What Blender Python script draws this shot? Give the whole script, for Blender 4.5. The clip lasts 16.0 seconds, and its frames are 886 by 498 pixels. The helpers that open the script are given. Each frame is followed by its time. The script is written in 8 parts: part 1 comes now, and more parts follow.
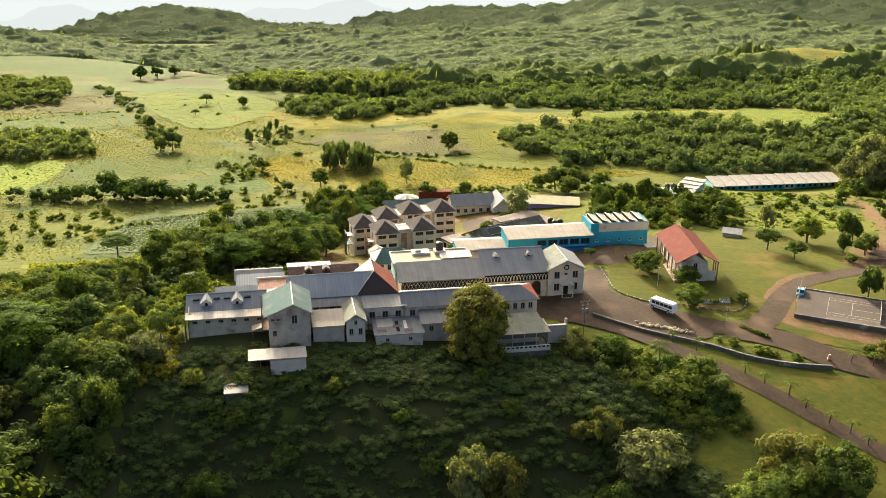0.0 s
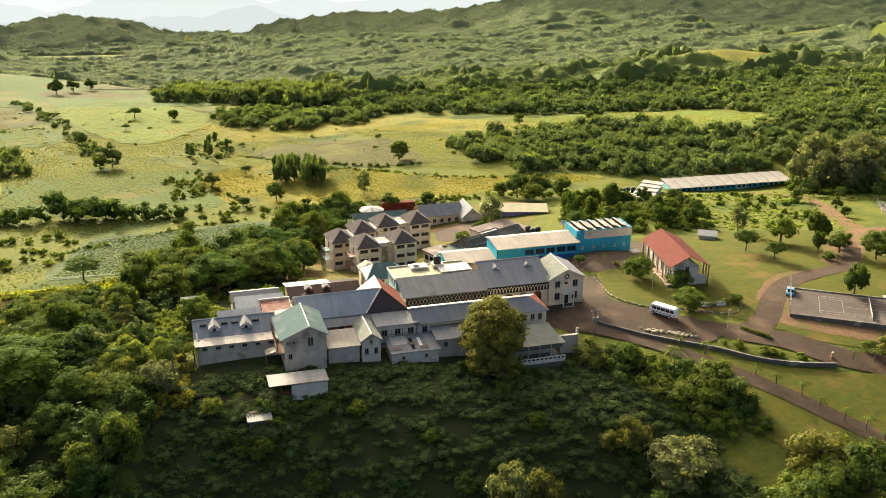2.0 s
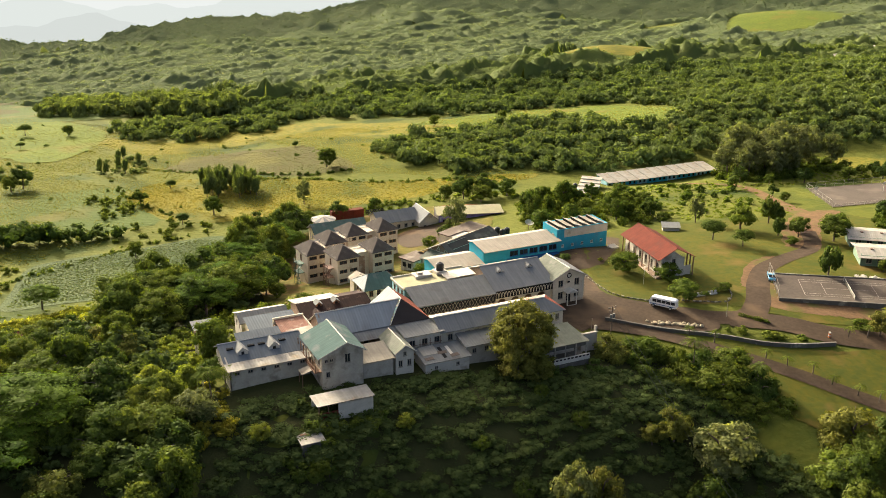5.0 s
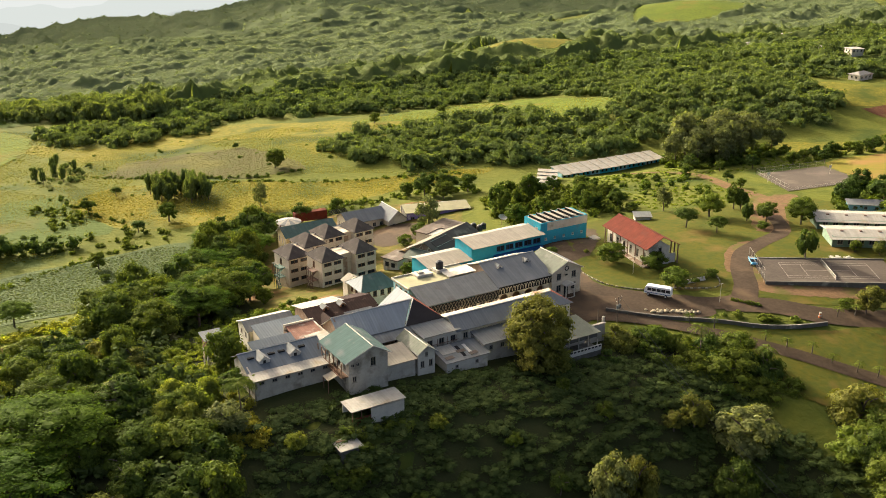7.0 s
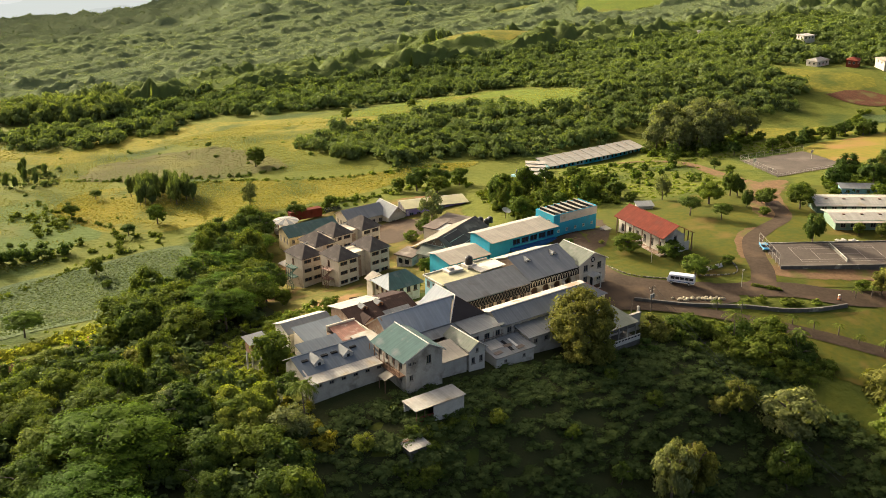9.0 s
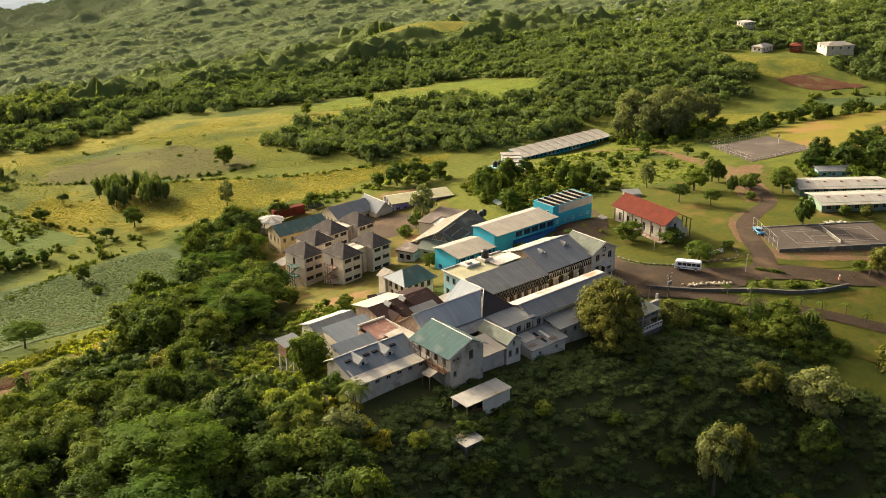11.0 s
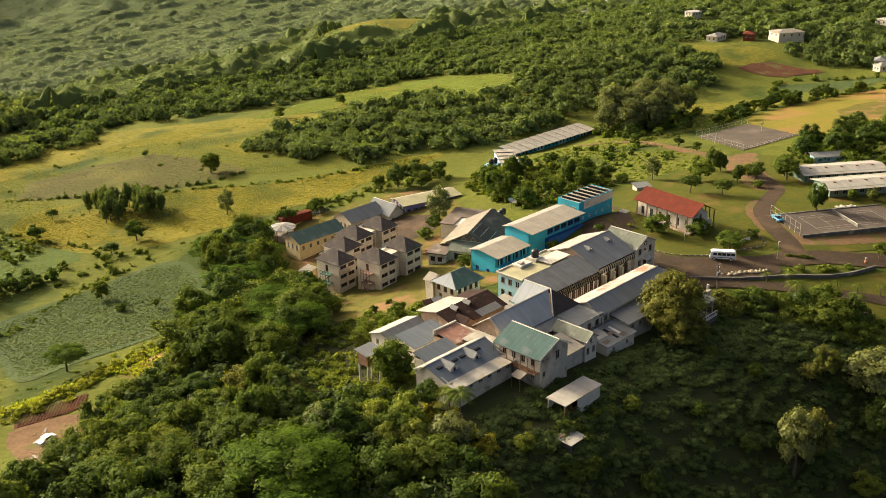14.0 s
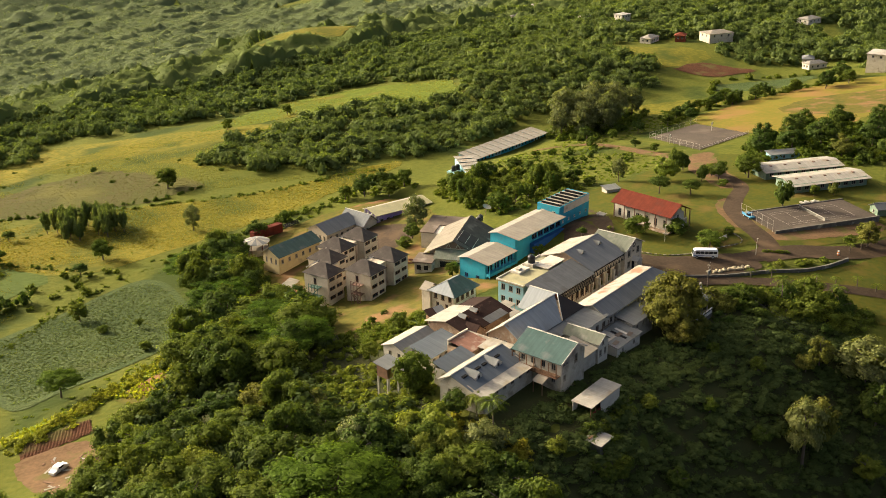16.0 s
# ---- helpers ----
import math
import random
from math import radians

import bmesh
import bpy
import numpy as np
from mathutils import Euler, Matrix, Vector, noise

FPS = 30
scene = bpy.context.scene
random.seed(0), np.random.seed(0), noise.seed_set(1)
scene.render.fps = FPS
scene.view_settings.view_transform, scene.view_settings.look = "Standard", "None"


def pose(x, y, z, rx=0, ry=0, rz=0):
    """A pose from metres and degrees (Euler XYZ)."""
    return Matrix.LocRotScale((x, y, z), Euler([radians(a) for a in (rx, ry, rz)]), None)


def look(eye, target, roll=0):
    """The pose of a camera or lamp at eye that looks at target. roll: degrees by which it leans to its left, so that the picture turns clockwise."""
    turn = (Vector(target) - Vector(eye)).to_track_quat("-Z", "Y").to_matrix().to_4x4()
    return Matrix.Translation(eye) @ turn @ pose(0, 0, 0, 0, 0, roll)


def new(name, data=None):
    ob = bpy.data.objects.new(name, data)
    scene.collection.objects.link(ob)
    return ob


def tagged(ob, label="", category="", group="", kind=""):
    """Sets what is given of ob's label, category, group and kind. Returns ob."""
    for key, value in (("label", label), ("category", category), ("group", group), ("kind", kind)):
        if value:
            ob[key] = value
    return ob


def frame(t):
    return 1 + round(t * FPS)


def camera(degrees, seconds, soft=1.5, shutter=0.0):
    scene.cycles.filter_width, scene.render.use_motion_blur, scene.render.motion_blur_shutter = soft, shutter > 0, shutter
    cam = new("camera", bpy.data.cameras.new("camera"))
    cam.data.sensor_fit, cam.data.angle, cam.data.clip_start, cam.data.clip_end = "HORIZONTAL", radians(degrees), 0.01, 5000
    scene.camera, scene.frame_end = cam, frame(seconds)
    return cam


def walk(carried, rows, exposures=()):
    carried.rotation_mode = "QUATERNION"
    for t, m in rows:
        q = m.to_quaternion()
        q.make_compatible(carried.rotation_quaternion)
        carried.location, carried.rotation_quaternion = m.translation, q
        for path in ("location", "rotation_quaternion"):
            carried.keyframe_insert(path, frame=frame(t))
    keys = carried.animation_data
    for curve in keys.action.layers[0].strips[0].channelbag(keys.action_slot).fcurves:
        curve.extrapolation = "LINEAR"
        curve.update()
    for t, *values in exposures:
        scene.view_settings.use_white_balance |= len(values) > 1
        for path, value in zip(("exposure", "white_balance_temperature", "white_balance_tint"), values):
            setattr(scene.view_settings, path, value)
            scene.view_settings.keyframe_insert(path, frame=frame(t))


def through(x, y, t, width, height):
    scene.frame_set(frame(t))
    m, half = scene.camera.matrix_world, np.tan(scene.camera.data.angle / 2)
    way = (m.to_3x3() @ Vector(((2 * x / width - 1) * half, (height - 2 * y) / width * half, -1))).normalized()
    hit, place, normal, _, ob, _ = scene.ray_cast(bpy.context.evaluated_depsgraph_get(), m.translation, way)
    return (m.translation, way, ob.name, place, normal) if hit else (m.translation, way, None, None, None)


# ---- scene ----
cam = camera(46.25, 16.0, 0.9)
# seconds, x, y, z, yaw, pitch, roll
ROWS = [
    (0.0, -0.00, 0.00, 101.16, 0.00, -20.72, 0.58),
    (0.5, -5.97, 1.05, 101.43, -1.57, -20.64, 0.58),
    (1.0, -11.93, 2.11, 101.69, -3.11, -20.58, 0.58),
    (1.5, -17.90, 3.17, 101.92, -4.52, -20.50, 0.58),
    (2.0, -23.88, 4.26, 102.13, -5.85, -20.42, 0.57),
    (2.5, -29.87, 5.38, 102.32, -7.09, -20.33, 0.53),
    (3.0, -35.86, 6.53, 102.49, -8.33, -20.25, 0.48),
    (3.5, -41.86, 7.72, 102.64, -9.69, -20.17, 0.43),
    (4.0, -47.84, 8.96, 102.78, -11.26, -20.21, 0.38),
    (6.5, -77.57, 17.85, 103.26, -19.21, -20.50, 0.18),
    (7.0, -83.28, 20.13, 103.43, -20.56, -20.59, 0.10),
    (7.5, -88.96, 22.47, 103.61, -21.69, -20.69, 0.01),
    (8.0, -94.58, 24.86, 103.81, -22.73, -20.80, -0.06),
    (8.5, -100.17, 27.30, 104.02, -23.73, -20.91, -0.12),
    (9.0, -105.73, 29.78, 104.25, -24.73, -21.02, -0.18),
    (11.5, -132.13, 43.44, 105.94, -30.31, -21.70, -0.37),
    (12.0, -137.06, 46.29, 106.44, -30.76, -21.84, -0.47),
    (12.5, -141.95, 49.15, 106.95, -31.37, -21.96, -0.58),
    (13.0, -146.79, 52.02, 107.50, -32.23, -21.99, -0.73),
    (13.5, -151.56, 54.91, 108.07, -33.29, -21.98, -0.89),
    (14.0, -156.27, 57.80, 108.68, -34.64, -21.96, -1.02),
    (14.5, -160.91, 60.71, 109.32, -36.01, -21.96, -1.12),
    (15.0, -165.49, 63.64, 109.99, -37.35, -21.96, -1.18),
    (15.5, -170.02, 66.59, 110.69, -38.67, -21.94, -1.20),
    (16.0, -174.54, 69.55, 111.40, -39.91, -21.87, -1.21),
]
walk(cam, [(t, pose(x, y, z, 90 + pitch, 0, yaw) @ pose(0, 0, 0, 0, 0, roll)) for t, x, y, z, yaw, pitch, roll in ROWS],
     exposures=((0.0, 1.47, 5960, 10), (4.0, 1.30, 6060, 10), (9.0, 1.11, 6130, 10), (16.0, 0.90, 6290, 10)))

# ---- light ----
SUN_AZ, SUN_EL = radians(107), radians(19)
to_sun = Vector((math.cos(SUN_AZ) * math.cos(SUN_EL), math.sin(SUN_AZ) * math.cos(SUN_EL), math.sin(SUN_EL)))
sun = new("sun", bpy.data.lights.new("sun", "SUN"))
sun.data.energy, sun.data.angle, sun.data.color = 4.5, radians(0.6), (1.0, 0.86, 0.62)
sun.matrix_world = look(to_sun * 500, (0, 0, 0))
world = bpy.data.worlds.new("sky")
scene.world = world
world.use_nodes = True
wn, wl = world.node_tree.nodes, world.node_tree.links
sky = wn.new("ShaderNodeTexSky")
sky.sky_type, sky.sun_disc = "NISHITA", False
sky.sun_elevation, sky.sun_rotation = SUN_EL, math.pi / 2 - SUN_AZ
sky.air_density, sky.dust_density, sky.ozone_density = 0.35, 9.0, 0.0
hazy = wn.new("ShaderNodeMix")
hazy.data_type, hazy.blend_type = "RGBA", "MULTIPLY"
hazy.inputs["Factor"].default_value = 1.0
hazy.inputs["B"].default_value = (1.0, 0.96, 0.84, 1)
wl.new(sky.outputs["Color"], hazy.inputs["A"])
wl.new(hazy.outputs["Result"], wn["Background"].inputs["Color"])
wn["Background"].inputs["Strength"].default_value = 0.225

# ---- materials ----


def material(name, colour, rough=0.8, metal=0.0, vary=0.25, scale=0.6, fine=6.0, bump_depth=0.0, second=None, spec=0.3, island=0.0, ribs=0.0, stain=None, stain_amount=0.5, grit=0.5):
    """Noise at two sizes over a base colour; ribs: metres between the ribs of sheet metal; stain: a second colour in patches."""
    m = bpy.data.materials.new(name)
    m.use_nodes = True
    n, l = m.node_tree.nodes, m.node_tree.links
    b = n["Principled BSDF"]
    b.inputs["Roughness"].default_value, b.inputs["Metallic"].default_value = rough, metal
    b.inputs["Specular IOR Level"].default_value = spec
    co = n.new("ShaderNodeTexCoord")
    big, small = n.new("ShaderNodeTexNoise"), n.new("ShaderNodeTexNoise")
    for t, s, d in ((big, scale, 3), (small, fine, 4)):
        t.inputs["Scale"].default_value, t.inputs["Detail"].default_value = s, d
        l.new(co.outputs["Object"], t.inputs["Vector"])
    mix = n.new("ShaderNodeMix")
    mix.data_type = "RGBA"
    second = second or tuple(c * (1 - vary) for c in colour)
    mix.inputs["A"].default_value, mix.inputs["B"].default_value = (*colour, 1), (*second, 1)
    add = n.new("ShaderNodeMath")
    add.operation = "MULTIPLY_ADD"
    l.new(small.outputs["Fac"], add.inputs[0])
    add.inputs[1].default_value = grit
    l.new(big.outputs["Fac"], add.inputs[2])
    ramp = n.new("ShaderNodeMapRange")
    ramp.inputs["From Min"].default_value, ramp.inputs["From Max"].default_value = 0.28 + 0.44 * grit, 0.72 + 0.56 * grit
    l.new(add.outputs[0], ramp.inputs["Value"])
    l.new(ramp.outputs["Result"], mix.inputs["Factor"])
    out = mix.outputs["Result"]
    if stain:
        st, sr, mx = n.new("ShaderNodeTexNoise"), n.new("ShaderNodeMapRange"), n.new("ShaderNodeMix")
        st.inputs["Scale"].default_value, st.inputs["Detail"].default_value = scale * 0.8, 6
        mp = n.new("ShaderNodeMapping")
        mp.inputs["Location"].default_value = (7, 3, 5)
        l.new(co.outputs["Object"], mp.inputs["Vector"])
        l.new(mp.outputs["Vector"], st.inputs["Vector"])
        sr.inputs["From Min"].default_value, sr.inputs["From Max"].default_value = 0.72 - 0.4 * stain_amount, 0.85 - 0.4 * stain_amount
        l.new(st.outputs["Fac"], sr.inputs["Value"])
        mx.data_type = "RGBA"
        l.new(sr.outputs["Result"], mx.inputs["Factor"])
        l.new(out, mx.inputs["A"])
        mx.inputs["B"].default_value = (*stain, 1)
        out = mx.outputs["Result"]
    if island:
        g, o, sm, hv = n.new("ShaderNodeNewGeometry"), n.new("ShaderNodeObjectInfo"), n.new("ShaderNodeMath"), n.new("ShaderNodeHueSaturation")
        sm.operation = "ADD"
        l.new(g.outputs["Random Per Island"], sm.inputs[0])
        l.new(o.outputs["Random"], sm.inputs[1])
        mr = n.new("ShaderNodeMapRange")
        mr.inputs["From Max"].default_value = 2
        mr.inputs["To Min"].default_value, mr.inputs["To Max"].default_value = 1 - island, 1 + island
        l.new(sm.outputs[0], mr.inputs["Value"])
        l.new(mr.outputs["Result"], hv.inputs["Value"])
        l.new(out, hv.inputs["Color"])
        out = hv.outputs["Color"]
    if ribs:
        ns, mp2, mr2, hv2 = n.new("ShaderNodeTexNoise"), n.new("ShaderNodeMapping"), n.new("ShaderNodeMapRange"), n.new("ShaderNodeHueSaturation")
        mp2.inputs["Scale"].default_value = (1.3, 0.07, 0.07)
        l.new(co.outputs["Object"], mp2.inputs["Vector"])
        l.new(mp2.outputs["Vector"], ns.inputs["Vector"])
        ns.inputs["Scale"].default_value, ns.inputs["Detail"].default_value = 1.0, 3
        mr2.inputs["From Min"].default_value, mr2.inputs["From Max"].default_value = 0.3, 0.7
        mr2.inputs["To Min"].default_value, mr2.inputs["To Max"].default_value = 0.88, 1.11
        l.new(ns.outputs["Fac"], mr2.inputs["Value"])
        l.new(mr2.outputs["Result"], hv2.inputs["Value"])
        l.new(out, hv2.inputs["Color"])
        out = hv2.outputs["Color"]
    l.new(out, b.inputs["Base Color"])
    height = small.outputs["Fac"]
    if ribs:
        w = n.new("ShaderNodeTexWave")
        w.wave_type, w.bands_direction = "BANDS", "X"
        w.inputs["Scale"].default_value = 0.314 / ribs
        w.inputs["Distortion"].default_value = 0
        l.new(co.outputs["Object"], w.inputs["Vector"])
        height = w.outputs["Fac"]
        bump_depth = bump_depth or 0.05
    if bump_depth:
        bp = n.new("ShaderNodeBump")
        bp.inputs["Distance"].default_value = bump_depth
        bp.inputs["Strength"].default_value = 0.3 if ribs else 0.8
        l.new(height, bp.inputs["Height"])
        l.new(bp.outputs["Normal"], b.inputs["Normal"])
    return m


def leaf_material(name, colour, second, through=0.35, island=0.45, relief=0.0):
    """Leaves: diffuse and translucent, varied from clump to clump and from tree to tree."""
    m = bpy.data.materials.new(name)
    m.use_nodes = True
    n, l = m.node_tree.nodes, m.node_tree.links
    n.remove(n["Principled BSDF"])
    geo, info = n.new("ShaderNodeNewGeometry"), n.new("ShaderNodeObjectInfo")
    mix = n.new("ShaderNodeMix")
    mix.data_type = "RGBA"
    mix.inputs["A"].default_value, mix.inputs["B"].default_value = (*colour, 1), (*second, 1)
    co, noise_ = n.new("ShaderNodeNewGeometry"), n.new("ShaderNodeTexNoise")
    noise_.inputs["Scale"].default_value, noise_.inputs["Detail"].default_value = 0.12, 3
    l.new(co.outputs["Position"], noise_.inputs["Vector"])
    av = n.new("ShaderNodeMath")
    av.operation = "MULTIPLY_ADD"
    l.new(info.outputs["Random"], av.inputs[0])
    av.inputs[1].default_value = 0.6
    sub = n.new("ShaderNodeMath")
    sub.operation = "SUBTRACT"
    l.new(noise_.outputs["Fac"], sub.inputs[0])
    sub.inputs[1].default_value = 0.3
    l.new(sub.outputs[0], av.inputs[2])
    av.use_clamp = True
    l.new(av.outputs[0], mix.inputs["Factor"])
    hv, mr = n.new("ShaderNodeHueSaturation"), n.new("ShaderNodeMapRange")
    mr.inputs["To Min"].default_value, mr.inputs["To Max"].default_value = 1 - island, 1 + island
    l.new(geo.outputs["Random Per Island"], mr.inputs["Value"])
    l.new(mr.outputs["Result"], hv.inputs["Value"])
    l.new(mix.outputs["Result"], hv.inputs["Color"])
    d, t, ms = n.new("ShaderNodeBsdfDiffuse"), n.new("ShaderNodeBsdfTranslucent"), n.new("ShaderNodeMixShader")
    g, ms2 = n.new("ShaderNodeBsdfGlossy"), n.new("ShaderNodeMixShader")
    g.inputs["Roughness"].default_value = 0.6
    l.new(hv.outputs["Color"], d.inputs["Color"])
    wm = n.new("ShaderNodeMix")
    wm.data_type, wm.blend_type = "RGBA", "MULTIPLY"
    wm.inputs["Factor"].default_value = 1.0
    l.new(hv.outputs["Color"], wm.inputs["A"])
    wm.inputs["B"].default_value = (1.4, 1.4, 0.55, 1)
    l.new(wm.outputs["Result"], t.inputs["Color"])
    ms.inputs[0].default_value = through
    if relief:
        nz, bp = n.new("ShaderNodeTexNoise"), n.new("ShaderNodeBump")
        nz.inputs["Scale"].default_value, nz.inputs["Detail"].default_value = 0.35, 4
        bp.inputs["Distance"].default_value = relief
        l.new(co.outputs["Position"], nz.inputs["Vector"])
        l.new(nz.outputs["Fac"], bp.inputs["Height"])
        l.new(bp.outputs["Normal"], d.inputs["Normal"])
    l.new(d.outputs[0], ms.inputs[1])
    l.new(t.outputs[0], ms.inputs[2])
    ms2.inputs[0].default_value = 0.006
    l.new(ms.outputs[0], ms2.inputs[1])
    l.new(g.outputs[0], ms2.inputs[2])
    l.new(ms2.outputs[0], n["Material Output"].inputs["Surface"])
    return m


M = {}
M["plaster"] = material("plaster", (0.58, 0.53, 0.43), 0.9, vary=0.24, scale=0.5, fine=2.5, bump_depth=0.02, stain=(0.32, 0.28, 0.21), stain_amount=0.40)
M["cream"] = material("cream", (0.60, 0.52, 0.39), 0.9, vary=0.25, scale=0.4, fine=2.5, bump_depth=0.02, stain=(0.30, 0.24, 0.17), stain_amount=0.38)
M["stone"] = material("stone", (0.46, 0.42, 0.34), 0.95, vary=0.3, scale=0.5, fine=2.5, bump_depth=0.05, stain=(0.22, 0.195, 0.15), stain_amount=0.48)
M["brickwall"] = material("brickwall", (0.34, 0.235, 0.155), 0.95, vary=0.35, scale=0.8, fine=4, bump_depth=0.04, stain=(0.42, 0.36, 0.28), stain_amount=0.45)
M["zinc"] = material("zinc", (0.180, 0.184, 0.176), 0.85, 0.0, vary=0.2, scale=0.3, fine=1.4, ribs=0.6, stain=(0.135, 0.131, 0.119), stain_amount=0.40, spec=0.08)
M["bluezinc"] = material("bluezinc", (0.172, 0.180, 0.180), 0.8, 0.0, vary=0.14, scale=0.25, fine=1.4, ribs=0.6, stain=(0.192, 0.197, 0.192), stain_amount=0.4, spec=0.1)
M["slatezinc"] = material("slatezinc", (0.138, 0.156, 0.168), 0.85, 0.0, vary=0.14, scale=0.25, fine=1.4, ribs=0.6, stain=(0.165, 0.178, 0.184), stain_amount=0.4, spec=0.08)
# Lighter blue-grey zinc; the sky's sheen on the hall roof put into it.
M["skyzinc"] = material("skyzinc", (0.284, 0.303, 0.306), 0.75, 0.0, vary=0.12, scale=0.25, fine=1.4, ribs=0.6, stain=(0.241, 0.249, 0.245), stain_amount=0.38, spec=0.15)
# White sheets; on sunward back slopes this colour stands in for sunlight.
M["whitezinc"] = material("whitezinc", (0.33, 0.305, 0.25), 0.7, 0.0, vary=0.3, scale=0.35, fine=1.5, ribs=0.6, stain=(0.25, 0.20, 0.14), stain_amount=0.46, spec=0.15)
M["tealzinc"] = material("tealzinc", (0.072, 0.114, 0.104), 0.9, 0.0, vary=0.2, scale=0.35, fine=1.6, ribs=0.6, stain=(0.118, 0.134, 0.126), stain_amount=0.45, spec=0.05)
# Pale sheets; some sunward slopes use it to paint the sunlight.
M["palezinc"] = material("palezinc", (0.38, 0.35, 0.29), 0.8, 0.0, vary=0.25, scale=0.4, fine=1.5, ribs=0.6, stain=(0.29, 0.24, 0.17), stain_amount=0.45, spec=0.08)
M["pinktile"] = material("pinktile", (0.27, 0.140, 0.098), 0.85, 0.0, vary=0.3, scale=0.8, fine=4, ribs=0.35, stain=(0.33, 0.25, 0.19), stain_amount=0.42, spec=0.1)
M["rustzinc"] = material("rustzinc", (0.042, 0.024, 0.019), 0.9, 0.0, vary=0.35, scale=0.5, fine=3, ribs=0.6, stain=(0.17, 0.11, 0.08), stain_amount=0.22, spec=0.08)
M["patchzinc"] = material("patchzinc", (0.34, 0.315, 0.265), 0.8, 0.0, vary=0.25, scale=0.35, fine=2, ribs=0.6, stain=(0.24, 0.115, 0.060), stain_amount=0.62)
M["redroof"] = material("redroof", (0.140, 0.032, 0.018), 0.85, 0.0, vary=0.3, scale=0.4, fine=2, ribs=0.5, stain=(0.10, 0.030, 0.020), stain_amount=0.45, spec=0.06)
M["rustred"] = material("rustred", (0.185, 0.050, 0.028), 0.85, vary=0.35, scale=0.5, fine=2, ribs=0.6, stain=(0.12, 0.05, 0.035), stain_amount=0.4, spec=0.05)
M["tan"] = material("tanroof", (0.305, 0.27, 0.212), 0.85, 0.0, vary=0.25, scale=0.25, fine=1.6, ribs=0.6, stain=(0.25, 0.21, 0.155), stain_amount=0.4, spec=0.1)
M["shingle"] = material("shingle", (0.091, 0.078, 0.068), 0.95, vary=0.35, scale=0.4, fine=3, bump_depth=0.03, stain=(0.137, 0.120, 0.098), stain_amount=0.4, spec=0.05)
M["brownroof"] = material("brownroof", (0.16, 0.125, 0.095), 0.85, vary=0.3, scale=0.3, fine=3, ribs=0.6, stain=(0.24, 0.20, 0.16), stain_amount=0.35, spec=0.12)
M["blackroof"] = material("blackroof", (0.045, 0.035, 0.03), 0.85, vary=0.3, scale=0.4, fine=3)
M["blue"] = material("bluepaint", (0.045, 0.33, 0.44), 0.8, vary=0.25, scale=0.4, fine=2, stain=(0.07, 0.23, 0.29), stain_amount=0.42, spec=0.1)
M["deepblue"] = material("deepblue", (0.02, 0.10, 0.28), 0.7, vary=0.25, scale=0.5, fine=3)
M["paleblue"] = material("paleblue", (0.28, 0.48, 0.52), 0.75, vary=0.2, scale=0.4, fine=3, stain=(0.22, 0.34, 0.36), stain_amount=0.35)
M["greenpaint"] = material("greenpaint", (0.17, 0.24, 0.165), 0.8, vary=0.25, stain=(0.12, 0.15, 0.11), stain_amount=0.4)
M["purple"] = material("purple", (0.34, 0.24, 0.52), 0.75, vary=0.3, stain=(0.6, 0.55, 0.6), stain_amount=0.35)
M["yellowroof"] = material("yellowroof", (0.35, 0.32, 0.175), 0.9, vary=0.3, scale=0.3, fine=2, stain=(0.26, 0.25, 0.16), stain_amount=0.42)
M["white"] = material("whitepaint", (0.57, 0.53, 0.45), 0.7, vary=0.2, scale=0.5, fine=3, stain=(0.40, 0.35, 0.27), stain_amount=0.3)
# Near-black of doors and rims; in openings and slots it paints the shade.
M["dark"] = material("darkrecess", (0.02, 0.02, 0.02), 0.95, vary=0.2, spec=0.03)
M["glass"] = material("paneglass", (0.025, 0.03, 0.035), 0.12, vary=0.2, spec=0.5)
M["wood"] = material("oldwood", (0.20, 0.11, 0.06), 0.85, vary=0.4, scale=1.0, fine=6)
M["iron"] = material("paintediron", (0.22, 0.13, 0.09), 0.7, vary=0.4)
M["greeniron"] = material("greeniron", (0.06, 0.12, 0.09), 0.7, vary=0.4)
M["grass"] = material("grass", (0.082, 0.094, 0.015), 0.95, vary=0.35, scale=0.045, fine=0.5, second=(0.108, 0.113, 0.019), bump_depth=0.6, spec=0.03, stain=(0.042, 0.059, 0.012), stain_amount=0.52, grit=1.8)
M["asphalt"] = material("asphalt", (0.070, 0.049, 0.031), 0.9, vary=0.35, scale=0.12, fine=1.2, spec=0.06, stain=(0.104, 0.069, 0.040), stain_amount=0.45, grit=1.1)
M["court"] = material("courtfloor", (0.088, 0.070, 0.054), 0.9, vary=0.3, scale=0.15, fine=1.5, spec=0.1, stain=(0.11, 0.09, 0.068), stain_amount=0.45, grit=1.0)
M["dirt"] = material("dirt", (0.165, 0.102, 0.054), 0.95, vary=0.35, scale=0.2, fine=1.0, bump_depth=0.15, spec=0.03, stain=(0.100, 0.092, 0.028), stain_amount=0.52, grit=1.3)
M["redsoil"] = material("redsoil", (0.105, 0.048, 0.026), 0.95, vary=0.4, scale=0.15, fine=1.2, bump_depth=0.15, spec=0.03, stain=(0.095, 0.080, 0.028), stain_amount=0.5, grit=1.2)
M["goldgrass"] = material("goldgrass", (0.178, 0.150, 0.021), 0.95, scale=0.045, fine=0.45, second=(0.101, 0.104, 0.015), bump_depth=0.6, spec=0.03, stain=(0.060, 0.074, 0.013), stain_amount=0.52, grit=1.8)
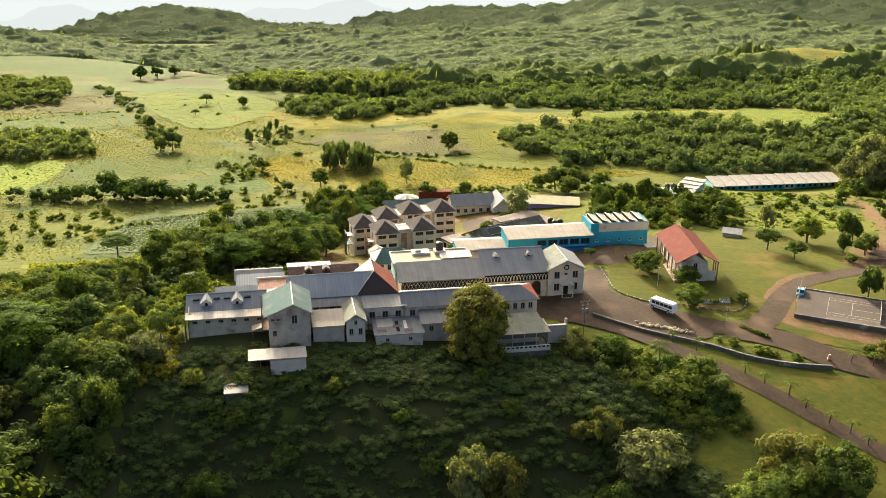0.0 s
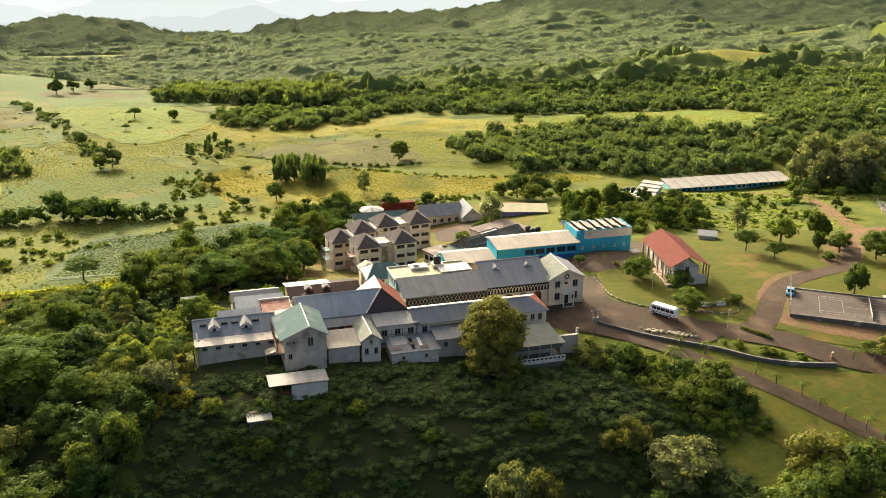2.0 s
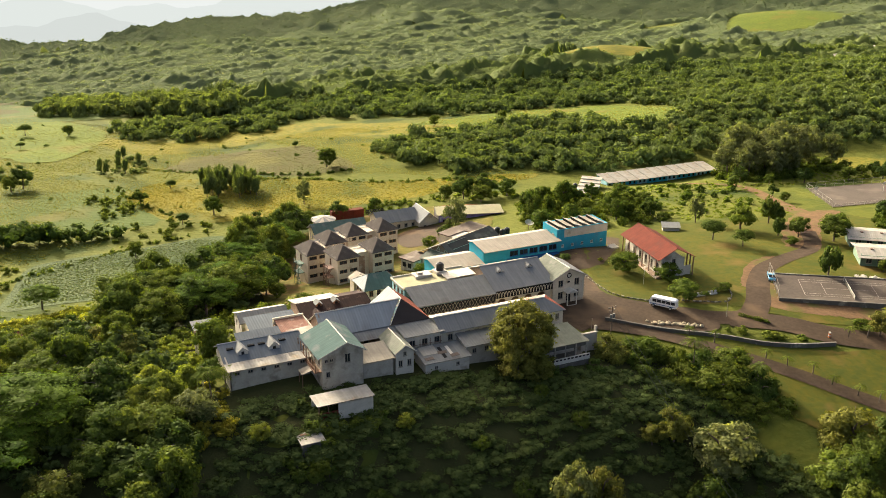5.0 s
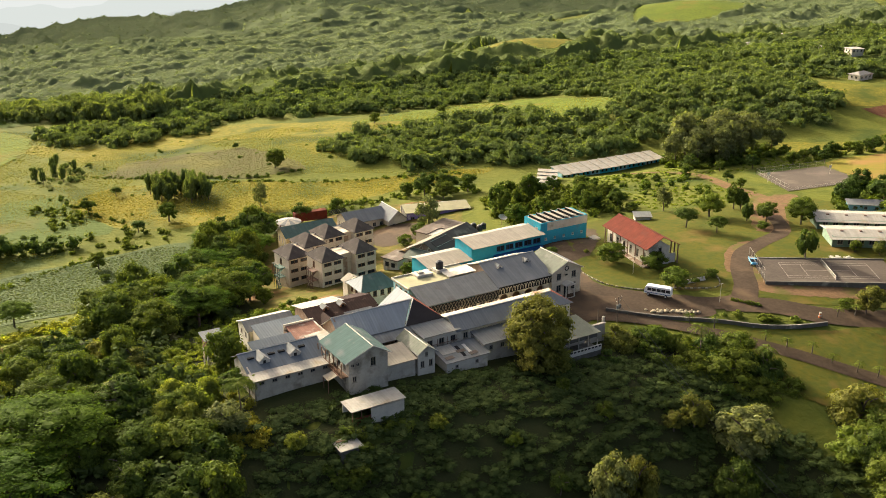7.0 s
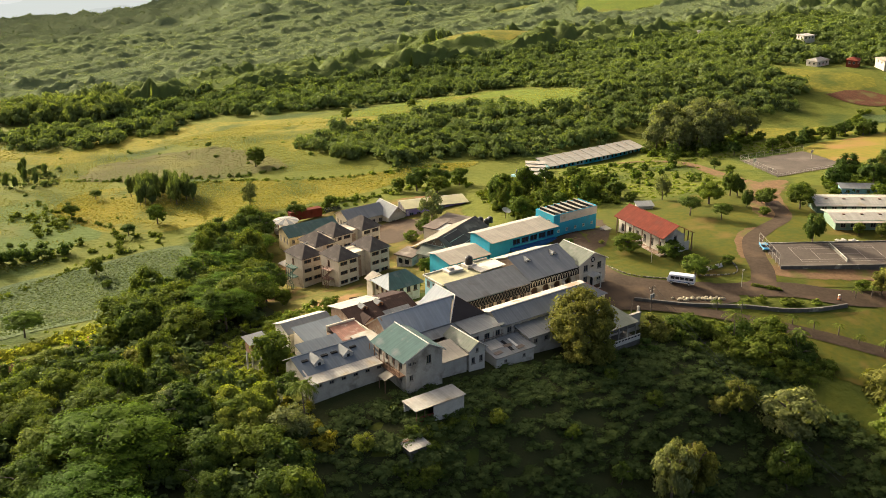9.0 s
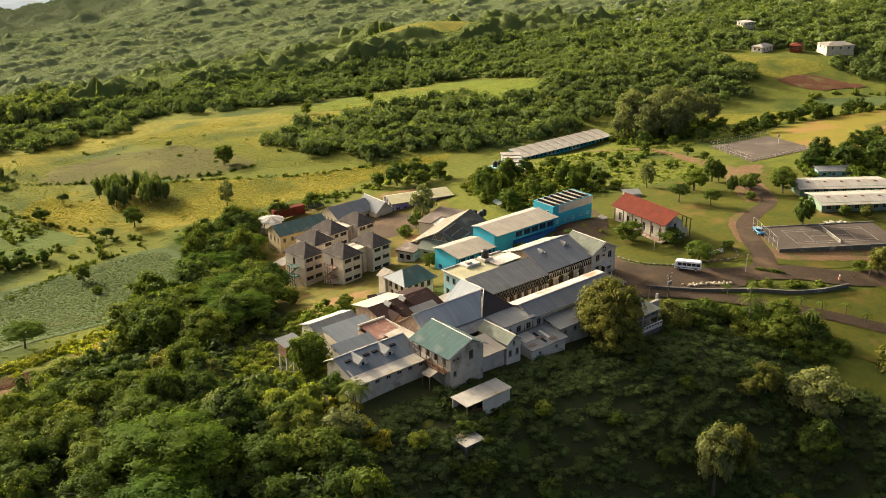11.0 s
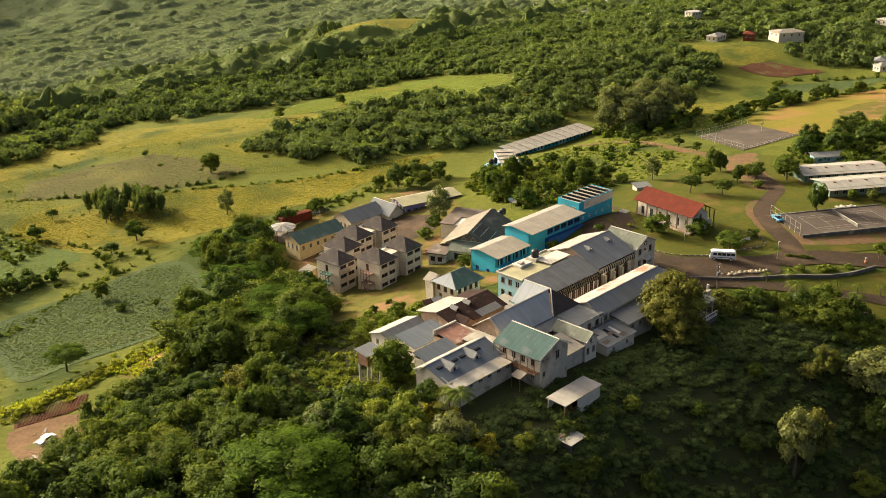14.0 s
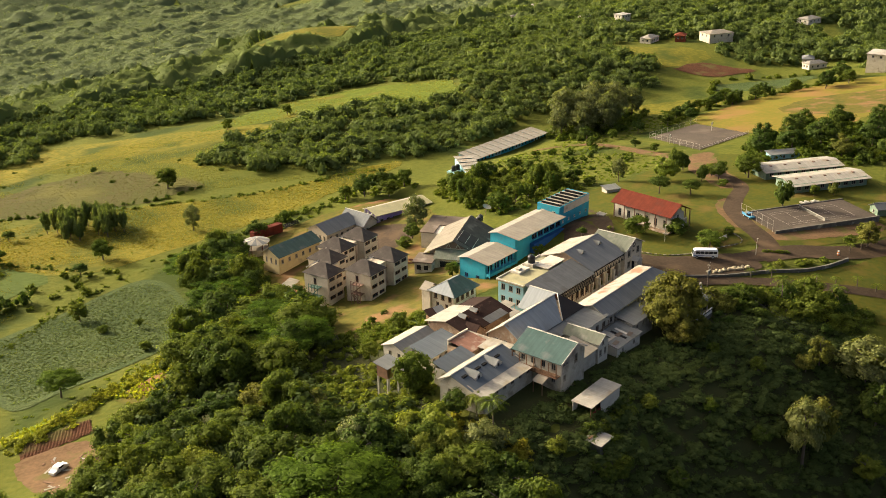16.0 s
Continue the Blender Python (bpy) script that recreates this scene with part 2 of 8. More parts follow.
M["lawn"] = material("lawn", (0.087, 0.081, 0.012), 0.95, scale=0.10, fine=0.6, second=(0.056, 0.069, 0.013), bump_depth=0.2, spec=0.03, stain=(0.125, 0.090, 0.025), stain_amount=0.42, grit=1.6)
M["yard"] = material("yardgrass", (0.122, 0.100, 0.022), 0.95, scale=0.12, fine=0.6, second=(0.078, 0.080, 0.018), bump_depth=0.25, spec=0.03, stain=(0.19, 0.110, 0.052), stain_amount=0.48, grit=1.6)
M["brownfield"] = material("brownfield", (0.080, 0.068, 0.027), 0.95, scale=0.04, fine=0.45, second=(0.070, 0.074, 0.020), bump_depth=0.6, spec=0.03, stain=(0.105, 0.100, 0.028), stain_amount=0.42, grit=1.7)
M["crop"] = material("crop", (0.036, 0.056, 0.017), 0.9, scale=0.08, fine=1.1, second=(0.070, 0.092, 0.028), bump_depth=0.6, spec=0.05, stain=(0.060, 0.070, 0.020), stain_amount=0.4, grit=1.5)
M["pasture"] = material("pasture", (0.078, 0.104, 0.024), 0.95, scale=0.04, fine=0.45, second=(0.060, 0.084, 0.019), bump_depth=0.6, spec=0.03, stain=(0.108, 0.104, 0.027), stain_amount=0.45, grit=1.7)
M["meadow"] = material("meadow", (0.112, 0.138, 0.017), 0.95, scale=0.05, fine=0.45, second=(0.078, 0.102, 0.016), bump_depth=0.6, spec=0.03, stain=(0.128, 0.116, 0.020), stain_amount=0.42, grit=1.7)
M["limegrass"] = material("limegrass", (0.150, 0.185, 0.020), 0.95, scale=0.05, fine=0.45, second=(0.110, 0.145, 0.018), bump_depth=0.5, spec=0.03, stain=(0.160, 0.150, 0.022), stain_amount=0.42, grit=1.7)
# Woodland floor kept dark, with the shade under the shrubs in its colour.
M["shadedfloor"] = material("shadedfloor", (0.036, 0.044, 0.014), 0.95, scale=0.3, fine=2, second=(0.05, 0.05, 0.018), bump_depth=0.2, spec=0.05)
M["concrete"] = material("concrete", (0.44, 0.40, 0.33), 0.9, vary=0.25, scale=0.4, fine=3, bump_depth=0.02, stain=(0.24, 0.22, 0.18), stain_amount=0.4)
M["darkstone"] = material("darkstone", (0.13, 0.12, 0.10), 0.95, vary=0.35, scale=0.6, fine=4, bump_depth=0.05, stain=(0.26, 0.24, 0.19), stain_amount=0.4)
M["bark"] = material("bark", (0.13, 0.10, 0.075), 0.95, vary=0.35, scale=1, fine=8, bump_depth=0.03)
M["plastic"] = material("blackplastic", (0.02, 0.02, 0.02), 0.5, vary=0.2)
M["tyre"] = material("rubber", (0.02, 0.02, 0.02), 0.8, vary=0.2)
M["carwhite"] = material("carwhite", (0.75, 0.75, 0.73), 0.25, vary=0.03, spec=0.5)
M["carblue"] = material("carblue", (0.05, 0.25, 0.42), 0.3, vary=0.1, spec=0.5)
M["leaf_near"] = leaf_material("leaf_near", (0.064, 0.100, 0.013), (0.126, 0.148, 0.017), 0.38, 0.34)
# Yellow-green plants; for the lit trees, sunlight put into the leaf colour.
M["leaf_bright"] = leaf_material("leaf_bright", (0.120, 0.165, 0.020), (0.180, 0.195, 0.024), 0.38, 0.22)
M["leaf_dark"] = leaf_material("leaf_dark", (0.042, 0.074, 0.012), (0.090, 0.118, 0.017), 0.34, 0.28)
# Dull leaf copy: shade of slope, walls and wood put into its colour.
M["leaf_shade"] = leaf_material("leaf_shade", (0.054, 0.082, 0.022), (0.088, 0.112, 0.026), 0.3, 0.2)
# Paler than the near leaves: some haze is put into this colour.
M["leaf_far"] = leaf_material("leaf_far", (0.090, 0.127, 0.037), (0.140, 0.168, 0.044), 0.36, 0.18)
M["leaf_olive"] = leaf_material("leaf_olive", (0.098, 0.116, 0.020), (0.150, 0.142, 0.026), 0.3, 0.3)
M["leaf_pale"] = leaf_material("leaf_pale", (0.17, 0.19, 0.075), (0.15, 0.16, 0.045), 0.35, 0.3)
# Wood colours turn paler and greyer with distance, haze painted in.
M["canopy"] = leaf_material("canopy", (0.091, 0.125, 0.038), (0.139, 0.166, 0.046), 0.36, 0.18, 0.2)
M["canopy_hazed"] = leaf_material("canopy_hazed", (0.133, 0.172, 0.079), (0.182, 0.207, 0.095), 0.34, 0.14, 0.12)
M["leaf_grey"] = leaf_material("leaf_grey", (0.120, 0.140, 0.056), (0.155, 0.165, 0.062), 0.45, 0.22)
M["leaf_crop"] = leaf_material("leaf_crop", (0.074, 0.104, 0.032), (0.112, 0.138, 0.042), 0.3, 0.55)
M["leaf_lawn"] = leaf_material("leaf_lawn", (0.085, 0.125, 0.016), (0.120, 0.150, 0.020), 0.38, 0.28)
M["olivezinc"] = material("olivezinc", (0.155, 0.165, 0.125), 0.85, vary=0.25, scale=0.4, fine=1.6, ribs=0.6, stain=(0.20, 0.195, 0.16), stain_amount=0.4, spec=0.12)
M["playgrass"] = material("playgrass", (0.185, 0.135, 0.026), 0.95, scale=0.05, fine=0.5, second=(0.130, 0.125, 0.020), bump_depth=0.1, spec=0.03, stain=(0.21, 0.125, 0.045), stain_amount=0.5, grit=1.2)
M["courtline"] = material("courtline", (0.34, 0.30, 0.24), 0.8, vary=0.35, scale=0.8, fine=3)
M["leaf_fern"] = leaf_material("leaf_fern", (0.050, 0.098, 0.007), (0.084, 0.126, 0.009), 0.40, 0.38)
M["leaf_bamboo"] = leaf_material("leaf_bamboo", (0.150, 0.190, 0.026), (0.190, 0.205, 0.030), 0.4, 0.18)
M["leaf_yellow"] = leaf_material("leaf_yellow", (0.205, 0.205, 0.020), (0.260, 0.225, 0.024), 0.45, 0.35)
M["leaf_hay"] = leaf_material("leaf_hay", (0.240, 0.185, 0.030), (0.190, 0.170, 0.026), 0.45, 0.2)
M["leaf_sward"] = leaf_material("leaf_sward", (0.150, 0.148, 0.026), (0.190, 0.172, 0.030), 0.45, 0.2)
M["leaf_lime"] = leaf_material("leaf_lime", (0.190, 0.215, 0.022), (0.230, 0.225, 0.026), 0.45, 0.25)
M["yellowwall"] = material("yellowwall", (0.52, 0.42, 0.22), 0.9, vary=0.2, scale=0.5, fine=2.5, stain=(0.30, 0.24, 0.15), stain_amount=0.38)
# For the brown hall's sunward slope, with sunlight put into the colour.
M["sunlit_dun"] = material("dunroof", (0.235, 0.208, 0.162), 0.9, vary=0.28, scale=0.3, fine=1.6, ribs=0.6, stain=(0.165, 0.140, 0.105), stain_amount=0.42, spec=0.06)
M["leaf_fallow"] = leaf_material("leaf_fallow", (0.088, 0.084, 0.034), (0.110, 0.100, 0.036), 0.4, 0.25)
M["orange"] = material("orangeplastic", (0.60, 0.16, 0.03), 0.6, vary=0.15)
M["stonepale"] = material("stonepale", (0.38, 0.32, 0.20), 0.9, vary=0.3, scale=1.0, fine=4, bump_depth=0.04)

# ---- helpers of this scene ----


def part(name, bm, mat, parent=None, label=""):
    """Links a bmesh as one mesh object, under a thing or a part."""
    me = bpy.data.meshes.new(name)
    bm.to_mesh(me)
    bm.free()
    me.materials.append(M[mat])
    ob = new(name, me)
    if parent:
        ob.parent = parent
    return tagged(ob, label)


def thing(name, m, label, category, group=""):
    ob = new(name)
    ob.empty_display_size = 0.5
    ob.matrix_world = m
    return tagged(ob, label, category, group)


def add_box(bm, x0, x1, y0, y1, z0, z1):
    v = [bm.verts.new(p) for p in ((x0, y0, z0), (x1, y0, z0), (x1, y1, z0), (x0, y1, z0), (x0, y0, z1), (x1, y0, z1), (x1, y1, z1), (x0, y1, z1))]
    for f in ((3, 2, 1, 0), (4, 5, 6, 7), (0, 1, 5, 4), (1, 2, 6, 5), (2, 3, 7, 6), (3, 0, 4, 7)):
        bm.faces.new([v[i] for i in f])
    return v


def box(x0, x1, y0, y1, z0, z1, bevel=0.0):
    bm = bmesh.new()
    add_box(bm, x0, x1, y0, y1, z0, z1)
    if bevel:
        bmesh.ops.bevel(bm, geom=bm.edges[:], offset=bevel, segments=1, affect="EDGES")
    return bm


def slab(corners, thick, bm=None):
    """A flat sheet through three or four corners (counter-clockwise from above), with thickness downwards."""
    bm = bm or bmesh.new()
    top = [bm.verts.new(c) for c in corners]
    low = [bm.verts.new((c[0], c[1], c[2] - thick)) for c in corners]
    bm.faces.new(top)
    bm.faces.new(low[::-1])
    k = len(corners)
    for i in range(k):
        bm.faces.new((top[i], low[i], low[(i + 1) % k], top[(i + 1) % k]))
    return bm


def rod(bm, a, b, r0, r1=None, n=6):
    a, b = Vector(a), Vector(b)
    r1 = r0 if r1 is None else r1
    q = (b - a).to_track_quat("Z", "Y")
    rings = []
    for p, r in ((a, r0), (b, r1)):
        rings.append([bm.verts.new(p + q @ Vector((r * math.cos(2 * math.pi * i / n), r * math.sin(2 * math.pi * i / n), 0))) for i in range(n)])
    for i in range(n):
        bm.faces.new((rings[0][i], rings[0][(i + 1) % n], rings[1][(i + 1) % n], rings[1][i]))
    bm.faces.new(rings[0][::-1])
    bm.faces.new(rings[1])
    return bm


def wall_bm(length, z0, z1, thick, holes, gable=None):
    """A wall along x from 0 to length, its outer face at y=0, with holes (x0, x1, za, zb) that go right through; gable: (x of the peak, its height)."""
    bm = bmesh.new()
    xs = sorted({0.0, length, *(h[0] for h in holes), *(h[1] for h in holes)})
    zs = sorted({z0, z1, *(h[2] for h in holes), *(h[3] for h in holes)})
    for xa, xb in zip(xs, xs[1:]):
        run = None
        for za, zb in zip(zs, zs[1:]):
            cx, cz = (xa + xb) / 2, (za + zb) / 2
            if any(h[0] < cx < h[1] and h[2] < cz < h[3] for h in holes):
                if run:
                    add_box(bm, xa, xb, 0, thick, *run)
                run = None
            else:
                run = (run[0] if run else za, zb)
        if run:
            add_box(bm, xa, xb, 0, thick, *run)
    bmesh.ops.remove_doubles(bm, verts=bm.verts[:], dist=0.001)
    if gable:
        f = [bm.verts.new(p) for p in ((0, 0, z1), (length, 0, z1), (gable[0], 0, gable[1]))]
        g = [bm.verts.new((v.co.x, thick, v.co.z)) for v in f]
        bm.faces.new(f)
        bm.faces.new(g[::-1])
        for i in range(3):
            bm.faces.new((f[i], g[i], g[(i + 1) % 3], f[(i + 1) % 3]))
        bmesh.ops.remove_doubles(bm, verts=bm.verts[:], dist=0.001)
    return bm


def windows_in(parent, length, rows):
    """Holes for rows of windows: (count, width, sill height, top height, first, last)."""
    out = []
    for count, w, a, b, first, last in rows:
        for i in range(count):
            c = first + (last - first) * (i / (count - 1) if count > 1 else 0.5)
            out.append((c - w / 2, c + w / 2, a, b))
    return out


def window(parent, h, frame_mat="courtline", sill=True, bars=1, m=None):
    """A window in the hole h of a wall: frame with a bar, and a dark pane behind it."""
    x0, x1, a, b = h
    bm = bmesh.new()
    t = 0.09
    add_box(bm, x0, x0 + t, -0.03, 0.12, a, b)
    add_box(bm, x1 - t, x1, -0.03, 0.12, a, b)
    add_box(bm, x0 + t, x1 - t, -0.03, 0.12, a, a + t)
    add_box(bm, x0 + t, x1 - t, -0.03, 0.12, b - t, b)
    for i in range(bars):
        c = x0 + (x1 - x0) * (i + 1) / (bars + 1)
        add_box(bm, c - 0.03, c + 0.03, 0.0, 0.1, a + t, b - t)
    w = part("window", bm, frame_mat, parent)
    w.matrix_local = m or Matrix.Identity(4)
    part("pane", box(x0 + t, x1 - t, 0.13, 0.16, a + t, b - t), "glass", w)
    if sill:
        part("sill", box(x0 - 0.08, x1 + 0.08, -0.12, 0.0, a - 0.1, a), frame_mat, w)
    return w


def walls(house, w, d, z0, z1, mat, thick=0.3, holes=None, gables=(), frame_mat="courtline", ridge_x=None, ridge_z=0, label="", sill=True, shift=0.0):
    """Four walls of a box house from x=0..w, y=0..d; holes per side: front, right, back, left."""
    holes = holes or {}
    for side, length, m in (("front", w, Matrix.Identity(4)), ("right", d, Matrix.Translation((w, 0, 0)) @ Matrix.Rotation(math.pi / 2, 4, "Z")),
                            ("back", w, Matrix.Translation((w, d, 0)) @ Matrix.Rotation(math.pi, 4, "Z")), ("left", d, Matrix.Translation((0, d, 0)) @ Matrix.Rotation(-math.pi / 2, 4, "Z"))):
        hs = windows_in(house, length, holes.get(side, ()))
        inset = 0 if side in ("front", "back") else thick + 0.003
        gable = None
        if side in gables:
            rx = ridge_x if ridge_x is not None else length / 2
            gable = (rx if side in ("front", "left") else length - rx, ridge_z)
            inset = 0 if side in ("front", "back") else 0.0
        bm = wall_bm(length, z0, z1, thick, hs, gable)
        if inset:
            for v in bm.verts:
                v.co.x = min(max(v.co.x, inset), length - inset)
        wl_ = part("wall", bm, mat, house, label)
        wl_.matrix_local = m
        for h in hs:
            window(house, h, frame_mat, sill, 1, m)


def strip(a, b, r, bm=None):
    bm = bm or bmesh.new()
    return rod(bm, a, b, r, r, 4)


def gable_roof(house, x0, x1, y0, y1, ze, zr, axis="x", mats=("zinc", "zinc"), thick=0.12, ridge=None, cap="white", names="roof", skirt=None, ze2=None):
    """Two slopes over a rectangle. axis: the way of the ridge; ridge: its place across. mats: the slope on the low side and on the high side of the other axis."""
    ze2 = ze if ze2 is None else ze2
    if axis == "x":
        c = (y0 + y1) / 2 if ridge is None else ridge
        low = [(x0, y0, ze), (x1, y0, ze), (x1, c, zr), (x0, c, zr)]
        high = [(x0, c, zr), (x1, c, zr), (x1, y1, ze2), (x0, y1, ze2)]
        a, b = (x0 - 0.02, c, zr + 0.03), (x1 + 0.02, c, zr + 0.03)
    else:
        c = (x0 + x1) / 2 if ridge is None else ridge
        low = [(x0, y0, ze), (c, y0, zr), (c, y1, zr), (x0, y1, ze)]
        high = [(c, y0, zr), (x1, y0, ze2), (x1, y1, ze2), (c, y1, zr)]
        a, b = (c, y0 - 0.02, zr + 0.03), (c, y1 + 0.02, zr + 0.03)
    for co, m in ((low, mats[0]), (high, mats[1])):
        roof_sheet(house, co, m, thick)
    if cap:
        part("ridge_cap", strip(a, b, 0.14), cap, house)
    return a, b


def roof_sheet(house, corners, mat, thick=0.12):
    """One roof slope, with its own frame so that the ribs of its sheets run down it."""
    c = [Vector(p) for p in corners]
    n = (c[1] - c[0]).cross(c[2] - c[0]).normalized()
    if n.z < 0:
        c, n = c[::-1], -n
    level = Vector((-n.y, n.x, 0))
    level = level.normalized() if level.length > 1e-3 else (c[1] - c[0]).normalized()
    up = n.cross(level)
    m = Matrix((level, up, n)).transposed().to_4x4()
    m.translation = c[0]
    inv = m.inverted()
    bm = slab([inv @ p for p in c], thick)
    ob = part("roof", bm, mat, house)
    ob.matrix_local = m
    return ob


def hip_roof(house, x0, x1, y0, y1, ze, zr, mat, cut=None, axis="x", cap=None):
    """A hipped roof; cut: how far the ridge's ends stand in from the eaves."""
    if axis == "x":
        cut = (y1 - y0) / 2 if cut is None else cut
        a, b = ((x0 + cut, (y0 + y1) / 2, zr), (x1 - cut, (y0 + y1) / 2, zr))
        f = [[(x0, y0, ze), (x1, y0, ze), b, a], [(x1, y0, ze), (x1, y1, ze), b], [(x1, y1, ze), (x0, y1, ze), a, b], [(x0, y1, ze), (x0, y0, ze), a]]
    else:
        cut = (x1 - x0) / 2 if cut is None else cut
        a, b = (((x0 + x1) / 2, y0 + cut, zr), ((x0 + x1) / 2, y1 - cut, zr))
        f = [[(x0, y0, ze), (x1, y0, ze), a], [(x1, y0, ze), (x1, y1, ze), b, a], [(x1, y1, ze), (x0, y1, ze), b], [(x0, y1, ze), (x0, y0, ze), a, b]]
    if (Vector(a) - Vector(b)).length < 0.05:
        f = [[p for i, p in enumerate(q) if not (len(q) == 4 and i == 3)] for q in f]
    for q in f:
        roof_sheet(house, q, mat if isinstance(mat, str) else mat[f.index(q) % len(mat)])
    if cap:
        bm = bmesh.new()
        for q, r in (((x0, y0, ze), a), ((x1, y0, ze), b if axis == "x" else a), ((x1, y1, ze), b), ((x0, y1, ze), a if axis == "x" else b)):
            strip(q, r, 0.09, bm)
        part("hip_cap", bm, cap, house)


# ---- the land ----
def sstep(a, b, x):
    t = np.clip((np.asarray(x, float) - a) / (b - a), 0, 1)
    return t * t * (3 - 2 * t)


def bump(x, y, cx, cy, rx, ry, h):
    return h * np.exp(-(((x - cx) / rx) ** 2 + ((y - cy) / ry) ** 2))


# height of the land along y: west of the school, and east of it
WEST = ((-200, -95), (60, -45), (110, -22), (150, -8), (178, 0), (194, 4), (216, 4), (240, -1), (270, -8), (300, -17), (320, -20), (365, -23),
        (470, -29), (540, -36), (650, -43), (730, -55), (850, -62), (1220, -104), (1600, -162), (2000, -236), (2600, -370), (3600, -640), (5200, -1100))
EAST = ((-200, -80), (60, -40), (110, -24), (150, -11), (190, -4.5), (208, -1.5), (225, 0), (265, -0.6), (300, -5), (330, -9), (390, -17.5), (480, -20),
        (640, -38), (680, -37), (860, -60), (1220, -94), (1700, -140), (2400, -196), (3600, -330), (5200, -640))


def land(x, y):
    """Height of the ground at x, y (arrays or numbers)."""
    x, y = np.asarray(x, float), np.asarray(y, float)
    w = np.zeros(np.broadcast(x, y).shape)
    e = np.zeros_like(w)
    for d in (-9, -3, 3, 9):
        w = w + np.interp(y + d * (1 + abs(y) / 300), *zip(*WEST)) / 4
        e = e + np.interp(y + d * (1 + abs(y) / 300), *zip(*EAST)) / 4
    off = np.clip(y - 650, 0, None)
    k = sstep(-60 - 0.25 * off, 70 + 0.3 * off, x)
    z = w * (1 - k) + e * k
    z = z + bump(x, y, -32, 206, 26, 14, 1.2) + bump(x, y, -125, 262, 40, 26, -6) + bump(x, y, -95, 205, 30, 25, -1.5)
    z = z + bump(x, y, 18, 262, 26, 16, -0.4) + bump(x, y, -57, 229, 7, 7, -2.2) + bump(x, y, 46, 268, 13, 9, 1.6) + bump(x, y, -38, 184.5, 9, 6, 1.9)
    z = z - 20 * (1 - sstep(140, 194, y)) * sstep(-74, -46, x) * (1 - sstep(26, 60, x))  # the steep front slope, the drop
    far = sstep(560, 1100, y)
    z = z + far * (16 * np.sin(x / 210 + 1.3) * np.cos(y / 260 + x / 700) + 8 * np.sin(x / 95 + y / 140))
    z = z + bump(x, y, -440, 1620, 150, 200, 46) + bump(x, y, -90, 2100, 210, 300, 30) + bump(x, y, 150, 700, 210, 55, 7) + bump(x, y, -40, 720, 130, 45, 6)
    z = z + bump(x, y, 250, 738, 62, 40, 10) + bump(x, y, 610, 1060, 110, 110, 18)
    z = z + bump(x, y, 190, 470, 80, 40, 5) + bump(x, y, 480, 560, 190, 60, 8)
    z = z + 8 * sstep(130, 260, x) * sstep(370, 460, y) + bump(x, y, 34, 236, 14, 10, 1.0) + bump(x, y, 50, 264, 16, 12, 1.8) + bump(x, y, 128, 383, 34, 12, -2.2)
    return z


def zland(x, y):
    return float(land(x, y))


def graded(a, b, fine0, fine1, step, grow):
    """Coordinates from a to b, fine between fine0 and fine1, coarser outwards."""
    mid = list(np.arange(fine0, fine1 + step / 2, step))
    out, s, p = [], step, fine1
    while p < b:
        s *= grow
        p += s
        out.append(p)
    left, s, p = [], step, fine0
    while p > a:
        s *= grow
        p -= s
        left.append(p)
    return np.array(left[::-1] + mid + out)


def sheet(name, xs, ys, mat, lift=0.0):
    X, Y = np.meshgrid(xs, ys)
    Z = land(X, Y) + lift
    co = np.stack([X, Y, Z], -1).reshape(-1, 3)
    nx, ny = len(xs), len(ys)
    i = (np.arange(ny - 1)[:, None] * nx + np.arange(nx - 1)).ravel()
    faces = np.stack([i, i + 1, i + nx + 1, i + nx], 1)
    me = bpy.data.meshes.new(name)
    me.from_pydata(co.tolist(), [], faces.tolist())
    me.materials.append(M[mat])
    for p in me.polygons:
        p.use_smooth = True
    return new(name, me)


def smooth_line(pts, closed=False, k=5):
    """Catmull-Rom through the points."""
    p = [Vector((*q, 0)) for q in pts]
    n = len(p)
    out = []
    for i in range(n if closed else n - 1):
        a, b, c, d = (p[(i - 1) % n] if closed or i else p[0]), p[i], p[(i + 1) % n], (p[(i + 2) % n] if closed or i + 2 < n else p[-1])
        for j in range(k):
            t = j / k
            out.append(0.5 * ((2 * b) + (c - a) * t + (2 * a - 5 * b + 4 * c - d) * t * t + (3 * b - a - 3 * c + d) * t ** 3))
    if not closed:
        out.append(p[-1])
    return [(v.x, v.y) for v in out]


